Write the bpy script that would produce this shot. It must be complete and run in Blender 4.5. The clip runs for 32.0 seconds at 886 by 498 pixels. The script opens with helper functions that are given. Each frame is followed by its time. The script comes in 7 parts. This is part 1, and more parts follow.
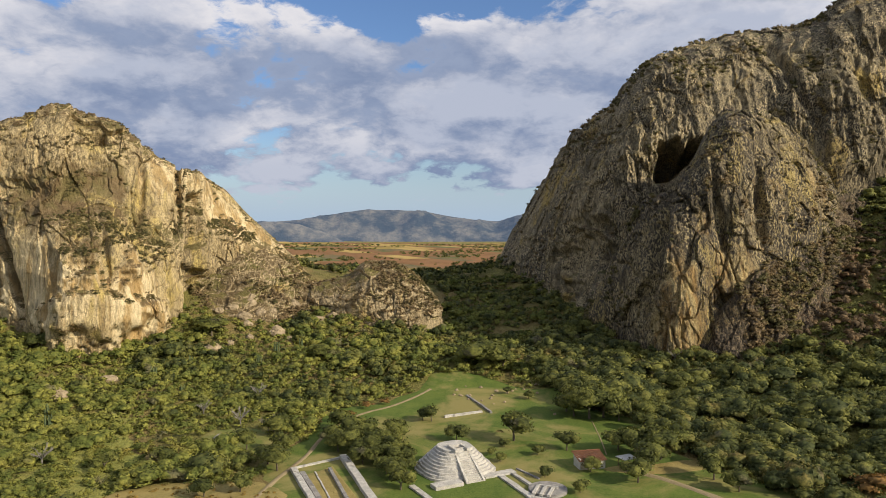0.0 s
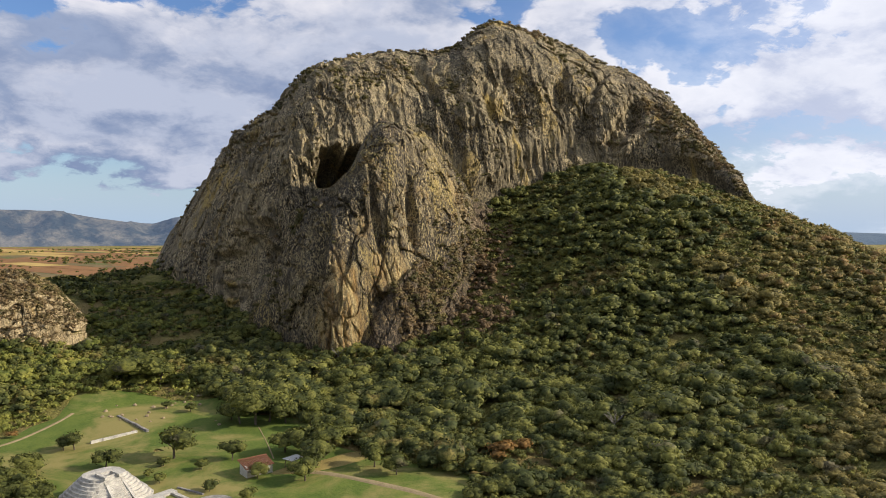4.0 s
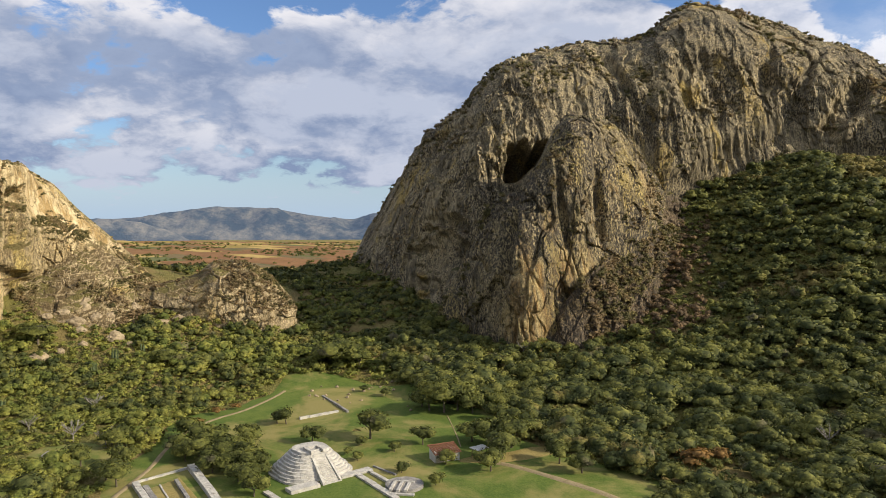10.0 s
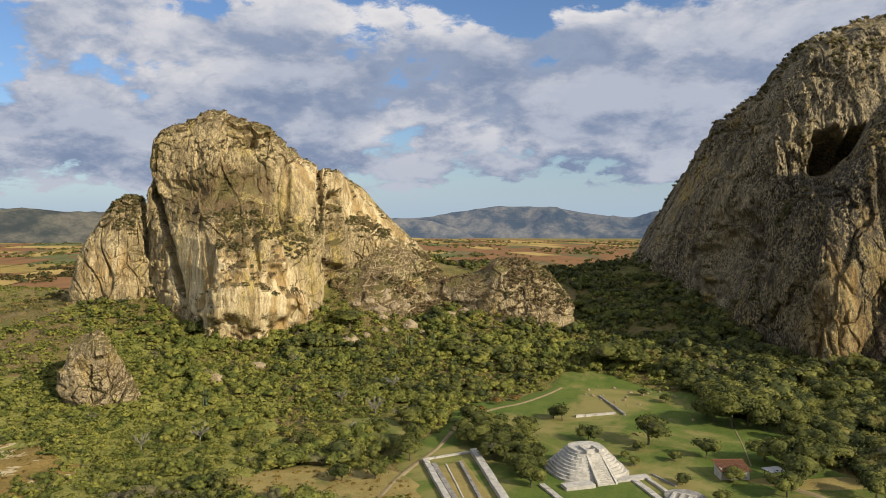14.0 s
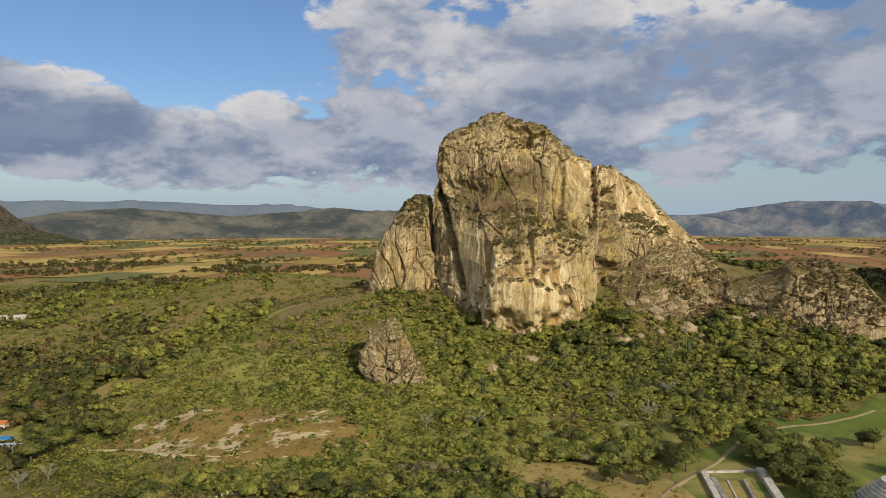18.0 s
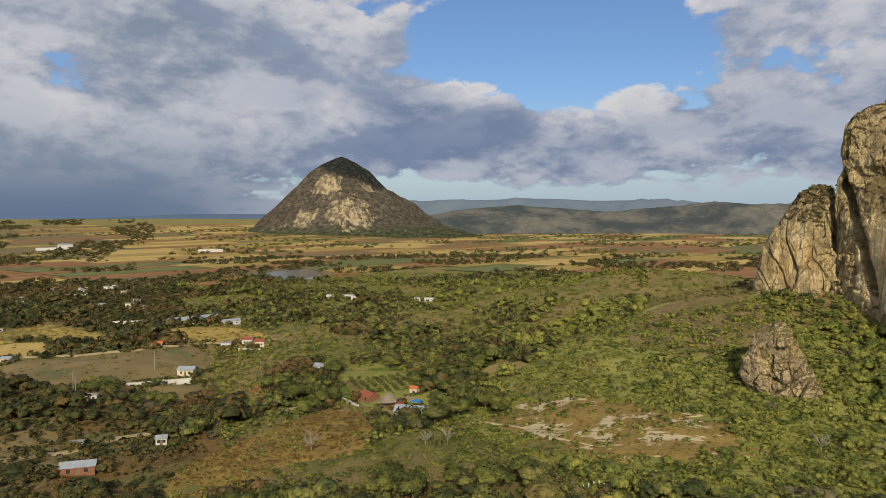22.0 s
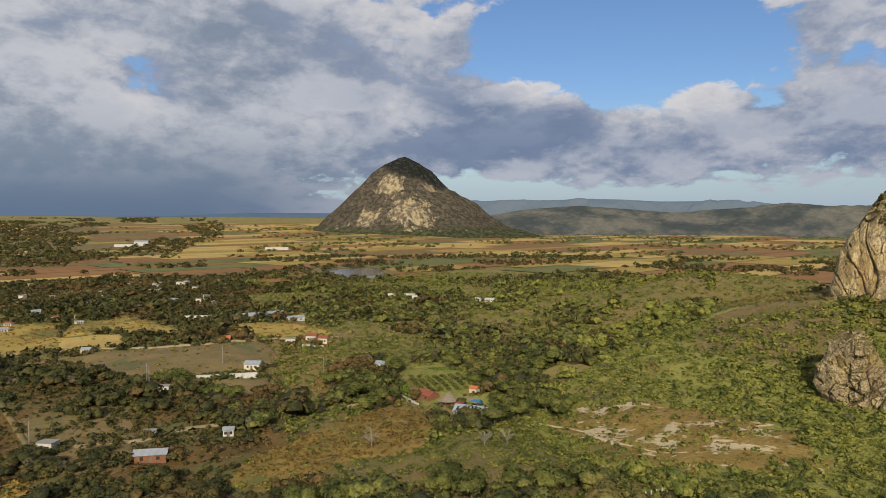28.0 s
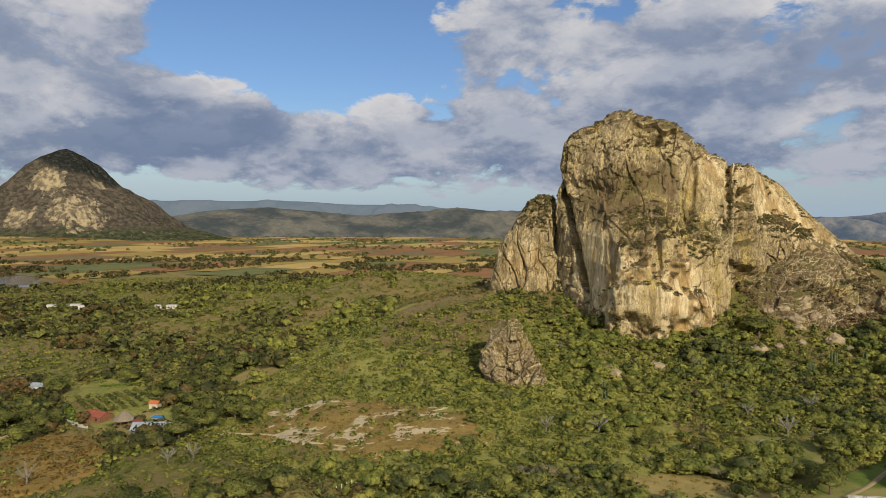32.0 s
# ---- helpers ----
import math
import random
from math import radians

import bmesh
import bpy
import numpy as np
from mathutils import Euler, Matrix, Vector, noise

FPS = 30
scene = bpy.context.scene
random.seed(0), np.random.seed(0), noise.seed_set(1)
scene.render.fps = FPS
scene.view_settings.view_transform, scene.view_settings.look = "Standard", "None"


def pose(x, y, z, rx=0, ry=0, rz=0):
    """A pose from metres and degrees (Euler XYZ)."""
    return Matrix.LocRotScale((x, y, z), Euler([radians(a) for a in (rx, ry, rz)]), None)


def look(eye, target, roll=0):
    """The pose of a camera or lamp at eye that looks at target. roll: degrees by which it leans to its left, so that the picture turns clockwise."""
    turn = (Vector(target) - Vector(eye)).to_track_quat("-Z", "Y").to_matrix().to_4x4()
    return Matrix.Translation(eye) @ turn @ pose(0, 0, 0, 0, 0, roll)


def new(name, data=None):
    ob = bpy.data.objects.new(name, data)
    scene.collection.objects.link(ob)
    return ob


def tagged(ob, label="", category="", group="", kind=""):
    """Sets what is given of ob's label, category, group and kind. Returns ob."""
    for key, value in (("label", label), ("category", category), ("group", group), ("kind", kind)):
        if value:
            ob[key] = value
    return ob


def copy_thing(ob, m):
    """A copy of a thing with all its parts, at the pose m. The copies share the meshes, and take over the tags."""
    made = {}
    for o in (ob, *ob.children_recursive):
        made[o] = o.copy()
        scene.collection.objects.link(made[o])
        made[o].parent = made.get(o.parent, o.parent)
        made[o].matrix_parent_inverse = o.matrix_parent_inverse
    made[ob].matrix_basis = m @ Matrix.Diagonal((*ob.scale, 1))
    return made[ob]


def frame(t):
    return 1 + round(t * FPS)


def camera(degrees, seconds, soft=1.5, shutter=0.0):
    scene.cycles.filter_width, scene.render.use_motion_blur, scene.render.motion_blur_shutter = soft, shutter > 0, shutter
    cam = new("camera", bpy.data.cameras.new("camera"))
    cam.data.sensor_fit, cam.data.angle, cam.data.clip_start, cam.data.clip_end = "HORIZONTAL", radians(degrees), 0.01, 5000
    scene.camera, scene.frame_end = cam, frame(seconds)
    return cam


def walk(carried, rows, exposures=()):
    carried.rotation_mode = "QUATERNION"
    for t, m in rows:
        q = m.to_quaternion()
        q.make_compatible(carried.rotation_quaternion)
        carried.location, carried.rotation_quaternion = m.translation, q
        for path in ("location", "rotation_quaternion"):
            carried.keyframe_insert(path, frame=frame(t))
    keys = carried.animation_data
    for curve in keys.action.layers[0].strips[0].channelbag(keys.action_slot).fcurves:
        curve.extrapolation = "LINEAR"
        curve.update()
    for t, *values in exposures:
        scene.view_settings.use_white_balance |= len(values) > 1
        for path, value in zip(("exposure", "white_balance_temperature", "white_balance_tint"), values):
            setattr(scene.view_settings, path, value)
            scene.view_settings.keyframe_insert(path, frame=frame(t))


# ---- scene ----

# ---------------------------------------------------------------- camera
# A drone hovers over the site and turns where it is: seconds, bearing, tilt, lean.
HOVER = Vector((0.0, 0.0, 58.0))
FLIGHT = [
    (0, -0.00, -1.54, -0.01), (0.5, 2.63, -1.51, -0.00), (1, 5.11, -1.48, 0.02), (1.5, 7.86, -1.47, 0.05),
    (2, 11.26, -1.44, 0.06), (2.5, 14.99, -1.40, 0.06), (3, 18.84, -1.36, 0.03), (3.5, 22.96, -1.33, -0.01),
    (4, 27.20, -1.30, -0.03), (4.5, 31.30, -1.28, -0.05), (5.5, 34.10, -1.31, -0.03), (6.5, 31.80, -1.38, 0.00),
    (7, 29.33, -1.44, 0.00), (7.5, 26.49, -1.49, 0.00), (8, 23.35, -1.54, 0.00), (8.5, 20.35, -1.60, 0.00),
    (9, 17.23, -1.64, -0.00), (9.5, 14.51, -1.68, -0.02), (10, 11.89, -1.71, -0.02), (10.5, 9.21, -1.71, -0.00),
    (11, 6.72, -1.72, -0.00), (11.5, 4.36, -1.73, 0.01), (12, 1.52, -1.74, 0.03), (12.5, -1.69, -1.77, 0.01),
    (13, -5.09, -1.81, -0.05), (13.5, -8.24, -1.82, -0.05), (14, -10.79, -1.82, -0.03), (14.5, -13.16, -1.85, -0.00),
    (16.5, -23.36, -1.90, 0.03), (17, -26.13, -1.94, 0.01), (17.5, -29.48, -1.98, -0.02), (18, -33.09, -2.03, -0.05),
    (18.5, -36.69, -2.07, -0.09), (19, -40.34, -2.10, -0.12), (19.5, -43.98, -2.13, -0.14), (20, -47.60, -2.16, -0.18),
    (20.5, -51.02, -2.19, -0.23), (21, -54.67, -2.23, -0.27), (21.5, -58.77, -2.28, -0.30), (22, -63.37, -2.33, -0.30),
    (22.5, -68.06, -2.37, -0.27), (23, -72.83, -2.39, -0.24), (23.5, -75.23, -2.40, -0.19), (24, -76.79, -2.42, -0.17),
    (24.5, -77.71, -2.43, -0.16), (25.4, -78.10, -2.42, -0.10), (26.5, -74.64, -2.39, -0.03), (27, -72.98, -2.35, 0.01),
    (27.5, -70.80, -2.33, 0.04), (28, -68.42, -2.32, 0.08), (28.5, -65.64, -2.29, 0.13), (29, -62.88, -2.25, 0.18),
    (29.5, -60.18, -2.22, 0.25), (30, -57.28, -2.19, 0.34), (30.5, -53.73, -2.15, 0.42), (31, -50.08, -2.11, 0.45),
    (31.5, -46.49, -2.08, 0.44), (32, -43.15, -2.05, 0.41),
]


def heading(bearing, tilt):
    b, t = radians(bearing), radians(tilt)
    return Vector((math.sin(b) * math.cos(t), math.cos(b) * math.cos(t), math.sin(t)))


cam = camera(65.13, 32.0, soft=0.6)
walk(cam, [(t, look(HOVER, HOVER + 100 * heading(b, p), r)) for t, b, p, r in FLIGHT], exposures=[(0.0, 0.38, 6450, 12), (2.0, 0.49, 6400, 13), (4.5, 0.51, 6300, 13), (7.0, 0.44, 6300, 13), (9.0, 0.52, 6350, 12), (12.0, 0.49, 6450, 11), (14.0, 0.33, 6550, 10.5), (17.0, 0.14, 6650, 10), (24.0, 0.11, 6500, 10), (32.0, 0.10, 6550, 10)])

# ---------------------------------------------------------------- node helpers


class Nodes:
    """Short hand for a node tree."""

    def __init__(self, tree):
        self.tree = tree
        tree.nodes.clear()

    def add(self, kind, inputs=()):
        n = self.tree.nodes.new(kind)
        for k, v in dict(inputs).items():
            if isinstance(v, bpy.types.NodeSocket):
                self.tree.links.new(v, n.inputs[k])
            else:
                n.inputs[k].default_value = v
        return n

    def math(self, op, a, b=0.0, c=0.0, clamp=False):
        n = self.tree.nodes.new("ShaderNodeMath")
        n.operation, n.use_clamp = op, clamp
        for k, v in enumerate((a, b, c)):
            if isinstance(v, bpy.types.NodeSocket):
                self.tree.links.new(v, n.inputs[k])
            else:
                n.inputs[k].default_value = v
        return n.outputs[0]

    def noise(self, vec, scale, detail=4.0, rough=0.55, distort=0.0):
        return self.add("ShaderNodeTexNoise", {"Vector": vec, "Scale": scale, "Detail": detail, "Roughness": rough, "Distortion": distort}).outputs["Fac"]

    def step(self, value, lo, hi, to0=0.0, to1=1.0):
        n = self.add("ShaderNodeMapRange", {"Value": value, 1: lo, 2: hi, 3: to0, 4: to1})
        n.interpolation_type = "SMOOTHSTEP"
        return n.outputs[0]

    def mix(self, f, a, b, blend="MIX"):
        n = self.add("ShaderNodeMix", {0: f, 6: a, 7: b})
        n.data_type, n.blend_type = "RGBA", blend
        return n.outputs[2]

    def stretch(self, vec, s):
        return self.add("ShaderNodeMapping", {"Vector": vec, "Scale": s}).outputs[0]


def rgb(r, g, b):
    return (r, g, b, 1.0)


# ---------------------------------------------------------------- light
SUN_BEARING, SUN_HEIGHT = 117.0, 28.0
sun = new("sun", bpy.data.lights.new("sun", "SUN"))
sun.data.energy, sun.data.angle, sun.data.color = 4.3, radians(0.53), (1.0, 0.885, 0.68)
sun.matrix_world = look(600 * heading(SUN_BEARING, SUN_HEIGHT), (0, 0, 0))

world = bpy.data.worlds.new("sky")
scene.world = world
world.use_nodes = True
W = Nodes(world.node_tree)
way = W.add("ShaderNodeTexCoord").outputs["Generated"]
sep = W.add("ShaderNodeSeparateXYZ", {0: way})
dx, dy, dz = sep.outputs
bearing = W.math("ARCTAN2", dx, dy)


def deck_at(lift):
    """A level cloud deck seen in perspective, sampled somewhat higher up the sky by lift."""
    k = W.math("DIVIDE", 1.0, W.math("ADD", W.math("MAXIMUM", W.math("ADD", dz, lift), 0.0), 0.42))
    return W.add("ShaderNodeCombineXYZ", {0: W.math("MULTIPLY", dx, k), 1: W.math("MULTIPLY", dy, k), 2: W.math("MULTIPLY", dz, 1.5)}).outputs[0]


deck, toward = deck_at(0.0), deck_at(0.058)


def hole(b, e, wb, we):
    """A break in the cloud round a bearing and a height, both in degrees."""
    p = W.math("DIVIDE", W.math("SUBTRACT", bearing, radians(b)), radians(wb))
    q = W.math("DIVIDE", W.math("SUBTRACT", dz, math.sin(radians(e))), radians(we))
    return W.math("EXPONENT", W.math("MULTIPLY", W.math("ADD", W.math("MULTIPLY", p, p), W.math("MULTIPLY", q, q)), -1.0))


def density(v):
    """Heaps of cloud: broad banks, round billows on them, ragged wisps."""
    a = W.noise(v, 2.8, 6.0, 0.55, 0.3)
    n = W.add("ShaderNodeTexNoise", {"Vector": v, "Scale": 6.0, "Detail": 4.0, "Roughness": 0.6})
    bent = W.add("ShaderNodeVectorMath", {0: v, 1: W.mix(0.115, rgb(0, 0, 0), n.outputs["Color"])}).outputs[0]
    big = W.add("ShaderNodeTexVoronoi", {"Vector": bent, "Scale": 5.6})
    small = W.add("ShaderNodeTexVoronoi", {"Vector": bent, "Scale": 14.5})
    for t in (big, small):
        t.feature = "SMOOTH_F1"
        t.inputs["Smoothness"].default_value = 0.45
    c = W.noise(bent, 22.0, 7.0, 0.62, 0.2)
    out = W.math("MULTIPLY", a, 0.62)
    for f, k in ((W.math("SUBTRACT", 1.0, big.outputs["Distance"]), 0.15), (W.math("SUBTRACT", 1.0, small.outputs["Distance"]), 0.07), (c, 0.16)):
        out = W.math("ADD", out, W.math("MULTIPLY", f, k))
    return out


west = W.step(bearing, -1.15, -1.55)
east = W.step(bearing, 0.45, 1.0)
shift = W.math("MULTIPLY", west, 0.10)
shift = W.math("ADD", shift, 0.058)
for b, e, wb, we, k in ((-2, 18.6, 11, 3.2, 0.30), (-2, 6, 5, 1.4, 0.10), (42, 16, 5, 2.0, 0.12), (-54, 15, 11, 5.5, 0.27), (-58, 11, 5, 2.5, 0.10), (-48, 22, 12, 3, 0.15), (14, 6, 5, 2.5, 0.10), (44, 12, 6, 3, 0.08), (54, 17, 7, 3, 0.06), (30, 26, 16, 3, 0.08), (-22, 24, 8, 3, 0.14)):
    shift = W.math("SUBTRACT", shift, W.math("MULTIPLY", hole(b, e, wb, we), k))
for b, e, wb, we, k in ((-58, 8.4, 2.4, 1.5, 0.20), (-65, 9.6, 2.6, 1.6, 0.18), (-67, 5, 6, 1.8, 0.12), (-66.5, 7, 3, 1.5, 0.14), (-15, 9, 14, 4, 0.08), (-42, 7, 10, 2.5, 0.10), (5, 13, 12, 5, 0.08), (-60, 6, 6, 1.6, 0.10), (10, 9, 10, 3, 0.08), (-30, 14, 12, 4, 0.06)):
    shift = W.math("ADD", shift, W.math("MULTIPLY", hole(b, e, wb, we), k))
low = W.math("MULTIPLY", W.step(dz, 0.085, 0.03), W.math("SUBTRACT", 1.0, west))
shift = W.math("SUBTRACT", shift, W.math("MULTIPLY", low, 0.17))
dens = W.math("ADD", density(deck), shift)
over = W.math("ADD", density(toward), shift)
cover = W.math("MAXIMUM", W.step(dens, 0.478, 0.535), W.math("MULTIPLY", east, W.step(dens, 0.36, 0.50, 0.15, 0.5)))
thick = W.math("MAXIMUM", W.step(dens, 0.50, 0.70), W.math("MULTIPLY", W.step(dz, 0.18, 0.08, 0.0, 0.85), W.math("SUBTRACT", 1.0, east)))
relief = W.step(W.math("SUBTRACT", dens, over), -0.10, 0.10)
lit = W.mix(relief, W.mix(east, rgb(0.235, 0.285, 0.39), rgb(0.40, 0.44, 0.54)), W.mix(east, rgb(0.61, 0.60, 0.61), rgb(0.66, 0.67, 0.70)))
core = W.mix(relief, W.mix(west, W.mix(east, rgb(0.155, 0.205, 0.315), rgb(0.36, 0.40, 0.50)), rgb(0.205, 0.25, 0.325)), W.mix(west, W.mix(east, rgb(0.36, 0.395, 0.475), rgb(0.56, 0.58, 0.63)), rgb(0.47, 0.49, 0.54)))
cloud = W.mix(thick, lit, core)
rain = W.math("MULTIPLY", W.step(dz, 0.17, 0.02), west)
cloud = W.mix(rain, cloud, W.mix(W.step(dz, 0.0, 0.16), rgb(0.115, 0.165, 0.25), rgb(0.24, 0.29, 0.36)))
sky = W.add("ShaderNodeTexSky")
sky.sky_type, sky.sun_disc, sky.sun_elevation, sky.sun_rotation = "NISHITA", False, radians(SUN_HEIGHT), radians(SUN_BEARING)
air = W.mix(W.step(dz, 0.12, 0.0, 0.0, 0.85), sky.outputs[0], rgb(3.7, 5.0, 6.5))
air = W.mix(1.0, air, W.mix(W.step(dz, 0.0, 0.2), rgb(1, 1, 1), rgb(0.74, 0.92, 1.18)), "MULTIPLY")
blue = W.add("ShaderNodeBackground", {"Color": air, "Strength": 0.085})
grey = W.add("ShaderNodeBackground", {"Color": cloud, "Strength": 1.0})
both = W.add("ShaderNodeMixShader", {0: cover, 1: blue.outputs[0], 2: grey.outputs[0]})
W.add("ShaderNodeOutputWorld", {0: both.outputs[0]})

# ---------------------------------------------------------------- the lie of the land


def lattice(i, j, k, seed):
    h = (i * 374761393 + j * 668265263 + k * 2147483647 + seed * 1274126177) & 0xFFFFFFFF
    h = ((h ^ (h >> 13)) * 1274126177) & 0xFFFFFFFF
    h = ((h ^ (h >> 16)) * 2246822519) & 0xFFFFFFFF
    return ((h ^ (h >> 15)) & 0xFFFFFF) / float(0xFFFFFF) * 2 - 1


def vnoise(x, y, z=0.0, seed=0):
    """Smooth value noise from -1 to 1, for arrays."""
    shape = np.broadcast(x, y, z).shape
    x, y, z = np.broadcast_arrays(*(np.atleast_1d(np.asarray(a, float)) for a in (x, y, z)))
    i, j, k = (np.floor(a).astype(np.int64) for a in (x, y, z))
    u, v, w = (a - b for a, b in ((x, i), (y, j), (z, k)))
    u, v, w = (a * a * (3 - 2 * a) for a in (u, v, w))
    out = 0.0
    for a in (0, 1):
        for b in (0, 1):
            for c in (0, 1):
                out = out + lattice(i + a, j + b, k + c, seed) * (u if a else 1 - u) * (v if b else 1 - v) * (w if c else 1 - w)
    return out.reshape(shape)


def fbm(x, y, z=0.0, octaves=4, seed=0, gain=0.5):
    s, a, n = 0.0, 1.0, 0.0
    for o in range(octaves):
        s, n = s + a * vnoise(np.asarray(x) * 2 ** o, np.asarray(y) * 2 ** o, np.asarray(z) * 2 ** o, seed + 17 * o), n + a
        a *= gain
    return s / n


def smooth(a, lo, hi):
    t = np.clip((np.asarray(a, float) - lo) / (hi - lo), 0, 1)
    return t * t * (3 - 2 * t)


# knolls and hollows of the ground round the site: east, north, height over the western plain
HILLS = [
    (-420, 20, -8.3), (-420, 140, 26.9), (-420, 260, -49.4), (-420, 380, 46.1), (-420, 500, 15.5), (-420, 620, 2.8),
    (-302, 20, 11.7), (-302, 140, -31.3), (-302, 260, 43.0), (-302, 380, -27.2), (-302, 500, -34.1), (-302, 620, 28.6),
    (-184, 20, -7.5), (-184, 140, 10.0), (-184, 260, 11.2), (-184, 380, 46.3), (-184, 500, -12.1), (-184, 620, 7.8),
    (-66, 20, 4.1), (-66, 140, 19.8), (-66, 260, -31.5), (-66, 380, 41.3), (-66, 500, 8.9), (-66, 620, -13.9),
    (52, 20, 15.6), (52, 140, -20.1), (52, 260, 46.5), (52, 380, -38.2), (52, 500, 27.6), (52, 620, 19.1),
    (170, 20, 5.3), (170, 140, 19.0), (170, 260, -32.9), (170, 380, 41.9), (170, 500, 38.6), (170, 620, -23.7),
    (288, 20, 17.0), (288, 140, -17.3), (288, 260, 82.8), (288, 380, 35.5), (288, 500, 7.9), (288, 620, 56.2),
    (406, 20, 48.2), (406, 140, 9.6), (406, 260, -22.9), (406, 380, 52.5), (406, 500, 25.7), (406, 620, -2.0), (412, 172, 12.0), (252, 332, -9.0),
]


def land(x, y):
    """Height of the ground."""
    x, y = np.asarray(x, float), np.asarray(y, float)
    r = np.hypot(x, y)
    z = -18.0 + 0 * x
    for cx, cy, h in HILLS:
        z = z + h * np.exp(-((x - cx) ** 2 + (y - cy) ** 2) / (2 * 95.0 ** 2))
    flat = smooth(np.hypot((x - 5) / 1.3, y - 185), 95, 45)
    rough = fbm(x / 45, y / 45, 0, 3, 5) * 2.6 + fbm(x / 11, y / 11, 0, 2, 9) * 0.7
    z = z * (1 - flat) + flat * (z * 0.25) + rough * (1 - flat) * smooth(r, 60, 200) * (1 - smooth(r, 420, 850))
    west = smooth(np.degrees(np.arctan2(x, y)), -58, -76)
    z = z - 7.0 * np.exp(-((x + 131) / 42) ** 2 - ((y - 262) / 30) ** 2)
    return z + smooth(r, 1500, 4800) * 14 * (1 + fbm(x / 900, y / 900, 0, 2, 3)) + 84 * west * smooth(r, 1500, 5200)


def plan(bearing, dist):
    b = radians(bearing)
    return dist * math.sin(b), dist * math.cos(b)


def mesh_from(name, verts, tris, material, smooth_faces=False):
    """One mesh from arrays of places and triangles or quads."""
    me = bpy.data.meshes.new(name)
    verts, tris = np.ascontiguousarray(verts, np.float32), np.ascontiguousarray(tris, np.int32)
    me.vertices.add(len(verts))
    me.vertices.foreach_set("co", verts.ravel())
    k = tris.shape[1]
    me.loops.add(tris.size)
    me.loops.foreach_set("vertex_index", tris.ravel())
    me.polygons.add(len(tris))
    me.polygons.foreach_set("loop_start", np.arange(len(tris), dtype=np.int32) * k)
    me.polygons.foreach_set("use_smooth", np.full(len(tris), smooth_faces))
    me.update(calc_edges=True)
    me.validate()
    for m in material if isinstance(material, (list, tuple)) else [material]:
        me.materials.append(m)
    return me


def grid_quads(rows, cols, wrap=False):
    i, j = np.meshgrid(np.arange(rows - 1), np.arange(cols if wrap else cols - 1), indexing="ij")
    a, b = i * cols + j, i * cols + (j + 1) % cols
    return np.stack([a, b, b + cols, a + cols], -1).reshape(-1, 4)


# ---------------------------------------------------------------- materials


def surface(name, dark, light, scale=0.5, fine=6.0, rough=0.95, bump=0.4, stretch=(1, 1, 1), third=None, third_scale=0.08, third_at=(0.5, 0.65), per_piece=0.0, spec=0.2, relief=0.3):
    """A rough natural surface: two colours mixed by noise at two scales, patches of a third, and relief."""
    m = bpy.data.materials.new(name)
    m.use_nodes = True
    N = Nodes(m.node_tree)
    p = N.stretch(N.add("ShaderNodeTexCoord").outputs["Object"], stretch)
    a = N.noise(p, scale, 5.0, 0.6)
    b = N.noise(p, fine, 6.0, 0.65)
    f = N.step(N.math("ADD", N.math("MULTIPLY", a, 0.5), N.math("MULTIPLY", b, 0.5)), 0.36, 0.64)
    col = N.mix(f, rgb(*dark), rgb(*light))
    if third:
        c = N.noise(p, third_scale, 6.0, 0.65, 0.5)
        col = N.mix(N.step(c, *third_at), col, rgb(*third))
    if per_piece:
        k = N.add("ShaderNodeNewGeometry").outputs["Random Per Island"]
        h = N.add("ShaderNodeHueSaturation", {"Hue": N.step(k, 0, 1, 0.5 - 0.05 * per_piece, 0.5 + 0.04 * per_piece), "Saturation": 1.0,
                  "Value": N.step(N.math("FRACT", N.math("MULTIPLY", k, 7.3)), 0, 1, 1 - 0.5 * per_piece, 1 + 0.5 * per_piece), "Color": col})
        col = h.outputs[0]
    bm_ = N.add("ShaderNodeBump", {"Strength": bump, "Distance": relief, "Height": b})
    s = N.add("ShaderNodeBsdfPrincipled", {"Base Color": col, "Roughness": rough, "Specular IOR Level": spec, "Normal": bm_.outputs[0]})
    N.add("ShaderNodeOutputMaterial", {0: s.outputs[0]})
    return m


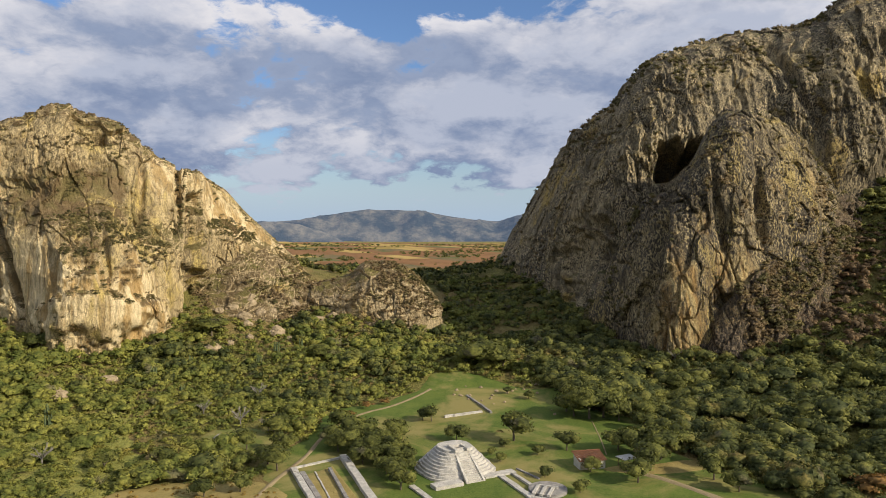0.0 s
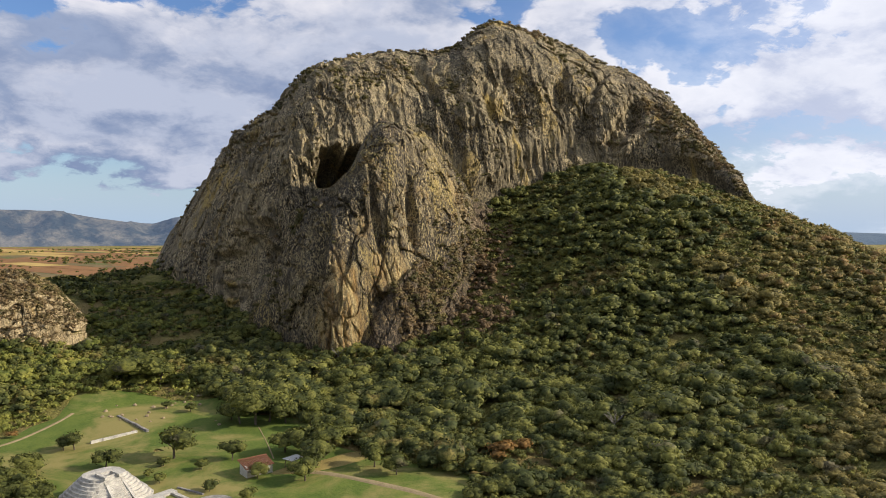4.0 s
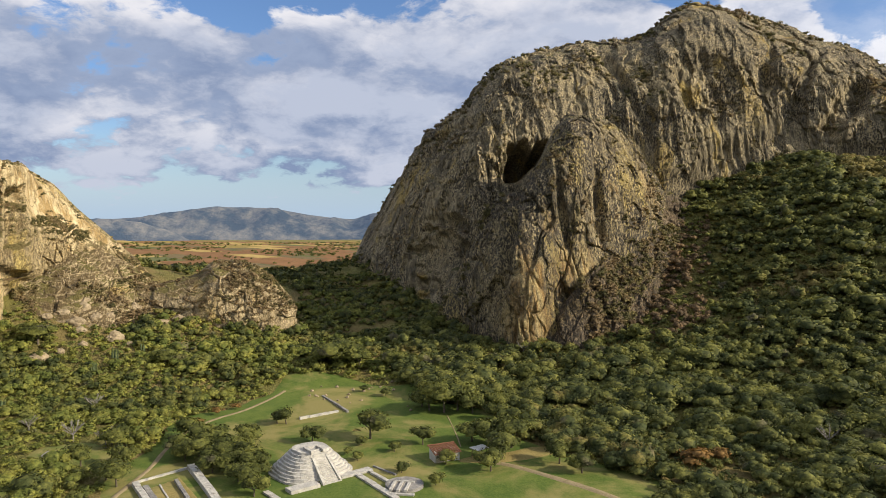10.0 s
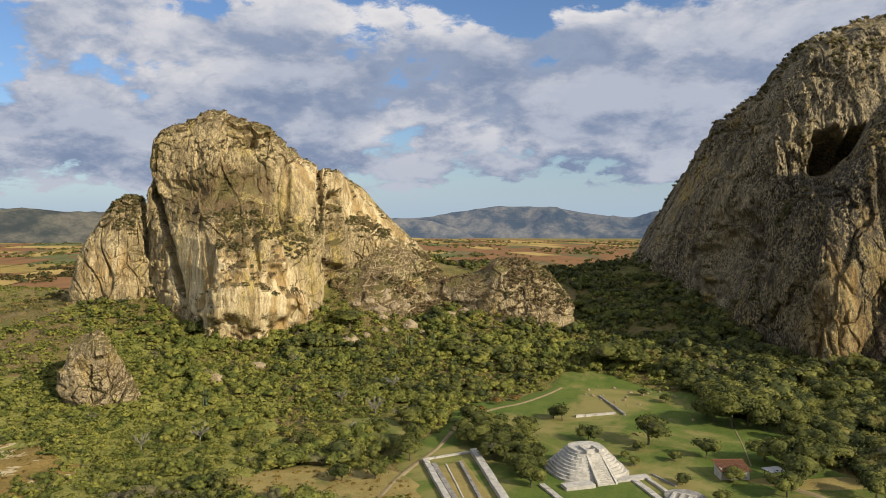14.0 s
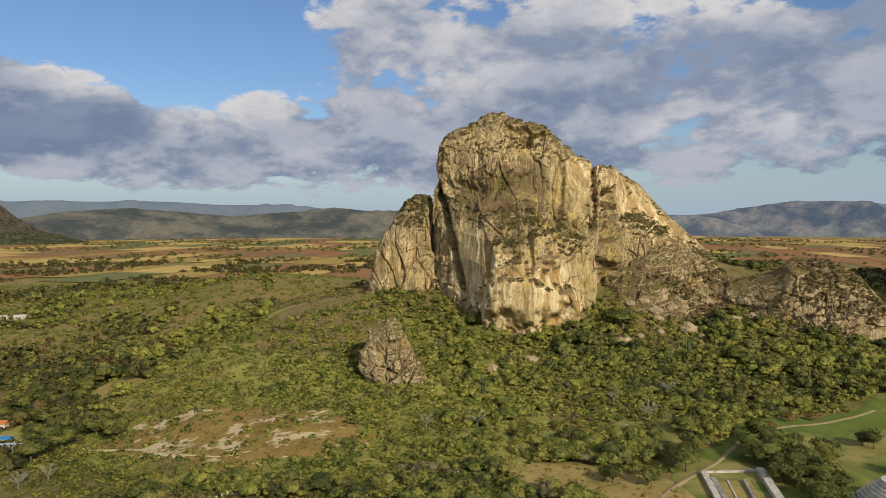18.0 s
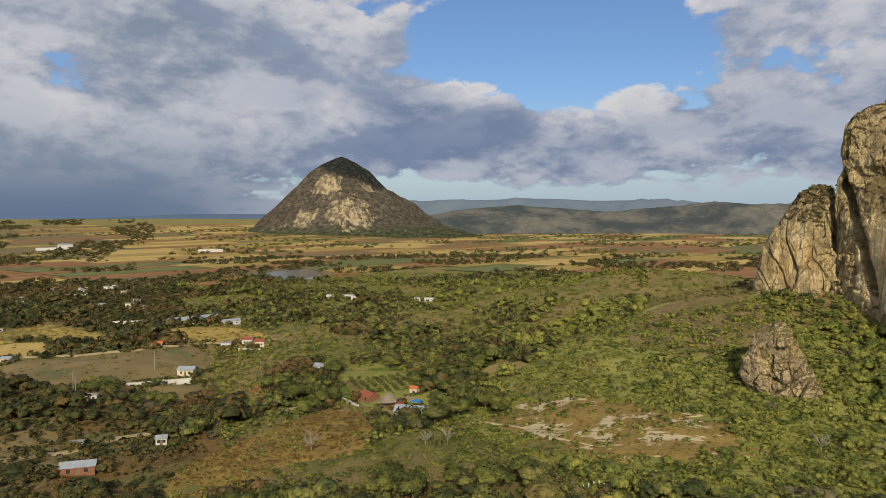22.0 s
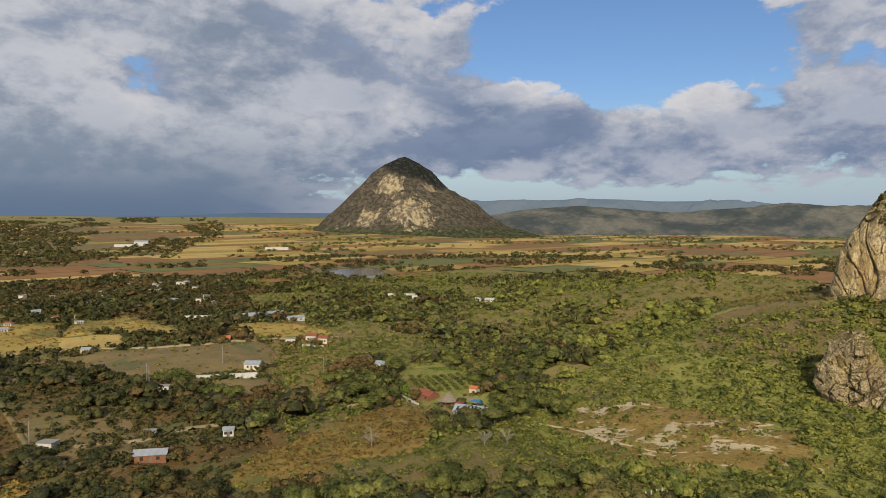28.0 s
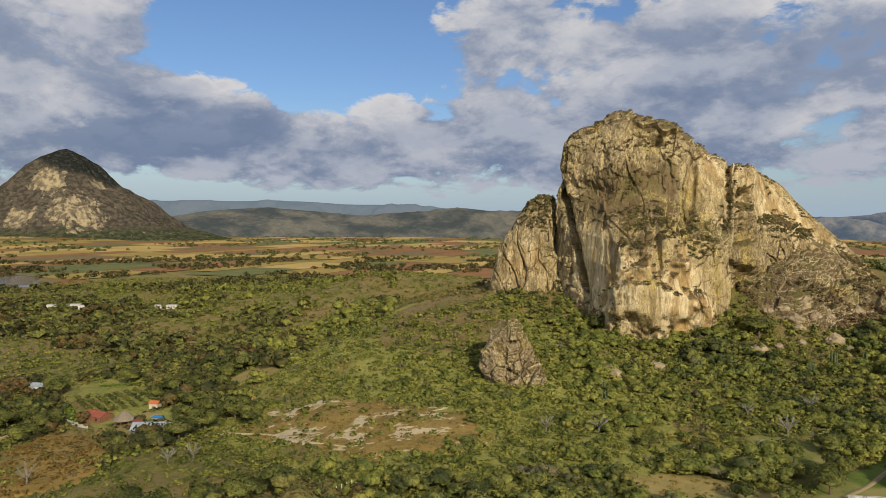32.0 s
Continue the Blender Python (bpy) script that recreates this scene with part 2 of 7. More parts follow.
def rock_material(name, grey, pale, dark, ochre, ochre_at=(0.55, 0.7), spot=(0.50, 0.60), plants=(0.10, 0.10, 0.035), ledge_at=(0.52, 0.66), slant=0.0, grime=0.7, lichens=0.9, cover=(0.14, 0.56), seeps=(), stained=((0.33, 0.21, 0.08), (0.50, 0.385, 0.18)), heath=(0.125, 0.085, 0.05), swards=(), speckle=1.0):
    """Weathered cliff: vertical streaks, ochre stains, dark lichen spots, scrub on the ledges."""
    m = bpy.data.materials.new(name)
    m.use_nodes = True
    N = Nodes(m.node_tree)
    o = N.add("ShaderNodeTexCoord").outputs["Object"]
    lean = N.add("ShaderNodeMapping", {"Vector": o, "Rotation": (0.0, slant, 0.0)}).outputs[0]
    streak = N.noise(N.stretch(lean, (1, 1, 0.12)), 0.17, 7.0, 0.66, 0.5)
    thin = N.noise(N.stretch(lean, (1, 1, 0.15)), 0.75, 6.0, 0.68, 0.4)
    col = N.mix(N.step(streak, 0.38, 0.60), rgb(*grey), rgb(*pale))
    stain = N.noise(N.stretch(o, (1, 1, 0.35)), 0.04, 7.0, 0.62, 0.9)
    col = N.mix(N.math("MULTIPLY", N.step(stain, *ochre_at), 0.85), col, rgb(*ochre))
    col = N.mix(N.math("MULTIPLY", N.step(thin, 0.50, 0.64), grime), col, rgb(*dark))
    blot = N.noise(N.stretch(o, (1, 1, 0.6)), 0.75, 7.0, 0.78, 0.3)
    wavy = N.add("ShaderNodeVectorMath", {0: N.stretch(lean, (1, 1, 0.55)), 1: N.add("ShaderNodeCombineXYZ", {0: N.math("MULTIPLY", blot, 1.6), 1: thin, 2: N.math("MULTIPLY", blot, 1.2)}).outputs[0]}).outputs[0]
    lichen = N.add("ShaderNodeTexVoronoi", {"Vector": wavy, "Scale": 1.30}).outputs["Distance"]
    zone = N.noise(o, 0.03, 4.0, 0.6)
    col = N.mix(N.math("MULTIPLY", N.math("MULTIPLY", N.step(blot, *spot), N.step(zone, 0.36, 0.55, 0.5, 1.0)), min(1.0, grime + 0.2)), col, rgb(*dark))
    size = N.step(N.math("ADD", N.math("MULTIPLY", zone, 0.5), N.math("MULTIPLY", streak, 0.5)), 0.40, 0.58, *cover)
    col = N.mix(N.math("MULTIPLY", N.step(N.math("SUBTRACT", size, lichen), -0.02, 0.05), lichens), col, rgb(*dark))
    for (px, py), pz, reach in seeps:
        away = N.add("ShaderNodeVectorMath", {0: o, 1: (px, py, pz)})
        away.operation = "DISTANCE"
        rim = N.math("ADD", away.outputs["Value"], N.math("ADD", N.math("MULTIPLY", N.math("SUBTRACT", stain, 0.5), 90.0), N.math("MULTIPLY", N.math("SUBTRACT", blot, 0.5), 30.0)))
        col = N.mix(N.math("MULTIPLY", N.step(rim, reach, 0.3 * reach), N.step(thin, 0.62, 0.48, 0.2, 0.8)), col, N.mix(N.step(streak, 0.43, 0.57), rgb(*stained[0]), rgb(*stained[1])))
    up = N.add("ShaderNodeSeparateXYZ", {0: N.add("ShaderNodeNewGeometry").outputs["Normal"]}).outputs[2]
    ledge = N.math("ADD", up, N.math("MULTIPLY", N.math("SUBTRACT", N.noise(o, 0.22, 7.0, 0.72), 0.5), 1.3))
    tint = N.mix(N.step(N.noise(o, 0.10, 5.0), 0.42, 0.58), rgb(*plants), rgb(*heath))
    col = N.mix(N.step(ledge, *ledge_at), col, tint)
    for (px, py), pz, reach in swards:
        away = N.add("ShaderNodeVectorMath", {0: o, 1: (px, py, pz)})
        away.operation = "DISTANCE"
        rim = N.math("ADD", away.outputs["Value"], N.math("ADD", N.math("MULTIPLY", N.math("SUBTRACT", stain, 0.5), 60.0), N.math("MULTIPLY", N.math("SUBTRACT", blot, 0.5), 40.0)))
        col = N.mix(N.step(rim, reach, 0.6 * reach, 0.0, 0.85), col, tint)
    grit = N.noise(o, 1.9, 5.0, 0.75)
    col = N.mix(N.step(grit, 0.38, 0.62), N.mix(speckle, col, N.mix(1.0, col, rgb(0.68, 0.67, 0.66), "MULTIPLY")), N.mix(speckle, col, N.mix(1.0, col, rgb(1.24, 1.23, 1.2), "MULTIPLY")))
    hgt = N.math("ADD", N.math("MULTIPLY", thin, 0.8), N.math("MULTIPLY", blot, 0.7))
    bm_ = N.add("ShaderNodeBump", {"Strength": 1.0, "Distance": 1.7, "Height": hgt})
    s = N.add("ShaderNodeBsdfPrincipled", {"Base Color": col, "Roughness": 0.92, "Specular IOR Level": 0.2, "Normal": bm_.outputs[0]})
    N.add("ShaderNodeOutputMaterial", {0: s.outputs[0]})
    return m


M_GROUND = surface("scrub_soil", (0.095, 0.100, 0.026), (0.265, 0.232, 0.064), 0.12, 1.1, bump=1.0, relief=2.2, third=(0.25, 0.19, 0.070), third_scale=0.02, third_at=(0.44, 0.58))
M_ROCK_BIG = rock_material("grey_cliff", (0.180, 0.152, 0.098), (0.48, 0.395, 0.235), (0.050, 0.045, 0.038), (0.47, 0.34, 0.10), (0.54, 0.66), (0.525, 0.565), (0.085, 0.085, 0.028), (0.80, 0.95), slant=0.10, grime=0.55, cover=(0.16, 0.54))
M_ROCK_SPOT = rock_material("lichen_cliff", (0.165, 0.136, 0.085), (0.47, 0.380, 0.21), (0.056, 0.050, 0.043), (0.44, 0.34, 0.12), (0.53, 0.65), (0.51, 0.55), (0.085, 0.085, 0.028), (0.80, 0.95), slant=0.10, grime=0.65, cover=(0.30, 0.60), seeps=((plan(20.2, 284), 18, 22.0), (plan(21.6, 296), 40, 20.0), (plan(23.5, 300), 26, 16.0), (plan(24.5, 330), 76, 16.0), (plan(27.0, 345), 80, 16.0)))
CRAG_SLABS = ((plan(-30.8, 305), 40, 24.0), (plan(-28.2, 292), 30, 24.0), (plan(-25.8, 292), 34, 22.0), (plan(-24.0, 296), 36, 20.0), (plan(-22.6, 334), 76, 17.0), (plan(-17.4, 364), 72, 19.0), (plan(-14.8, 374), 60, 17.0), (plan(-32.6, 324), 52, 14.0), (plan(-36.4, 338), 40, 16.0))
M_ROCK_TAN = rock_material("tan_cliff", (0.33, 0.255, 0.135), (0.64, 0.505, 0.270), (0.095, 0.080, 0.055), (0.56, 0.43, 0.14), (0.54, 0.65), (0.52, 0.58), (0.165, 0.135, 0.052), (0.60, 0.80), grime=0.42, lichens=0.38, seeps=CRAG_SLABS, stained=((0.47, 0.32, 0.135), (0.80, 0.66, 0.40)), heath=(0.17, 0.118, 0.058), swards=((plan(-29.0, 322), 66, 19.0), (plan(-26.2, 326), 68, 19.0), (plan(-24.2, 322), 60, 15.0), (plan(-30.6, 356), 104, 13.0), (plan(-27.0, 300), 50, 9.0)), speckle=0.5)
M_ROCK_SLOPE = rock_material("slope_rock", (0.31, 0.245, 0.145), (0.56, 0.45, 0.265), (0.11, 0.092, 0.064), (0.48, 0.35, 0.13), (0.56, 0.68), (0.54, 0.62), (0.17, 0.145, 0.050), (0.56, 0.78), grime=0.28, lichens=0.3, heath=(0.165, 0.12, 0.06))
M_TALUS = rock_material("brown_talus", (0.15, 0.115, 0.075), (0.25, 0.19, 0.12), (0.055, 0.047, 0.036), (0.28, 0.20, 0.09), (0.58, 0.70), (0.48, 0.56), (0.10, 0.085, 0.035), (0.62, 0.85))

# ---------------------------------------------------------------- ground


def build_ground():
    sectors = np.concatenate([np.arange(-116, 72, 0.40), np.arange(72, 244, 2.0)])
    rings = np.concatenate([np.linspace(8, 120, 14), np.geomspace(124, 900, 160), np.geomspace(915, 4980, 70)])
    b, r = np.meshgrid(np.radians(sectors), rings)
    x, y = r * np.sin(b), r * np.cos(b)
    v = np.stack([x, y, land(x, y)], -1).reshape(-1, 3)
    q = grid_quads(len(rings), len(sectors), True)[:, ::-1]
    v = np.vstack([v, [[0, 0, float(land(0.0, 0.0))]]])
    n = len(sectors)
    hub = np.array([[len(v) - 1, (k + 1) % n, k] for k in range(n)])
    me = mesh_from("ground", v, np.concatenate([q[:, [0, 1, 2]], q[:, [0, 2, 3]], hub]), M_GROUND, True)
    ob = new("ground", me)
    return tagged(ob, "dry scrub-covered earth rolling from the site to the plain", "ground", kind="structure")


build_ground()

# ---------------------------------------------------------------- cliffs


def curve_at(keys, u):
    """Smooth interpolation through rows of numbers, the first of each being the place along."""
    k = np.array(keys, float)
    xs = k[:, 0]
    out = []
    for c in range(1, k.shape[1]):
        ys = k[:, c]
        d = np.gradient(ys, xs)
        i = np.clip(np.searchsorted(xs, u) - 1, 0, len(xs) - 2)
        h = xs[i + 1] - xs[i]
        t = (u - xs[i]) / h
        lin = ys[i] * (1 - t) + ys[i + 1] * t
        cub = (2 * t ** 3 - 3 * t ** 2 + 1) * ys[i] + (t ** 3 - 2 * t ** 2 + t) * h * d[i] + (3 * t ** 2 - 2 * t ** 3) * ys[i + 1] + (t ** 3 - t ** 2) * h * d[i + 1]
        out.append(0.5 * lin + 0.5 * cub)
    return out


def cells(x, y, z, seed):
    """Cell noise: distance to the nearest and second nearest seed point, a random value of the cell, and the way to its seed point."""
    i, j, k = (np.floor(a).astype(np.int64) for a in (x, y, z))
    f1, f2, val, ox, oz = np.full(x.shape, 9.0), np.full(x.shape, 9.0), np.zeros(x.shape), np.zeros(x.shape), np.zeros(x.shape)
    for a in (-1, 0, 1):
        for b in (-1, 0, 1):
            for c in (-1, 0, 1):
                p, q, r = i + a, j + b, k + c
                ex, ey = p + 0.5 + 0.45 * lattice(p, q, r, seed) - x, q + 0.5 + 0.45 * lattice(p, q, r, seed + 1) - y
                d = np.sqrt(ex ** 2 + ey ** 2 + (r + 0.5 + 0.45 * lattice(p, q, r, seed + 2) - z) ** 2)
                near = d < f1
                ox, oz = np.where(near, ex, ox), np.where(near, ey, oz)
                f2 = np.where(near, f1, np.minimum(f2, d))
                val = np.where(near, lattice(p, q, r, seed + 3), val)
                f1 = np.minimum(f1, d)
    return f1, f2, val, ox, oz


ROCKS = {}
DOME = ((0, 0), (0.2, 0.025), (0.4, 0.09), (0.6, 0.2), (0.75, 0.34), (0.87, 0.52), (0.95, 0.72), (1, 1))
CRAG = ((0, 0), (0.12, 0.0), (0.30, 0.01), (0.42, 0.05), (0.50, 0.16), (0.60, 0.36), (0.68, 0.45), (0.80, 0.50), (0.92, 0.60), (0.97, 0.70), (1, 1))


def massif(name, keys, material, label, back=120.0, profile=DOME, cols=420, rows=170, flute=4.0, lump=9.0, block=3.0, grain=1.0, slant=0.0, seed=1, dents=(), category="cliff", joint=(15.0, 34.0), slabs=()):
    """A rock mass lofted over its plan. keys: bearing from the hover point, distance and height of the foot, distance and height of the crest."""
    k = np.array(keys, float)
    u = np.linspace(k[0, 0], k[-1, 0], cols)
    fd, fz, cd, cz = curve_at(keys, u)
    t = np.concatenate([np.linspace(-0.08, 0, 5)[:-1], np.linspace(0, 1, rows), 1 + np.linspace(0, 1, rows // 4)[1:]])
    T, U = np.meshgrid(t, u, indexing="ij")
    pr = np.array(profile)
    run = np.concatenate([[0], np.cumsum(np.hypot(*np.diff(pr, axis=0).T))])
    along = np.clip(T, 0, 1) * run[-1]
    rise, setback = np.interp(along, run, pr[:, 0]), np.interp(along, run, pr[:, 1])
    D = fd + (cd - fd) * setback
    Z = fz + (cz - fz) * rise
    Z = np.where(T < 0, fz + T * 150, Z)
    behind = np.clip(T - 1, 0, 1)
    D = D + back * behind
    Z = np.where(T > 1, cz + (np.minimum(fz, 0) - 14 - cz) * behind ** 1.8, Z)
    x, y = D * np.sin(np.radians(U)), D * np.cos(np.radians(U))
    P = np.stack([x, y, Z], -1)
    nrm = np.cross(np.gradient(P, axis=1), np.gradient(P, axis=0))
    nrm /= np.linalg.norm(nrm, axis=-1, keepdims=True) + 1e-9
    face = np.stack([-np.sin(np.radians(U)), -np.cos(np.radians(U)), 0 * U], -1)
    nrm = nrm * np.sign((nrm * face).sum(-1, keepdims=True) + np.maximum(nrm[..., 2:], 0) + 1e-6)
    n = 0.6 * nrm + 0.4 * face
    # flutes and buttresses run down the face, blocks and cracks break it up
    s = U * np.mean(fd) * np.pi / 180 + slant * Z
    wall = smooth(T, -0.05, 0.05) * (0.45 + 0.55 * smooth(T, 1.02, 0.93))
    rib = fbm(s / 34 + 0.7 * vnoise(s / 50, Z / 40, 0, seed + 3), Z / 95, D / 90, 2, seed)
    w1 = 0.28 * vnoise(s / 12, Z / 16, D / 20, seed + 6)
    w2 = 0.5 * vnoise(s / 5, Z / 14, D / 14, seed + 7)
    round1 = 1 - 2 * np.abs(vnoise(s / 13 + 2 * w1, Z / 70, D / 70, seed + 8)) ** 0.75
    round2 = 1 - 2 * np.abs(vnoise(s / 4.4 + w1, Z / 45, D / 40, seed + 9)) ** 0.75
    round3 = 1 - 2 * np.abs(vnoise(s / 2.1 + w1, Z / 26, D / 24, seed + 10))
    streaky = smooth(vnoise(s / 45, Z / 40, D / 60, seed + 12), -0.35, 0.25)
    # jointed slabs: each block stands proud or back and leans its own way
    f1, f2, val, ox, oz = cells(s / joint[0] + w1, Z / joint[1] + 0.6 * w2, D / 40, seed + 30)
    rifts = smooth(vnoise(s / 22, Z / 40, 0, seed + 33), 0.0, 0.4)
    blocks = 0.8 * val + 1.5 * np.sin(41 * val) * ox + 0.9 * np.sin(97 * val) * oz + rifts * (0.8 * smooth(f2 - f1, 0, 0.10) - 0.6)
    h1, h2, hval, hx, hz = cells(s / (0.42 * joint[0]) + w2, Z / (0.36 * joint[1]) + w1, D / 14, seed + 36)
    blocks2 = 0.7 * hval + 1.3 * np.sin(41 * hval) * hx + 0.8 * np.sin(97 * hval) * hz + 0.4 * smooth(h2 - h1, 0, 0.10)
    g1, g2, gval, gx, gz = cells(s / 2.6 + w2, Z / 4.4 + w1, D / 6, seed + 40)
    broken = smooth(vnoise(s / 24, Z / 22, D / 40, seed + 44), -0.25, 0.4)
    small = broken * (0.9 * gval + 1.1 * np.sin(41 * gval) * gx + 0.9 * np.sin(97 * gval) * gz + 0.5 * smooth(g2 - g1, 0, 0.22))
    ledges = np.clip(vnoise(s / 28, Z / 8 + 0.5 * w2, D / 50, seed + 61), 0, 1) * broken
    bare = 0 * U
    for sb, sz, wb, wz in slabs:
        bare = np.maximum(bare, smooth(((U - sb) / wb) ** 2 + ((Z - sz) / wz) ** 2 + 0.5 * fbm(s / 9, Z / 12, 0, 3, seed + 66), 1.2, 0.7))
    keep = 1 - 0.85 * bare
    push = lump * rib * 1.5 + keep * (flute * (0.42 * round1 + streaky * (0.32 * round2 + 0.26 * round3)) + block * (0.6 * blocks + 0.32 * blocks2 - 0.5 * ledges)) + grain * keep * (0.8 * small + 0.9 * fbm(s / 3.2, Z / 5.0, D / 5, 3, seed + 50))
    for db, dh, wb, wh, depth, tilt in dents:
        wu, wz = 0.7 * fbm(s / 9, Z / 9, 0, 3, seed + 70), 0.7 * fbm(s / 9, Z / 9, 0, 3, seed + 80)
        push = push - depth * np.exp(-(((U - db - tilt * (Z - dh)) / wb + wu) ** 2 + ((Z - dh) / wh + wz) ** 2) ** 2)
    P = P + n * (push * wall)[..., None]
    ob = new(name, mesh_from(name, P.reshape(-1, 3), grid_quads(len(t), cols), material, False))
    nn = np.cross(np.gradient(P, axis=1), np.gradient(P, axis=0))
    nn /= np.linalg.norm(nn, axis=-1, keepdims=True) + 1e-9
    ROCKS[name] = (P, np.abs(nn[..., 2]), T)
    return tagged(ob, label, category)


def crest(d, el):
    return HOVER.z + d * math.tan(radians(el))


def keyed(rows):
    return [(b, fd, fz, cd, crest(cd, el)) for b, fd, fz, cd, el in rows]


massif("cliff_mountain", keyed([
    (3.5, 490, 7, 566, -6.5), (4.2, 474, 8, 560, -3.6), (5.8, 446, 8, 548, 0.2), (7.7, 416, 9, 532, 3.0), (9.9, 384, 10, 512, 6.2), (10.6, 374, 10, 506, 7.5),
    (14.0, 347, 13, 486, 10.1), (14.7, 344, 14, 485, 11.2), (16.4, 345, 18, 486, 12.7), (19.5, 358, 29, 495, 13.8), (23.6, 382, 43, 503, 14.4),
    (25.5, 392, 53, 507, 14.2), (28.2, 401, 71, 513, 14.9), (30.1, 408, 83, 519, 16.0), (31.5, 415, 86, 523, 16.3), (34.7, 429, 86, 535, 15.7),
    (37.4, 440, 90, 546, 14.5), (39.3, 447, 96, 552, 13.6), (42.8, 457, 103, 556, 12.0), (45.0, 460, 103, 548, 10.4), (46.5, 458, 103, 536, 8.4),
    (47.6, 452, 99, 518, 6.9), (48.8, 442, 91, 492, 5.1), (50.1, 423, 82, 455, 4.2), (51.0, 420, 74, 440, 2.3), (51.7, 418, 68, 424, 1.0)]),
    M_ROCK_BIG, "huge grey granite dome with fluted lichen-streaked cliffs", back=260, cols=680, rows=230, flute=2.7, lump=5.2, block=3.0, grain=1.1, slant=0.15, seed=11, joint=(19.0, 46.0),
    dents=((19.0, 97, 1.7, 8, 40, 0), (18.0, 93, 1.5, 7, 16, 0), (16.8, 86, 2.2, 12, 6, 0.02), (12.5, 116, 3.4, 5, 5, 0.0), (11.6, 42, 1.7, 26, 12, 0.05), (27.8, 95, 1.0, 40, 4, 0), (41.8, 128, 0.8, 24, 12, 0.05), (36.6, 150, 0.5, 20, 5, 0.02), (33.0, 135, 0.4, 34, 4, -0.03), (26.6, 138, 0.4, 30, 5, -0.06), (39.2, 140, 0.4, 26, 5, 0.04), (38.0, 150, 1.2, 9, -5, 0)), category="mountain")

massif("cliff_buttress", keyed([
    (10.6, 336, 4, 340, -8.6), (11.8, 328, 4, 338, -6.0), (13.2, 318, 4, 334, -3.2), (14.4, 309, 4, 327, -0.4), (15.4, 301, 6, 321, 1.8), (16.6, 291, 8, 314, 2.6), (17.8, 282, 9, 310, 3.0), (18.8, 280, 9, 314, 3.8), (20.0, 283, 11, 326, 5.8), (20.8, 286, 13, 336, 7.9),
    (22.3, 291, 18, 346, 9.2), (23.6, 294, 21, 353, 8.5), (25.4, 308, 27, 366, 7.9), (28.0, 341, 41, 384, 5.2), (29.1, 374, 54, 394, 3.0), (29.9, 386, 60, 392, 0.3)]),
    M_ROCK_SPOT, "craggy rock buttress with ochre stains at the mountain foot", back=70, cols=360, rows=210, flute=1.3, lump=4.8, block=2.5, grain=1.0, slant=0.1, seed=37, joint=(13.0, 24.0), dents=((17.4, 52, 0.5, 26, 5, 0.03), (21.8, 62, 0.3, 18, 4, -0.03), (24.6, 70, 0.35, 16, 5, -0.02), (22.8, 30, 1.6, 3, 4, 0)), category="cliff")

massif("cliff_block", keyed([
    (-34.0, 335, 20, 338, -3.5), (-33.8, 332, 20, 345, 2.6), (-33.5, 330, 20, 350, 6.1), (-32.9, 324, 20, 355, 7.2), (-30.9, 306, 14, 362, 7.9),
    (-29.3, 292, 7, 365, 8.5), (-27.2, 290, 7, 365, 8.0), (-25.4, 292, 8, 363, 7.7), (-24.5, 294, 8, 362, 7.3), (-22.6, 300, 10, 360, 5.6),
    (-21.0, 308, 14, 358, 4.7), (-20.1, 313, 16, 356, 4.65), (-19.4, 332, 26, 362, 4.5), (-18.5, 345, 33, 374, 3.9), (-17.3, 352, 38, 380, 3.2), (-16.2, 356, 41, 383, 1.9),
    (-13.9, 362, 41, 385, -0.4), (-11.9, 370, 37, 385, -2.6), (-11.0, 375, 33, 380, -3.8)]),
    M_ROCK_TAN, "tan sheer-sided rock crag with scrub on its ledges", back=90, profile=CRAG, cols=470, rows=240, flute=1.2, lump=3.2, block=2.5, grain=0.8, seed=51, joint=(13.0, 19.0), slabs=((-30.6, 40, 1.9, 17), (-27.4, 34, 2.4, 20), (-24.6, 36, 1.6, 18), (-22.4, 76, 1.2, 15), (-17.2, 70, 1.9, 16), (-14.6, 60, 1.6, 12)),
    dents=((-19.9, 46, 0.5, 30, 17, 0), (-26.3, 97, 0.5, 3, 9, 0), (-32.4, 50, 0.27, 34, 10, -0.042), (-29.6, 44, 0.22, 14, 2.5, -0.03), (-25.9, 46, 0.28, 12, 3.0, -0.03), (-26.3, 26, 3.2, 18, -9, 0), (-23.6, 72, 0.3, 20, 3.5, 0.01), (-20.9, 78, 0.25, 20, 4, 0), (-18.9, 26, 0.9, 9, 9, 0), (-31.0, 74, 1.6, 4, 2.5, 0), (-27.0, 84, 1.0, 4, 2.5, 0)), category="crag")

massif("cliff_pinnacle", keyed([
    (-39.3, 342, 20, 344, -6.0), (-38.5, 338, 20, 348, -2.1), (-37.4, 334, 20, 352, 0.0), (-36.2, 332, 20, 354, 1.8), (-35.1, 332, 20, 355, 2.3),
    (-34.2, 333, 21, 356, 2.0), (-33.5, 336, 22, 352, -1.5)]),
    M_ROCK_TAN, "pointed tan rock pinnacle leaning on the crag", back=50, cols=170, rows=150, flute=1.2, lump=2.6, block=2.8, grain=0.8, joint=(9.0, 20.0), seed=71, category="crag")

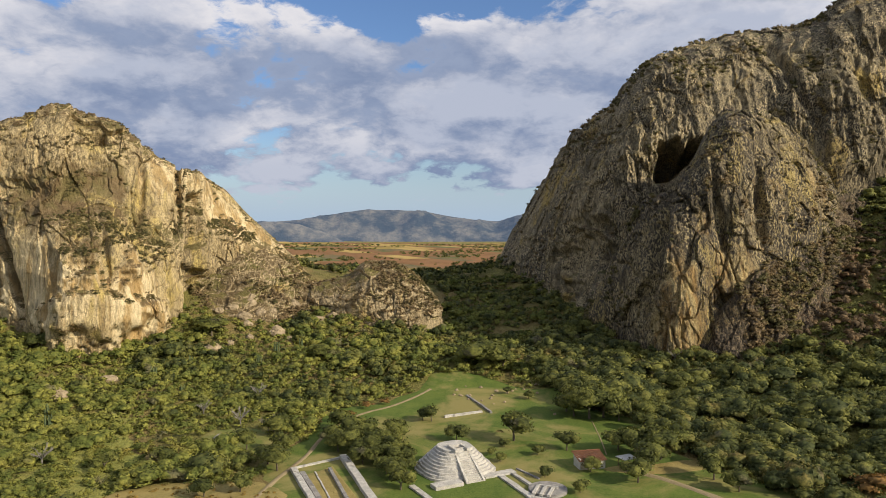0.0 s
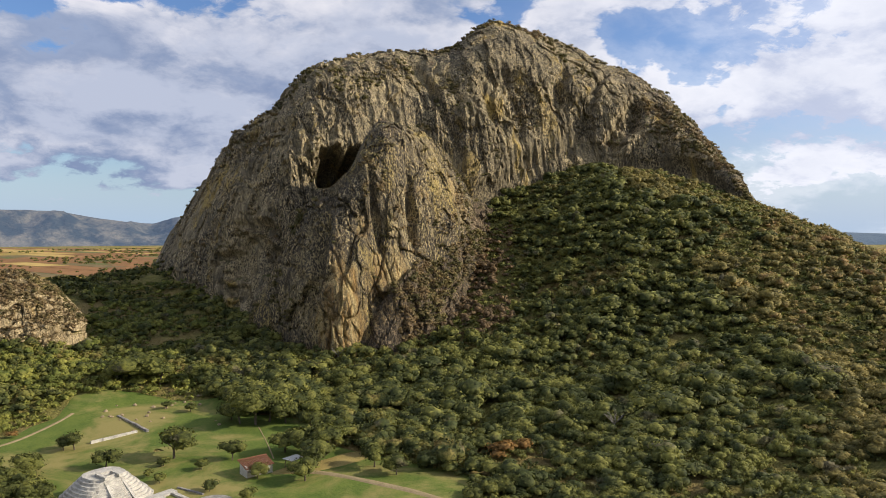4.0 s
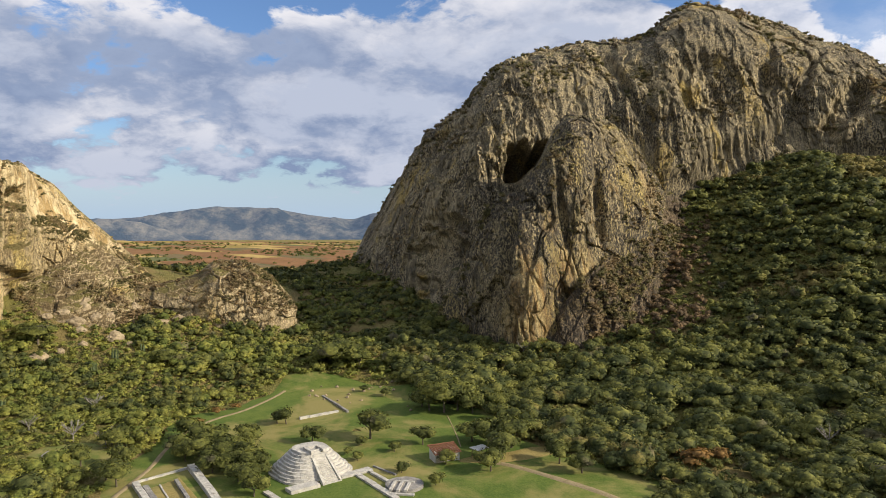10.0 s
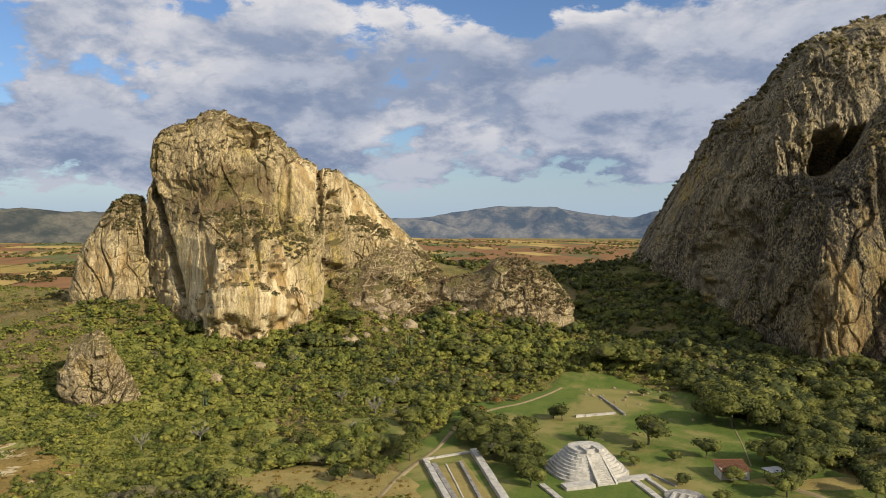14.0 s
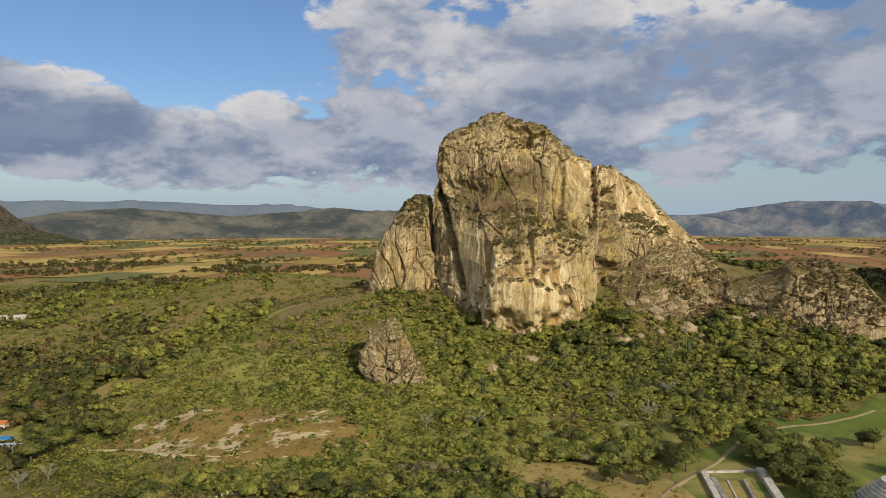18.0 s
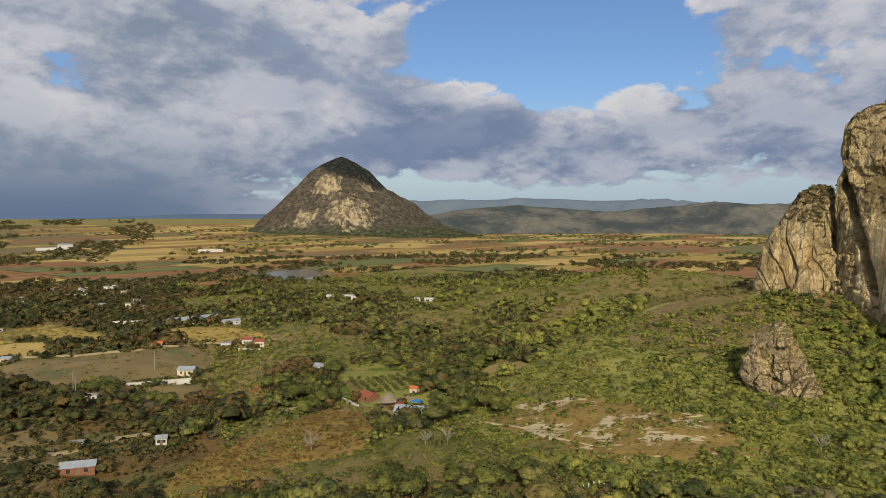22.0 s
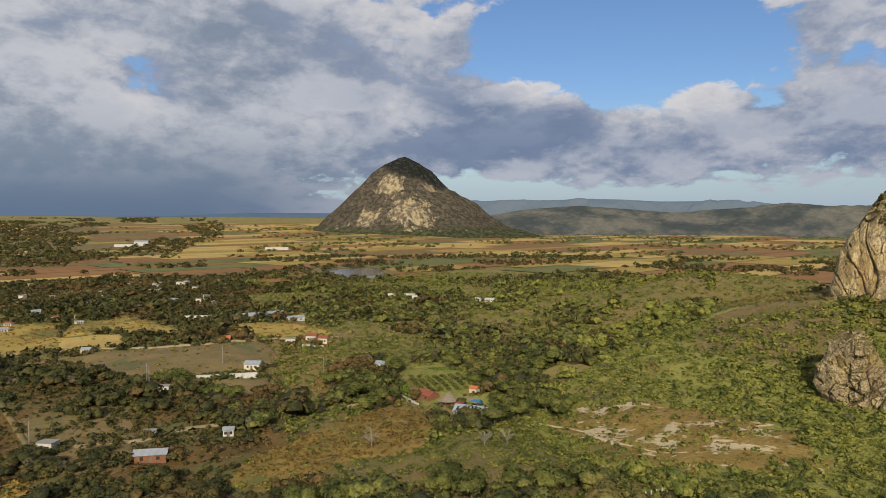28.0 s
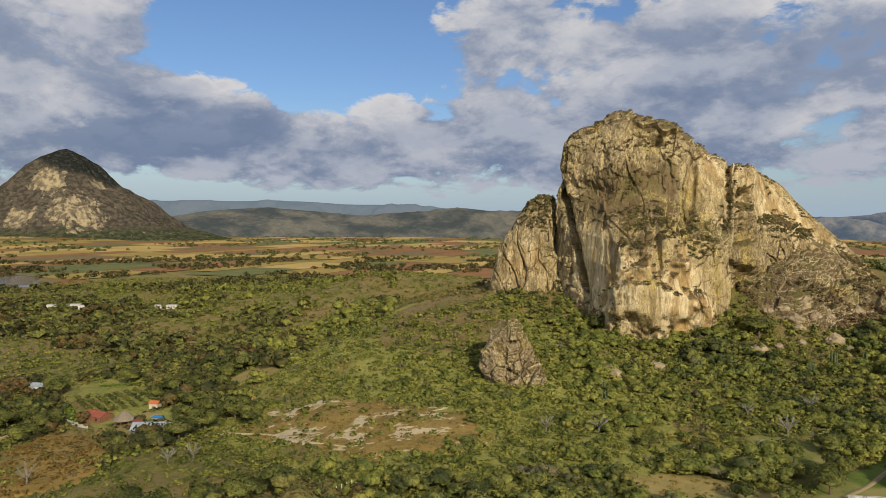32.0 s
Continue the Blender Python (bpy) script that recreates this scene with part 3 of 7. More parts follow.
massif("rock_outcrop", keyed([
    (-12.2, 342, 22, 345, -4.5), (-10.4, 331, 18, 350, -4.2), (-8.2, 323, 16, 352, -3.7), (-7.4, 320, 15, 352, -3.4), (-6.4, 318, 14, 350, -2.6), (-3.7, 318, 13, 348, -2.8),
    (-2.2, 320, 14, 345, -3.7), (-0.9, 324, 16, 340, -5.0), (0.0, 328, 16, 331, -6.3)]),
    M_ROCK_SLOPE, "low broken rock outcrop in the saddle between the mountains", back=45, cols=260, rows=130, flute=0.4, lump=3.6, block=1.6, grain=0.6, joint=(13.0, 8.0), seed=91, category="rock")

massif("rock_block", keyed([
    (-39.7, 243, 6, 246, -11.6), (-39.3, 241, 5, 249, -9.3), (-38.8, 239, 4, 252, -8.2), (-38.0, 237, 3, 254, -7.8), (-37.3, 236, 3, 253, -7.8), (-36.6, 235, 3, 251, -8.8), (-35.7, 235, 3, 247, -10.3), (-34.9, 236, 3, 242, -11.8), (-34.4, 237, 3, 239, -13.2)]),
    M_ROCK_SLOPE, "fallen house-sized grey rock block in the scrub", back=14, cols=130, rows=120, flute=0.5, lump=2.6, block=2.0, grain=1.0, joint=(4.2, 5.0), seed=105, category="rock")

massif("rock_slope", keyed([
    (-20.0, 322, 19, 340, -4.2), (-18.6, 314, 16, 352, -3.0), (-16.5, 309, 14, 360, -1.6), (-14.5, 309, 14, 364, -1.6), (-12.5, 314, 15, 368, -2.6), (-11.0, 320, 17, 362, -3.8), (-9.8, 326, 19, 352, -4.8), (-9.0, 331, 21, 340, -5.8)]),
    M_ROCK_SLOPE, "scrubby tan rock slope with ledges below the crag", back=30, profile=((0, 0), (0.22, 0.12), (0.5, 0.42), (0.8, 0.75), (1, 1)), cols=220, rows=110, flute=0.3, lump=2.6, block=1.5, grain=0.6, joint=(9.0, 6.0), seed=131, category="rock slope")

massif("talus_slope", keyed([
    (20.4, 284, 10, 288, -8.6), (21.6, 280, 10, 291, -6.4), (23.0, 280, 11, 293, -4.7), (24.4, 282, 12, 300, -3.2), (26.0, 290, 15, 318, -1.6), (28.3, 310, 22, 356, 1.2), (30.0, 345, 35, 396, 2.6), (31.6, 372, 50, 408, 2.0), (33.4, 398, 66, 412, 0.8)]),
    M_TALUS, "brown broken talus slope below the cliff", back=20, profile=((0, 0), (0.2, 0.14), (0.5, 0.45), (0.8, 0.78), (1, 1)), cols=200, rows=100, flute=0.8, lump=3.0, block=2.4, grain=1.2, seed=141, category="rock slope")

# ---------------------------------------------------------------- far hills


def cone_material():
    """Scrubby rock kilometres off, with bare pale faces."""
    m = bpy.data.materials.new("cone_rock")
    m.use_nodes = True
    N = Nodes(m.node_tree)
    o = N.add("ShaderNodeTexCoord").outputs["Object"]
    scrub = N.mix(N.step(N.noise(o, 0.06, 7.0, 0.75), 0.42, 0.58), rgb(0.052, 0.047, 0.036), rgb(0.120, 0.100, 0.074))
    x, y, z = N.add("ShaderNodeSeparateXYZ", {0: o}).outputs
    ragged = N.math("MULTIPLY", N.noise(o, 0.02, 6.0, 0.65), 90.0)
    scrub = N.mix(N.step(N.math("ADD", z, ragged), 95.0, 60.0), scrub, N.mix(N.step(N.noise(o, 0.05, 5.0, 0.7), 0.42, 0.58), rgb(0.040, 0.047, 0.026), rgb(0.088, 0.092, 0.050)))
    bare = N.noise(N.stretch(o, (1, 1, 0.22)), 0.035, 8.0, 0.75)
    for place, reach in (((*plan(-70.9, 2720), 95), 125.0), ((*plan(-72.8, 2890), 215), 75.0), ((*plan(-72.6, 2850), 180), 60.0), ((*plan(-74.6, 2740), 60), 70.0), ((*plan(-69.6, 2900), 195), 45.0)):
        away = N.add("ShaderNodeVectorMath", {0: o, 1: place})
        away.operation = "DISTANCE"
        bare = N.math("ADD", bare, N.step(away.outputs["Value"], reach * 1.3, 0.0, 0.0, 0.24))
    stone = N.mix(N.step(N.noise(N.stretch(o, (1, 1, 0.15)), 0.06, 5.0, 0.65), 0.4, 0.6), rgb(0.15, 0.122, 0.083), rgb(0.40, 0.325, 0.195))
    col = N.mix(N.step(bare, 0.59, 0.67), scrub, stone)
    # cloud shade painted in mottled near-black over the summit and down the northern shoulder
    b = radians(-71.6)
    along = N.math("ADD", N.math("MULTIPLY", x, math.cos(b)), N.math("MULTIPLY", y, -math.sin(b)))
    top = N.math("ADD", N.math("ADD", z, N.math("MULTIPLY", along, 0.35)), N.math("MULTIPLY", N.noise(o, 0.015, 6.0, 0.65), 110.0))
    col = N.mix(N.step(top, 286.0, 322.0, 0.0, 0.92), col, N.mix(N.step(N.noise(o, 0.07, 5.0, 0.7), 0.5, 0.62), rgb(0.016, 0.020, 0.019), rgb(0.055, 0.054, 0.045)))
    bm_ = N.add("ShaderNodeBump", {"Strength": 1.0, "Distance": 15.0, "Height": N.noise(N.stretch(o, (1, 1, 0.4)), 0.05, 8.0, 0.7)})
    s = N.add("ShaderNodeBsdfPrincipled", {"Base Color": col, "Roughness": 1.0, "Specular IOR Level": 0.0, "Normal": bm_.outputs[0]})
    N.add("ShaderNodeOutputMaterial", {0: s.outputs[0]})
    return m


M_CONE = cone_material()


def far_material(name, low, high, haze_glow):
    """Wooded hills kilometres off, the blue haze of the air added as emission."""
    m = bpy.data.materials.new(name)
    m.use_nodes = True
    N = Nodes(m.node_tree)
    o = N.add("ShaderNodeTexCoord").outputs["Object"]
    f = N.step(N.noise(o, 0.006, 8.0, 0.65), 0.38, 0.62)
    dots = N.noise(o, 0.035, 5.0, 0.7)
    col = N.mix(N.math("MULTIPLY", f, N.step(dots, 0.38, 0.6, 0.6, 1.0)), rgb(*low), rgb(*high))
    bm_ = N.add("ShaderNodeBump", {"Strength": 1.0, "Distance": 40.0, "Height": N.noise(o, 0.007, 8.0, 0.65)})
    s = N.add("ShaderNodeBsdfPrincipled", {"Base Color": col, "Roughness": 1.0, "Specular IOR Level": 0.0, "Normal": bm_.outputs[0], "Emission Color": rgb(*haze_glow), "Emission Strength": 1.0})
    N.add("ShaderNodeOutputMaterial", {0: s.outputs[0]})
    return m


# last colour of each is emitted air haze; far_rain's is matched to the rain sky
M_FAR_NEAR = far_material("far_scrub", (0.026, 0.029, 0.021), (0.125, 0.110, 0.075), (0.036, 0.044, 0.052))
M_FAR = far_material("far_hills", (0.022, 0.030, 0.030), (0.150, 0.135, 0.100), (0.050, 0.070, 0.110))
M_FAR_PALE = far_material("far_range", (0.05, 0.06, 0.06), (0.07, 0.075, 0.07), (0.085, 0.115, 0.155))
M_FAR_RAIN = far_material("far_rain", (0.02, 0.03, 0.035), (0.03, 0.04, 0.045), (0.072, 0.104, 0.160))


def far_ridge(name, keys, dist, depth, material, label, seed, rough=1.0):
    """A long hill. keys: bearing and height of the crest."""
    k = np.array(keys, float)
    u = np.arange(k[0, 0], k[-1, 0], 0.17)
    (top,) = curve_at(keys, u)
    t = np.linspace(0, 2, 26)
    T, U = np.meshgrid(t, u, indexing="ij")
    D = dist + depth * (T - 1)
    base = -30.0
    arch = np.sin(np.clip(T, 0, 2) * np.pi / 2) ** 1.1
    x, y = D * np.sin(np.radians(U)), D * np.cos(np.radians(U))
    wob = (0.5 - np.abs(fbm(x / 330, y / 330, 0, 4, seed)) * 2.2) * 0.4 * rough * np.sin(np.pi * T / 2) + 0.05 * rough * fbm(x / 90, y / 90, 0, 3, seed + 4) * arch
    Z = base + (top - base) * arch * (1 + np.where(T < 1, wob, wob * 0.3) * (1 - smooth(T, 0.6, 1.0) * 0.9))
    v = np.stack([x, y, Z], -1).reshape(-1, 3)
    ob = new(name, mesh_from(name, v, grid_quads(len(t), len(u)), material, True))
    return tagged(ob, label, "hills", kind="structure")


def ridge_rows(d, rows):
    return [(b, crest(d, el)) for b, el in rows]


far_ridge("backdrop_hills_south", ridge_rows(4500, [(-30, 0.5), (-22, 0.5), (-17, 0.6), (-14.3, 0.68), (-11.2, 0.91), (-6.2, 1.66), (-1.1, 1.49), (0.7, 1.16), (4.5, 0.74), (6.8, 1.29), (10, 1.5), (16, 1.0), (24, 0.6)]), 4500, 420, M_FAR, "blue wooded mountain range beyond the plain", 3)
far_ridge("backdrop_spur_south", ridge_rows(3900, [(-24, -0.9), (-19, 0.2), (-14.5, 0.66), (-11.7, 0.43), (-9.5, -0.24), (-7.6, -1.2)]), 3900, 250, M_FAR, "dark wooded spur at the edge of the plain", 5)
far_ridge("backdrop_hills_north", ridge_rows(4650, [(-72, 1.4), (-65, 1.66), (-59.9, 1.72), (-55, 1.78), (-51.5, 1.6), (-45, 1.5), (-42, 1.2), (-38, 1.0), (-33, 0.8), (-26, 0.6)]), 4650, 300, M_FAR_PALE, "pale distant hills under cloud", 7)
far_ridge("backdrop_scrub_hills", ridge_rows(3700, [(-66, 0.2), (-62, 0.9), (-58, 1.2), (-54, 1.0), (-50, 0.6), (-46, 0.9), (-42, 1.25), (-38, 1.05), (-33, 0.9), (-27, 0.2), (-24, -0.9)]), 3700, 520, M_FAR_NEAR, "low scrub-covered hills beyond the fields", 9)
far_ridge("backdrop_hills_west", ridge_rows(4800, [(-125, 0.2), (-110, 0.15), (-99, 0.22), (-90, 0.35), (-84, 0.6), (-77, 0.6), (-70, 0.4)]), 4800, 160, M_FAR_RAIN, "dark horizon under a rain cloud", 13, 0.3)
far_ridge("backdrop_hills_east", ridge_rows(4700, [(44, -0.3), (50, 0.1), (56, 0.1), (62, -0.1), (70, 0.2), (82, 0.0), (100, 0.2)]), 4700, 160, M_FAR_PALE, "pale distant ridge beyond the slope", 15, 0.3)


def cone_mountain(bearing, dist):
    cx, cy = plan(bearing, dist)
    th, r = np.meshgrid(np.linspace(0, 2 * np.pi, 400, endpoint=False), np.concatenate([[0.5], np.geomspace(6, 780, 100)]))
    left = np.interp(r, [0, 25, 60, 117, 180, 248, 310, 380, 440, 600, 780], [338, 331, 312, 278, 218, 154, 92, 29, -2, -25, -40])
    right = np.interp(r, [0, 24, 58, 110, 156, 202, 256, 302, 356, 416, 474, 600, 780], [338, 329, 308, 270, 220, 178, 154, 134, 88, 50, 22, -8, -40])
    b = radians(bearing)
    w = smooth(np.cos(th) * math.cos(b) - np.sin(th) * math.sin(b), -0.2, 0.9)
    x, y = cx + r * np.cos(th), cy + r * np.sin(th)
    s = th * 170
    rib = 1 - 2 * np.abs(fbm(s / 46, r / 260, 0, 3, 21)) ** 0.7
    step = fbm(x / 60, y / 60, 0, 4, 23)
    z = left * (1 - w) + right * w + (rib * 12 + step * 13) * smooth(r, 8, 150) * smooth(r, 760, 260)
    v = np.stack([x, y, z], -1).reshape(-1, 3)
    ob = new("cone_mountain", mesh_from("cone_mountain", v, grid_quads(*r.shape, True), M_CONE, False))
    return tagged(ob, "pointed rocky mountain standing alone on the plain", "mountain")


cone_mountain(-71.6, 3050)

# ---------------------------------------------------------------- trees


def leaf_material(name, dark, light, dry, dry_at=(0.58, 0.72)):
    m = bpy.data.materials.new(name)
    m.use_nodes = True
    N = Nodes(m.node_tree)
    g = N.add("ShaderNodeNewGeometry")
    rnd = N.math("MULTIPLY", N.math("ADD", g.outputs["Random Per Island"], N.add("ShaderNodeObjectInfo").outputs["Random"]), 0.5)
    tree = N.noise(g.outputs["Position"], 0.19, 2.0, 0.5)
    col = N.mix(N.step(N.math("ADD", N.math("MULTIPLY", rnd, 0.12), N.math("MULTIPLY", tree, 0.95)), 0.40, 0.66), rgb(*dark), rgb(*light))
    wide = N.math("ADD", N.math("MULTIPLY", N.noise(g.outputs["Position"], 0.02, 3.0, 0.6), 0.6), N.math("MULTIPLY", tree, 0.4))
    col = N.mix(N.step(wide, *dry_at), col, rgb(*dry))
    bare = N.noise(g.outputs["Position"], 0.11, 1.0, 0.5)
    col = N.mix(N.step(bare, 0.66, 0.74, 0.0, 0.7), col, rgb(0.15, 0.13, 0.085))
    fleck = N.noise(g.outputs["Position"], 1.1, 5.0, 0.75)
    col = N.mix(N.step(fleck, 0.36, 0.64, 0.0, 1.0), N.mix(1.0, col, rgb(0.54, 0.56, 0.54), "MULTIPLY"), N.mix(1.0, col, rgb(1.38, 1.34, 1.22), "MULTIPLY"))
    s = N.add("ShaderNodeBsdfPrincipled", {"Base Color": col, "Roughness": 0.75, "Specular IOR Level": 0.25})
    tr = N.add("ShaderNodeBsdfTranslucent", {"Color": col})
    both = N.add("ShaderNodeMixShader", {0: 0.28, 1: s.outputs[0], 2: tr.outputs[0]})
    N.add("ShaderNodeOutputMaterial", {0: both.outputs[0]})
    return m


M_LEAF = leaf_material("forest_leaves", (0.052, 0.066, 0.020), (0.192, 0.194, 0.048), (0.18, 0.14, 0.048), (0.56, 0.68))
M_LEAF_SUN = leaf_material("scrub_leaves", (0.108, 0.130, 0.028), (0.246, 0.246, 0.054), (0.29, 0.235, 0.060), (0.57, 0.70))
M_LEAF_BRONZE = leaf_material("bronze_leaves", (0.118, 0.108, 0.034), (0.262, 0.216, 0.068), (0.29, 0.180, 0.080), (0.50, 0.62))
# dark olive-brown trees, their colour lowered further for cloud shade over the west
M_LEAF_WEST = leaf_material("plain_shade_leaves", (0.040, 0.046, 0.015), (0.104, 0.096, 0.027), (0.145, 0.092, 0.034), (0.49, 0.62))
M_LEAF_TALUS = leaf_material("talus_leaves", (0.105, 0.074, 0.042), (0.215, 0.148, 0.080), (0.19, 0.105, 0.05), (0.50, 0.64))
M_TUFT_RUST = leaf_material("rust_tufts", (0.165, 0.110, 0.029), (0.275, 0.188, 0.052), (0.14, 0.12, 0.04))
M_TUFT_GOLD = leaf_material("gold_tufts", (0.21, 0.140, 0.034), (0.33, 0.225, 0.058), (0.20, 0.16, 0.06))
M_BARK = surface("bark", (0.09, 0.07, 0.05), (0.17, 0.14, 0.10), 2.0, 9.0)

ICO = [(0, 0, -1), (0.7236, -0.5257, -0.4472), (-0.2764, -0.8506, -0.4472), (-0.8944, 0, -0.4472), (-0.2764, 0.8506, -0.4472), (0.7236, 0.5257, -0.4472),
       (0.2764, -0.8506, 0.4472), (-0.7236, -0.5257, 0.4472), (-0.7236, 0.5257, 0.4472), (0.2764, 0.8506, 0.4472), (0.8944, 0, 0.4472), (0, 0, 1)]
ICO_F = [(0, 1, 2), (1, 0, 5), (0, 2, 3), (0, 3, 4), (0, 4, 5), (1, 5, 10), (2, 1, 6), (3, 2, 7), (4, 3, 8), (5, 4, 9), (1, 10, 6), (2, 6, 7), (3, 7, 8), (4, 8, 9), (5, 9, 10), (6, 10, 11), (7, 6, 11), (8, 7, 11), (9, 8, 11), (10, 9, 11)]


OCTA = [(1, 0, 0), (-1, 0, 0), (0, 1, 0), (0, -1, 0), (0, 0, 1), (0, 0, -1)]
OCTA_F = [(0, 2, 4), (2, 1, 4), (1, 3, 4), (3, 0, 4), (2, 0, 5), (1, 2, 5), (3, 1, 5), (0, 3, 5)]


def crown(rng, lobes, leaves, leaf, spread=0.5, flat=0.75, trunk=0.3, core=(ICO, ICO_F), inner=0.74):
    """Verts, triangles and normals of a crown of unit height over its trunk: uneven lobes inside a coat of leaf clumps, shaded as the rounded mass they make."""
    V, F, N, base = [], [], [], 0
    mid = np.array([0, 0, trunk + 0.35 * (1 - trunk)])
    for i in range(lobes):
        a, q = rng.uniform(0, 2 * np.pi), spread * np.sqrt(rng.uniform(0, 1)) * (0.72 if lobes > 1 else 0)
        size = spread * rng.uniform(0.42, 0.7) if lobes > 1 else spread
        c = np.array([q * np.cos(a), q * np.sin(a), trunk + (1 - trunk) * rng.uniform(0.35, 0.68)])
        p = np.array(core[0]) * rng.uniform(0.7, 1.1, (len(core[0]), 1)) * size * np.array([1, 1, flat])
        V.append(c + p * inner)
        F.append(np.array(core[1]) + base)
        N.append(p + np.array([0, 0, 0.3]) * size)
        base += len(core[0])
        n = max(2, leaves // lobes)
        d = rng.normal(size=(n, 3))
        d[:, 2] = np.abs(d[:, 2]) * 1.1 - 0.35
        d /= np.linalg.norm(d, axis=1)[:, None]
        at = c + d * size * np.array([1, 1, flat]) * rng.uniform(0.82, 1.12, (n, 1))
        e1 = np.cross(d + rng.normal(size=(n, 3)) * 0.4, rng.normal(size=(n, 3)))
        e1 /= np.linalg.norm(e1, axis=1)[:, None] + 1e-6
        e2 = np.cross(d + rng.normal(size=(n, 3)) * 0.3, e1)
        e2 /= np.linalg.norm(e2, axis=1)[:, None] + 1e-6
        k = leaf * rng.uniform(0.6, 1.3, (n, 1))
        V.append(np.stack([at - e1 * k, at + e1 * k * 0.8 - e2 * k * 0.5, at + e2 * k], 1).reshape(-1, 3))
        F.append(base + np.arange(3 * n).reshape(-1, 3))
        lean = 0.6 * d + 0.7 * (at - mid) + 0.2 * np.cross(e1, e2) + np.array([0, 0, 0.35]) + rng.normal(size=(n, 3)) * 0.3
        N.append(np.repeat(lean, 3, 0))
        base += 3 * n
    N = np.concatenate(N)
    return np.concatenate(V), np.concatenate(F), N / (np.linalg.norm(N, axis=1)[:, None] + 1e-6)


def shade_round(me, normals):
    me.attributes.new("custom_normal", "FLOAT_VECTOR", "POINT").data.foreach_set("vector", np.ascontiguousarray(normals, np.float32).ravel())
    me.update()
    return me


RNG = np.random.default_rng(4)
PLAIN_CORE = (OCTA, OCTA_F)
CROWNS_NEAR = [crown(RNG, 7, 270, 0.058, 0.54, 0.84, 0.04, (ICO, ICO_F), 0.84) for _ in range(14)]
CROWNS_MID = [crown(RNG, 4, 84, 0.090, 0.54, 0.84, 0.04, (ICO, ICO_F), 0.86) for _ in range(14)]
CROWNS_FAR = [crown(RNG, 1, 15, 0.27, 0.5, 0.8, 0.05, PLAIN_CORE) for _ in range(10)]
SHRUBS = [crown(RNG, 3, 60, 0.115, 0.56, 0.8, 0.0, PLAIN_CORE, 0.7) for _ in range(10)]
CROWNS_TINY = [crown(RNG, 1, 16, 0.26, 0.5, 0.75, 0.0, PLAIN_CORE, 0.6) for _ in range(10)]
BUSHES = [crown(RNG, 1, 22, 0.22, 0.5, 0.8, 0.0, PLAIN_CORE) for _ in range(10)]


def scatter(name, spots, sizes, shapes, material, label, category="trees", heights=None):
    """One sheet of many trees, too many to count."""
    rng = np.random.default_rng(len(spots))
    kind = rng.integers(0, len(shapes), len(spots))
    V, F, M, base = [], [], [], 0
    z = land(spots[:, 0], spots[:, 1]) if heights is None else heights
    for k, (cv, cf, cn) in enumerate(shapes):
        m = np.where(kind == k)[0]
        if not len(m):
            continue
        a = rng.uniform(0, 2 * np.pi, len(m))
        s = sizes[m]
        w = s * rng.uniform(1.0, 1.45, len(m))
        ca, sa = np.cos(a)[:, None], np.sin(a)[:, None]
        x = (cv[None, :, 0] * ca - cv[None, :, 1] * sa) * w[:, None] + spots[m, 0][:, None]
        y = (cv[None, :, 0] * sa + cv[None, :, 1] * ca) * w[:, None] + spots[m, 1][:, None]
        zz = cv[None, :, 2] * s[:, None] + z[m][:, None] - 0.1 * s[:, None]
        V.append(np.stack([x, y, zz], -1).reshape(-1, 3))
        F.append((cf[None] + (base + len(cv) * np.arange(len(m)))[:, None, None]).reshape(-1, 3))
        M.append(np.stack([cn[None, :, 0] * ca - cn[None, :, 1] * sa, cn[None, :, 0] * sa + cn[None, :, 1] * ca, np.repeat(cn[None, :, 2], len(m), 0)], -1).reshape(-1, 3))
        base += len(cv) * len(m)
    ob = new(name, shade_round(mesh_from(name, np.concatenate(V), np.concatenate(F), material, True), np.concatenate(M)))
    return tagged(ob, label, category, kind="stuff")


def spread_points(rng, b0, b1, d0, d1, spacing):
    """Random places in a sector round the hover point, about so many metres apart."""
    n = int((d1 ** 2 - d0 ** 2) * radians(b1 - b0) / 2 / spacing ** 2)
    b, d = np.radians(rng.uniform(b0, b1, n)), np.sqrt(rng.uniform(d0 ** 2, d1 ** 2, n))
    return np.stack([d * np.sin(b), d * np.cos(b)], -1)


# ---------------------------------------------------------------- lawns, fields, tracks, water
M_LAWN = surface("mown_grass", (0.060, 0.098, 0.015), (0.115, 0.147, 0.027), 0.12, 1.8, third=(0.225, 0.195, 0.066), third_scale=0.035, third_at=(0.46, 0.62))
M_DRY = surface("dry_grass", (0.20, 0.155, 0.05), (0.30, 0.235, 0.085), 0.15, 2.2, third=(0.12, 0.125, 0.035), third_scale=0.05, third_at=(0.52, 0.68))
M_RUST = surface("rust_grass", (0.165, 0.108, 0.028), (0.255, 0.168, 0.044), 0.12, 1.2, third=(0.11, 0.105, 0.03), third_scale=0.03, third_at=(0.55, 0.68))
M_MEADOW = surface("rough_meadow", (0.165, 0.182, 0.040), (0.305, 0.285, 0.070), 0.10, 1.1, bump=1.0, relief=1.2, third=(0.19, 0.15, 0.05), third_scale=0.03, third_at=(0.52, 0.66))
M_ERODED = surface("eroded_meadow", (0.185, 0.130, 0.036), (0.300, 0.205, 0.058), 0.10, 1.1, bump=1.0, relief=0.8, third=(0.50, 0.41, 0.25), third_scale=0.075, third_at=(0.525, 0.565))
M_HEATH = surface("dry_heath", (0.150, 0.110, 0.045), (0.270, 0.200, 0.085), 0.12, 1.1, bump=1.0, relief=1.4, third=(0.14, 0.14, 0.04), third_scale=0.05, third_at=(0.5, 0.64))
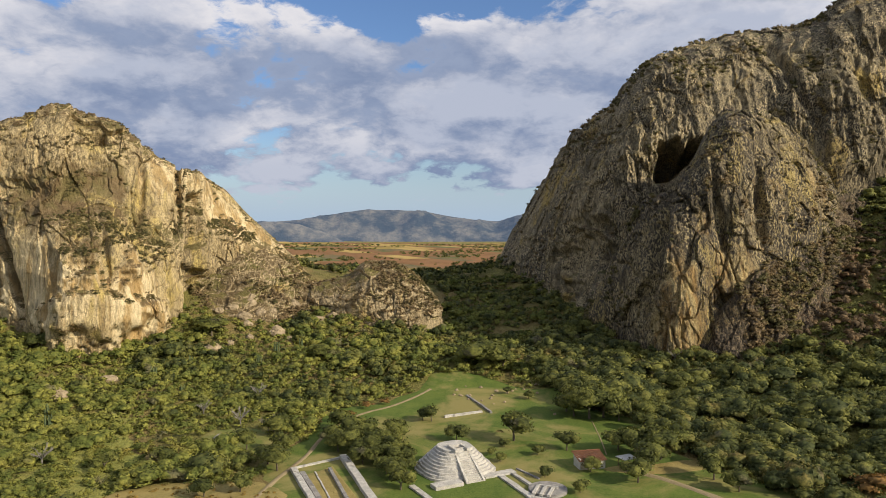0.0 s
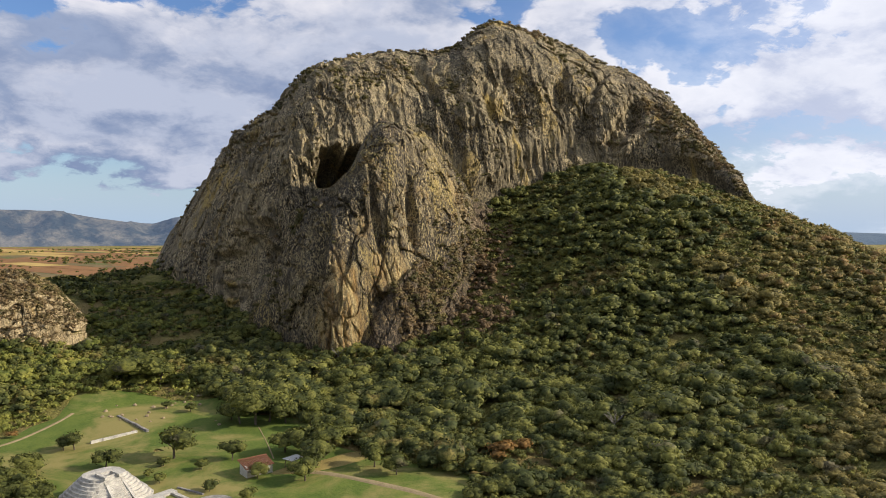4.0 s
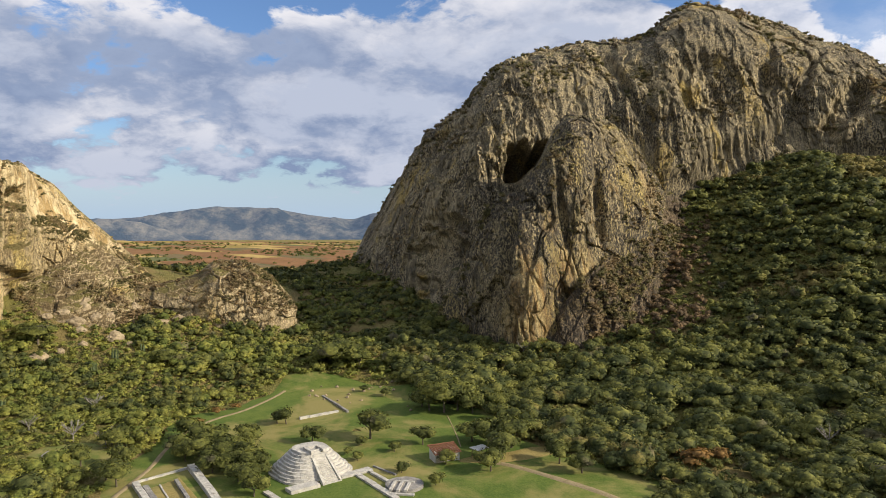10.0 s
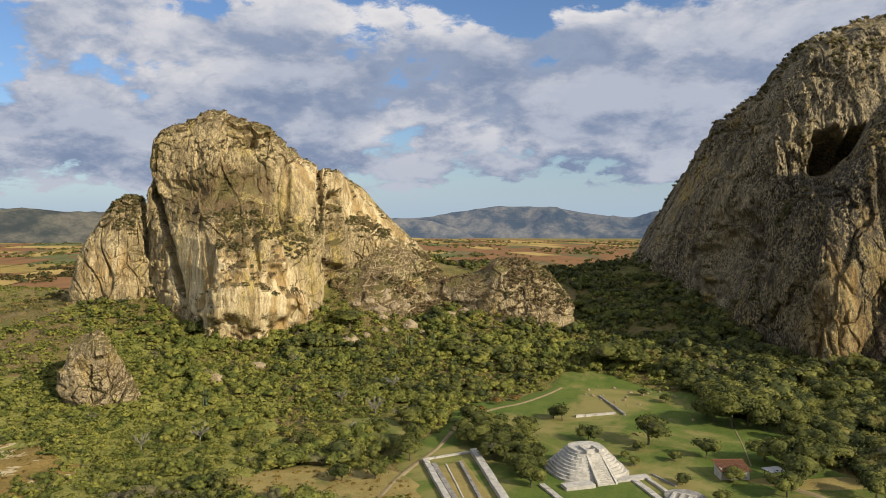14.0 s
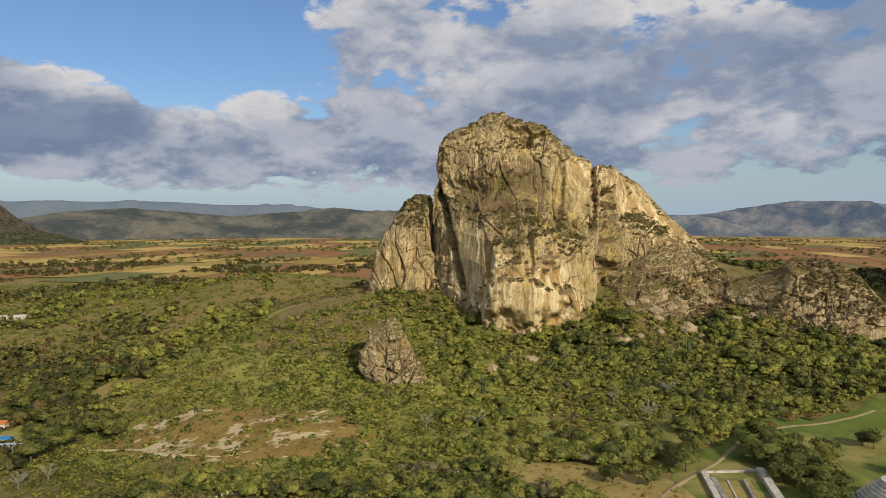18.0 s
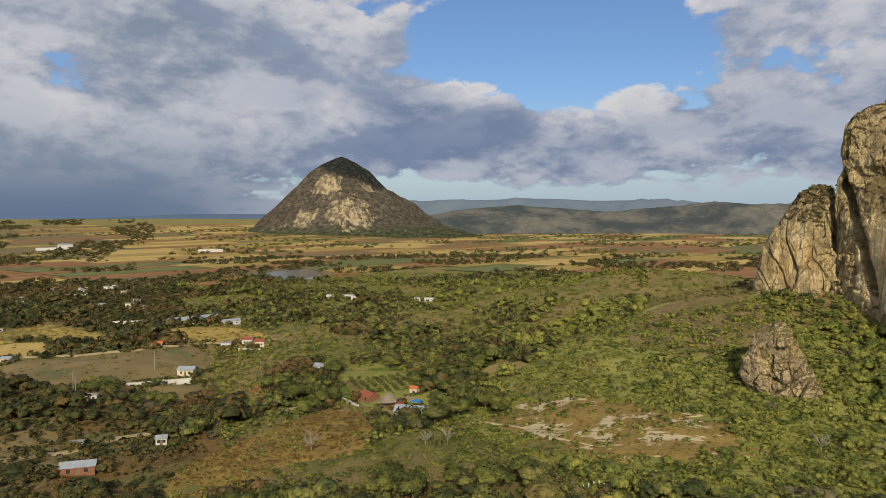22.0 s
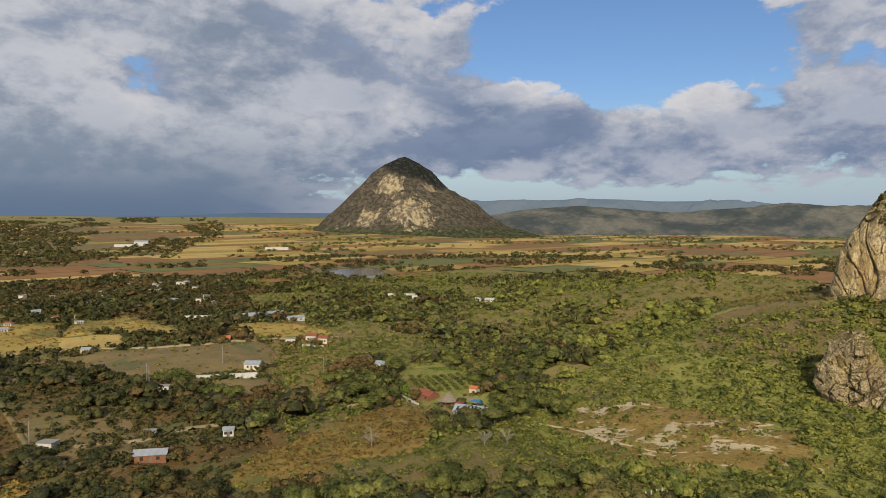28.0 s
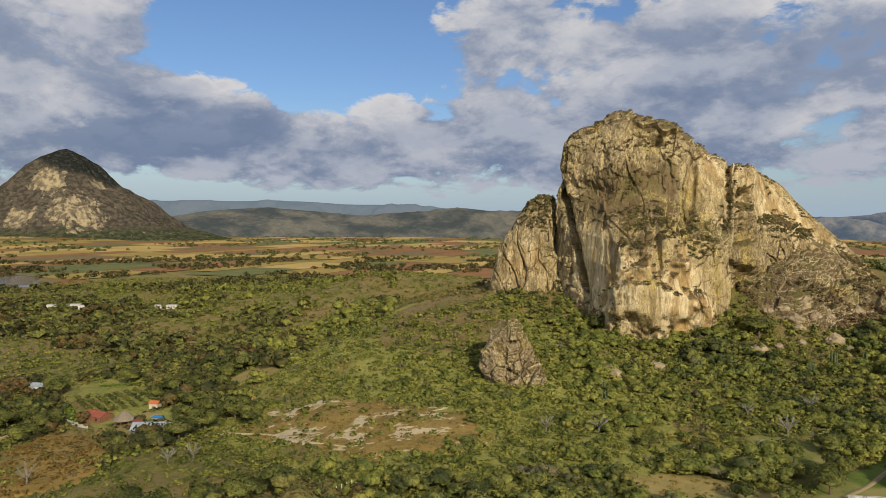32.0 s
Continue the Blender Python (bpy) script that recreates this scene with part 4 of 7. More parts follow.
# brown pasture, toned darker to hold the cloud shade over the west
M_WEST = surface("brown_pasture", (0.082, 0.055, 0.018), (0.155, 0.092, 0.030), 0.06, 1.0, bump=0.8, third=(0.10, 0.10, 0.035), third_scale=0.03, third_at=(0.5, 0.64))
M_CORN = surface("ripe_maize", (0.17, 0.112, 0.028), (0.28, 0.190, 0.055), 0.5, 2.5, stretch=(1.0, 0.25, 1.0))
M_OCHRE = surface("ripe_field", (0.24, 0.172, 0.040), (0.35, 0.250, 0.066), 0.05, 0.8, third=(0.13, 0.115, 0.035), third_scale=0.03, third_at=(0.52, 0.7))
M_RED = surface("red_ploughland", (0.18, 0.088, 0.032), (0.26, 0.135, 0.050), 0.03, 0.5, stretch=(1, 0.3, 1))
M_TAN = surface("stubble", (0.34, 0.240, 0.072), (0.46, 0.325, 0.105), 0.03, 0.5, stretch=(1, 0.3, 1))
M_OLIVE = surface("green_crop", (0.09, 0.105, 0.03), (0.15, 0.15, 0.05), 0.04, 0.6)
M_FALLOW = surface("fallow_earth", (0.130, 0.096, 0.040), (0.205, 0.150, 0.064), 0.06, 1.0, third=(0.10, 0.10, 0.04), third_scale=0.03)
M_PALE = surface("bare_pale_soil", (0.34, 0.27, 0.15), (0.50, 0.41, 0.25), 0.3, 2.5)
M_DIRT = surface("trodden_dirt", (0.21, 0.165, 0.088), (0.30, 0.235, 0.135), 0.4, 3.0)
M_PAVED = surface("worn_concrete", (0.20, 0.19, 0.17), (0.28, 0.265, 0.235), 0.3, 3.0)


def gloss(name, colour, rough):
    m = bpy.data.materials.new(name)
    m.use_nodes = True
    N = Nodes(m.node_tree)
    o = N.add("ShaderNodeTexCoord").outputs["Object"]
    b = N.add("ShaderNodeBump", {"Strength": 0.1, "Distance": 0.1, "Height": N.noise(o, 0.8, 4.0)})
    s = N.add("ShaderNodeBsdfPrincipled", {"Base Color": N.mix(N.noise(o, 0.05, 3.0), rgb(*colour), rgb(*[c * 1.3 for c in colour])), "Roughness": rough, "IOR": 1.33, "Normal": b.outputs[0]})
    N.add("ShaderNodeOutputMaterial", {0: s.outputs[0]})
    return m


M_WATER = gloss("pond_water", (0.10, 0.095, 0.075), 0.12)
M_POOL = gloss("pool_water", (0.01, 0.16, 0.36), 0.05)


def rounded_outline(points, n=72, wobble=0.03, seed=0, straight=False):
    """A closed line through the given places, softened, with a ragged edge."""
    p = np.array(points, float)
    k = len(p)
    t = np.arange(n) / n * k
    i = t.astype(int)
    f = (t - i)[:, None]
    p0, p1, p2, p3 = p[(i - 1) % k], p[i % k], p[(i + 1) % k], p[(i + 2) % k]
    q = 0.5 * (2 * p1 + (p2 - p0) * f + (2 * p0 - 5 * p1 + 4 * p2 - p3) * f ** 2 + (3 * p1 - p0 - 3 * p2 + p3) * f ** 3)
    if straight:
        q = p1 * (1 - f) + p2 * f
    c = q.mean(0)
    return c, c + (q - c) * (1 + wobble * fbm(q[:, 0] / 7 + 3.1, q[:, 1] / 7, 0, 4, seed)[:, None] * 3)


def patch(name, points, material, label, lift=0.3, rings=9, n=72, wobble=0.03, category="field", level=None, straight=False):
    """A stretch of ground cover that follows the lie of the land."""
    c, q = rounded_outline(points, n, wobble, len(points), straight)
    s = np.linspace(0.02, 1, rings)[:, None, None]
    xy = c + (q - c)[None] * s
    z = land(xy[..., 0], xy[..., 1]) + lift if level is None else np.full(xy.shape[:2], level)
    z = np.where(s[..., 0] > 0.99, z - lift * 0.9, z)
    v = np.concatenate([xy, z[..., None]], -1).reshape(-1, 3)
    ob = new(name, mesh_from(name, v, grid_quads(rings, n, True), material, True))
    return tagged(ob, label, category, kind="structure")


def ribbon(name, points, width, material, label, lift=0.3, step=2.0):
    """A track that follows the lie of the land."""
    p = np.array(points, float)
    seg = np.concatenate([[0], np.cumsum(np.hypot(*np.diff(p, axis=0).T))])
    t = np.arange(0, seg[-1], step)
    x, y = np.interp(t, seg, p[:, 0]), np.interp(t, seg, p[:, 1])
    for _ in range(6):
        x[1:-1], y[1:-1] = (x[:-2] + 2 * x[1:-1] + x[2:]) / 4, (y[:-2] + 2 * y[1:-1] + y[2:]) / 4
    dx, dy = np.gradient(x), np.gradient(y)
    k = np.hypot(dx, dy)
    w = width * (0.5 + 0.12 * fbm(t / 5, t * 0 + 1.7, 0, 2, 3))
    side = np.linspace(-1, 1, 5)[:, None]
    X, Y = x + side * w * dy / k, y - side * w * dx / k
    Z = land(X, Y) + lift * (1.05 - np.abs(side) ** 6)
    ob = new(name, mesh_from(name, np.stack([X, Y, Z], -1).reshape(-1, 3), grid_quads(5, len(t)), material, True))
    return tagged(ob, label, "track", kind="structure")


patch("lawn", [(-31, 138), (-40, 159), (-46, 175), (-38, 191), (-36, 221), (-23, 229), (-9, 245), (-3, 262), (14, 260), (29, 245), (44, 243), (46, 224), (56, 212), (62, 202), (60, 187), (62, 176), (84, 140), (60, 128), (20, 130)], M_LAWN, "mown green and straw-coloured lawn of the ruins", 0.22, 26, 150, 0.012, "lawn")
patch("orchard_lawn", [(-272, 100), (-345, 110), (-350, 140), (-290, 136), (-246, 124), (-236, 112), (-250, 100)], M_MEADOW, "green garden and orchard of the farm", 0.5, 14, wobble=0.02, category="garden")
patch("court_grass", [(-34, 163), (-27.5, 171), (-13, 137), (-22.5, 137)], M_DRY, "straw-coloured grass inside the ball court", 0.32, 10, 80, 0.01, category="lawn", straight=True)
patch("clearing", [(-64, 184), (-67, 199), (-54, 202), (-45, 187), (-50, 178)], M_LAWN, "small grassy clearing round a ruin", 0.3, wobble=0.05, category="lawn")
patch("clearing_dry", [(-80, 143), (-63, 157), (-43, 158), (-33, 150), (-34, 138), (-60, 136)], M_DRY, "dry grass clearing beside the ball court", 0.3, 12, wobble=0.05, category="clearing")
patch("dirt_yard", [(39, 166), (44, 170), (52, 171), (62, 173), (67, 169), (59, 165), (48, 163)], M_DRY, "trampled dry ground beside the hut", 0.34, category="clearing", wobble=0.1)
patch("bare_scar", [(45, 283), (48, 291), (55, 290), (57, 283), (51, 280)], M_PALE, "bare pale rock scar at the mountain foot", 0.7, wobble=0.12, category="bare soil")
ribbon("dirt_path", [(-41, 140), (-40, 155), (-38.7, 161), (-34.9, 178), (-34.5, 189), (-32, 206), (-24, 220), (-18, 224), (-11, 235), (-4, 247)], 1.7, M_DIRT, "pale trodden footpath along the lawn", 0.36)
ribbon("dirt_track", [(44, 166), (50, 163), (55, 156), (61, 148), (70, 135), (76, 126)], 2.6, M_DIRT, "pale two-wheel dirt track", 0.42)
ribbon("foot_trail", [(44.8, 207), (44, 195), (43, 184), (42, 176)], 0.55, M_DIRT, "narrow worn trail across the grass", 0.27)
patch("dry_grass_field", [(-205, 15), (-223, 23), (-249, 51), (-280, 84), (-265, 95), (-219, 83), (-200, 69), (-208, 53), (-195, 38), (-191, 20)], M_RUST, "tall rust-coloured dry grass field", 0.5, 16, 90)
patch("maize_field", [(-203, -77), (-214, -72), (-228, -40), (-214, -34), (-198, -45), (-188, -66)], M_CORN, "ripe golden maize field", 0.7, 12, straight=True)
patch("maize_strip", [(-226, -88), (-222, -76), (-214, -78), (-208, -92), (-218, -100)], M_CORN, "ripe golden maize field", 0.7, straight=True)
patch("brown_field", [(-535, -128), (-591, -133), (-580, -78), (-464, -61), (-470, -111)], M_OCHRE, "brown-gold harvested field behind hedges", 0.8, wobble=0.01, straight=True)
patch("yellow_field", [(-583, -68), (-597, -31), (-495, 16), (-520, -31), (-521, -67)], M_OCHRE, "yellow ripe field with hedge trees", 0.8, wobble=0.01, straight=True)
patch("stubble_field", [(-518, -70), (-513, -31), (-466, -25), (-457, -60)], M_TAN, "pale stubble field between hedges", 0.8, wobble=0.01, straight=True)
patch("gold_field", [(-511, 35), (-478, 86), (-434, 98), (-437, 60), (-467, 45)], M_OCHRE, "golden ripe field beside farm sheds", 0.8, wobble=0.01, straight=True)
patch("green_field", [(-491, -30), (-500, 28), (-477, 38), (-453, -14)], M_OLIVE, "dark green crop strip", 0.9, wobble=0.01, straight=True)
patch("fallow_field", [(-445, -47), (-450, -7), (-431, 45), (-408, 56), (-364, 50), (-352, 0), (-377, -37)], M_FALLOW, "grey-brown fallow field with weeds", 0.7, 12, wobble=0.01, straight=True)
patch("ball_field", [(-356, -133), (-374, -125), (-391, -85), (-357, -75), (-345, -106), (-332, -124)], M_DRY, "dry grass playing field", 0.7, wobble=0.01, straight=True)
patch("farm_yard", [(-312, 10), (-340, 22), (-338, 44), (-320, 36), (-303, 19)], M_FALLOW, "bare grey farm yard", 0.6)
patch("brown_plot", [(-330, 62), (-345, 74), (-335, 84), (-312, 78), (-312, 66)], M_RED, "small red-brown dug plot", 0.6)
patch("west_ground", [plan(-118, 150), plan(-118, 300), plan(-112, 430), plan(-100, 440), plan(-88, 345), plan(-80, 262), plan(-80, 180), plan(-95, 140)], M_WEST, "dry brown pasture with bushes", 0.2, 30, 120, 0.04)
patch("west_meadow", [(-250, -95), (-300, -110), (-310, -75), (-262, -62), (-240, -74)], M_RUST, "rust-coloured dry pasture with bushes", 0.5, 12, wobble=0.08)
patch("west_pasture", [(-232, -34), (-300, -52), (-330, -20), (-262, -12), (-222, -14)], M_FALLOW, "dry pasture with scattered bushes", 0.3, 12, wobble=0.08)
patch("hill_grass", [(-232, 132), (-262, 190), (-262, 246), (-215, 262), (-168, 240), (-130, 226), (-100, 214), (-84, 190), (-72, 160), (-80, 128), (-110, 110), (-150, 100), (-205, 112)], M_MEADOW, "yellow-green grassy hillside with bushes", 0.3, 30, 150, 0.03)
patch("hill_meadow", [(-208, 118), (-204, 136), (-180, 146), (-140, 153), (-122, 146), (-122, 120), (-140, 110), (-178, 112)], M_ERODED, "eroded grassy hill foot with bare pale soil", 0.5, 16, 140, 0.16)
patch("heath_slope", [plan(-49, 300), plan(-47, 345), plan(-42, 352), plan(-39.5, 338), plan(-38.6, 322), plan(-38.4, 296), plan(-41, 276), plan(-45, 272)], M_HEATH, "brown dry heath below the rock pinnacle", 0.4, 16, 110, 0.05)
patch("bare_slab", [(-265, 150), (-277, 164), (-273, 176), (-254, 169), (-249, 156)], M_DRY, "bare dry slab of ground on the hillside", 0.6, wobble=0.04, category="bare soil")
patch("gold_reeds", [(-230, 114), (-245, 126), (-243, 133), (-225, 119)], M_OCHRE, "golden dry reeds beside the trees", 1.0, wobble=0.1)
patch("gold_reeds_far", [(-240, 131), (-243, 146), (-231, 143), (-227, 130)], M_OCHRE, "golden dry reeds beside the trees", 1.0, wobble=0.1)
ribbon("hill_track", [(-204, 112), (-179, 116), (-158, 113), (-144, 114), (-136, 120)], 1.5, M_PALE, "pale eroded hillside track", 0.55)
ribbon("village_road", [(-480, -104), (-406, -86), (-361, -74), (-304, -59), (-278, -49), (-250, -39), (-232, -33)], 2.6, M_FALLOW, "worn grey-brown village road", 0.7)
ribbon("farm_road", [(-257, -35), (-257, -19), (-257, -8), (-266, 2), (-270, 17), (-268, 39), (-284, 62), (-286, 84)], 3.2, M_DIRT, "pale dirt farm road", 1.0)
ribbon("field_road", [(-470, -90), (-462, -40), (-452, -8), (-436, 48), (-420, 100)], 3.0, M_DIRT, "dirt road between fields", 1.0)
patch("pond_bank", [(-1070, 190), (-1120, 310), (-965, 312), (-850, 262), (-862, 186)], M_FALLOW, "bare bank of the reservoir", 1.2, category="bank")
patch("water_pond", [(-1024, 212), (-1085, 299), (-965, 293), (-880, 251), (-887, 205)], M_WATER, "still grey-brown farm reservoir", 2.2, category="water")


def far_fields():
    """The patchwork of the plain, too many plots to count."""
    rng = np.random.default_rng(8)
    kinds = [(M_RED, "red ploughed plots on the plain"), (M_TAN, "pale stubble plots on the plain"), (M_OCHRE, "yellow ripe plots on the plain"), (M_OLIVE, "olive green plots on the plain"), (M_FALLOW, "grey-brown fallow plots on the plain")]
    plots = [[] for _ in kinds]
    turn = radians(24)
    ca, sa = math.cos(turn), math.sin(turn)
    u = -4200.0
    while u < 4200:
        du = rng.uniform(42, 110)
        v = -4200.0
        while v < 4200:
            dv = rng.uniform(110, 340)
            cx, cy = u + du / 2, v + dv / 2
            x, y = ca * cx - sa * cy, sa * cx + ca * cy
            r, b = math.hypot(x, y), math.degrees(math.atan2(x, y))
            wild = float(fbm(x / 420 + 7, y / 420, 0, 2, 31))
            limit = 930 if b < -78 else 860 if b < -62 else 640 if b < -30 else 620
            ok = (-122 < b < 24 or (24 <= b < 80 and r > 1000)) and limit < r < 3600 and wild < 0.22 + 0.6 * min(max((r - 750) / 900, 0), 1)
            if ok:
                red = 0.30 if b > -60 else 0.24
                k = rng.choice(5, p=[red + 0.04, 0.28, 0.20, 0.08, 0.40 - red] if b < -25 else [0.56, 0.20, 0.10, 0.06, 0.08])
                # mostly fallow brown here, to darken the far west as cloud shade and haze do
                if b < -90 and r > 1300 and rng.random() < 0.7:
                    k = 4
                plots[k].append((u + 2, v + 2, du - 4, dv - 4))
            v += dv
        u += du
    s = np.linspace(0, 1, 4)
    gx, gy = np.meshgrid(s, s, indexing="ij")
    q = grid_quads(4, 4)
    for (material, label), rows in zip(kinds, plots):
        V, F = [], []
        for k, (a, b, w, h) in enumerate(rows):
            cx, cy = a + gx * w, b + gy * h
            x, y = ca * cx - sa * cy, sa * cx + ca * cy
            V.append(np.stack([x, y, land(x, y) + 0.3 + 0.0007 * np.hypot(x, y)], -1).reshape(-1, 3))
            F.append(q + 16 * k)
        tagged(new("far_fields", mesh_from("far_fields", np.concatenate(V), np.concatenate(F), material, True)), label, "fields", kind="stuff")


far_fields()

# ---------------------------------------------------------------- building kit


def part(name, bm, material, parent=None, label=""):
    """A bmesh as one mesh object under a thing."""
    me = bpy.data.meshes.new(name)
    bmesh.ops.recalc_face_normals(bm, faces=bm.faces)
    bm.to_mesh(me)
    bm.free()
    me.materials.append(material)
    ob = new(name, me)
    ob.parent = parent
    return tagged(ob, label)


def hub(name, x, y, z, turn, label, category, group=""):
    ob = new(name)
    ob.matrix_world = pose(x, y, z, 0, 0, turn)
    return tagged(ob, label, category, group)


def prism(bm, corners, z0, z1, inset=0.0):
    """An upright block over a closed plan, its top drawn in by inset."""
    c = Vector((sum(p[0] for p in corners) / len(corners), sum(p[1] for p in corners) / len(corners)))
    low = [bm.verts.new((p[0], p[1], z0)) for p in corners]
    high = []
    for p in corners:
        d = Vector((p[0], p[1])) - c
        k = max(0.05, 1 - inset / max(d.length, 0.01))
        high.append(bm.verts.new((c.x + d.x * k, c.y + d.y * k, z1)))
    n = len(corners)
    for k in range(n):
        bm.faces.new((low[k], low[(k + 1) % n], high[(k + 1) % n], high[k]))
    bm.faces.new(high)
    bm.faces.new(low[::-1])


def block(x0, x1, y0, y1, z0, z1, inset=0.0, bm=None):
    bm = bm or bmesh.new()
    prism(bm, [(x0, y0), (x1, y0), (x1, y1), (x0, y1)], z0, z1, inset)
    return bm


def gable(x0, x1, y0, y1, z0, z1, over=0.35, thick=0.14, bm=None):
    """A pitched roof with thickness, ridge along x."""
    bm = bm or bmesh.new()
    ym = (y0 + y1) / 2
    prof = [(y0 - over, z0), (ym, z1), (y1 + over, z0), (y1 + over, z0 - thick), (ym, z1 - thick * 1.3), (y0 - over, z0 - thick)]
    a = [bm.verts.new((x0 - over, y, z)) for y, z in prof]
    b = [bm.verts.new((x1 + over, y, z)) for y, z in prof]
    for k in range(6):
        bm.faces.new((a[k], a[(k + 1) % 6], b[(k + 1) % 6], b[k]))
    for quad in ((0, 1, 4, 5), (1, 2, 3, 4)):
        bm.faces.new([a[k] for k in quad])
        bm.faces.new([b[k] for k in quad[::-1]])
    return bm


M_STONE = surface("pale_masonry", (0.36, 0.34, 0.30), (0.56, 0.53, 0.47), 0.8, 5.0, bump=0.8, third=(0.22, 0.21, 0.19), third_scale=0.5, third_at=(0.55, 0.75))
M_STONE_GREY = surface("grey_masonry", (0.17, 0.16, 0.15), (0.33, 0.31, 0.28), 0.8, 5.0, bump=0.8)
M_WHITE = surface("white_plaster", (0.38, 0.37, 0.335), (0.56, 0.545, 0.50), 0.5, 3.0, bump=0.1, third=(0.34, 0.31, 0.26), third_scale=0.4, third_at=(0.52, 0.75))
M_CREAM = surface("cream_plaster", (0.45, 0.38, 0.27), (0.58, 0.50, 0.37), 0.5, 3.0, bump=0.1)
M_TERRA = surface("clay_tiles", (0.16, 0.070, 0.040), (0.26, 0.125, 0.07), 1.2, 6.0, stretch=(1, 4, 1), bump=0.6)
M_REDROOF = surface("red_roof", (0.20, 0.055, 0.038), (0.28, 0.085, 0.055), 0.8, 5.0, bump=0.3)
M_ORANGE = surface("orange_roof", (0.40, 0.11, 0.04), (0.50, 0.16, 0.06), 0.8, 5.0, bump=0.3)
M_METAL = surface("sheet_metal", (0.19, 0.21, 0.235), (0.29, 0.32, 0.35), 0.6, 4.0, rough=0.6, stretch=(1, 0.2, 1), bump=0.2, spec=0.5)
M_THATCH = surface("palm_thatch", (0.16, 0.125, 0.09), (0.28, 0.23, 0.17), 1.5, 8.0, bump=0.8)
M_DARK = surface("dark_opening", (0.02, 0.02, 0.02), (0.04, 0.038, 0.035), 1.0, 4.0)
M_WOOD = surface("weathered_wood", (0.10, 0.075, 0.05), (0.20, 0.15, 0.10), 1.0, 6.0)


HOUSES = []


def house(x, y, turn, w, d, h, wall, roof, label, pitched=True, category="house", group="houses of the plain", openings=2):
    """A small dwelling: walls, roof, a door and windows on its long sides."""
    if w < 30:
        w, d = 0.8 * w, 0.8 * d
    HOUSES.append((x, y, w, d))
    z = float(land(x, y))
    ob = hub("house", x, y, z, turn, label, category, group)
    part("wall", block(-w / 2, w / 2, -d / 2, d / 2, -1.2, h), wall, ob)
    if pitched:
        part("roof", gable(-w / 2, w / 2, -d / 2, d / 2, h, h + d * 0.26), roof, ob)
        for sx in (-w / 2, w / 2 - 0.12):
            bm = bmesh.new()
            a = [bm.verts.new((sx, yy, zz)) for yy, zz in ((-d / 2, h), (d / 2, h), (0, h + d * 0.22))]
            b = [bm.verts.new((v.co.x + 0.12, v.co.y, v.co.z)) for v in a]
            bm.faces.new(a)
            bm.faces.new(b[::-1])
            for k in range(3):
                bm.faces.new((a[k], a[(k + 1) % 3], b[(k + 1) % 3], b[k]))
            part("gable", bm, wall, ob)
    else:
        part("roof", block(-w / 2 - 0.2, w / 2 + 0.2, -d / 2 - 0.2, d / 2 + 0.2, h, h + 0.22), roof, ob)
    part("door", block(-0.5, 0.5, -d / 2 - 0.03, -d / 2 + 0.05, 0, 2.05), M_WOOD, ob)
    for k in range(openings):
        wx = (k + 0.5) / openings * w - w / 2
        if abs(wx) < 0.9:
            wx += 1.4
        part("window", block(wx - 0.5, wx + 0.5, -d / 2 - 0.03, -d / 2 + 0.05, 0.95, 2.0), M_DARK, ob)
        part("window", block(wx - 0.5, wx + 0.5, d / 2 - 0.05, d / 2 + 0.03, 0.95, 2.0), M_DARK, ob)
    return ob


# ---------------------------------------------------------------- the ruins


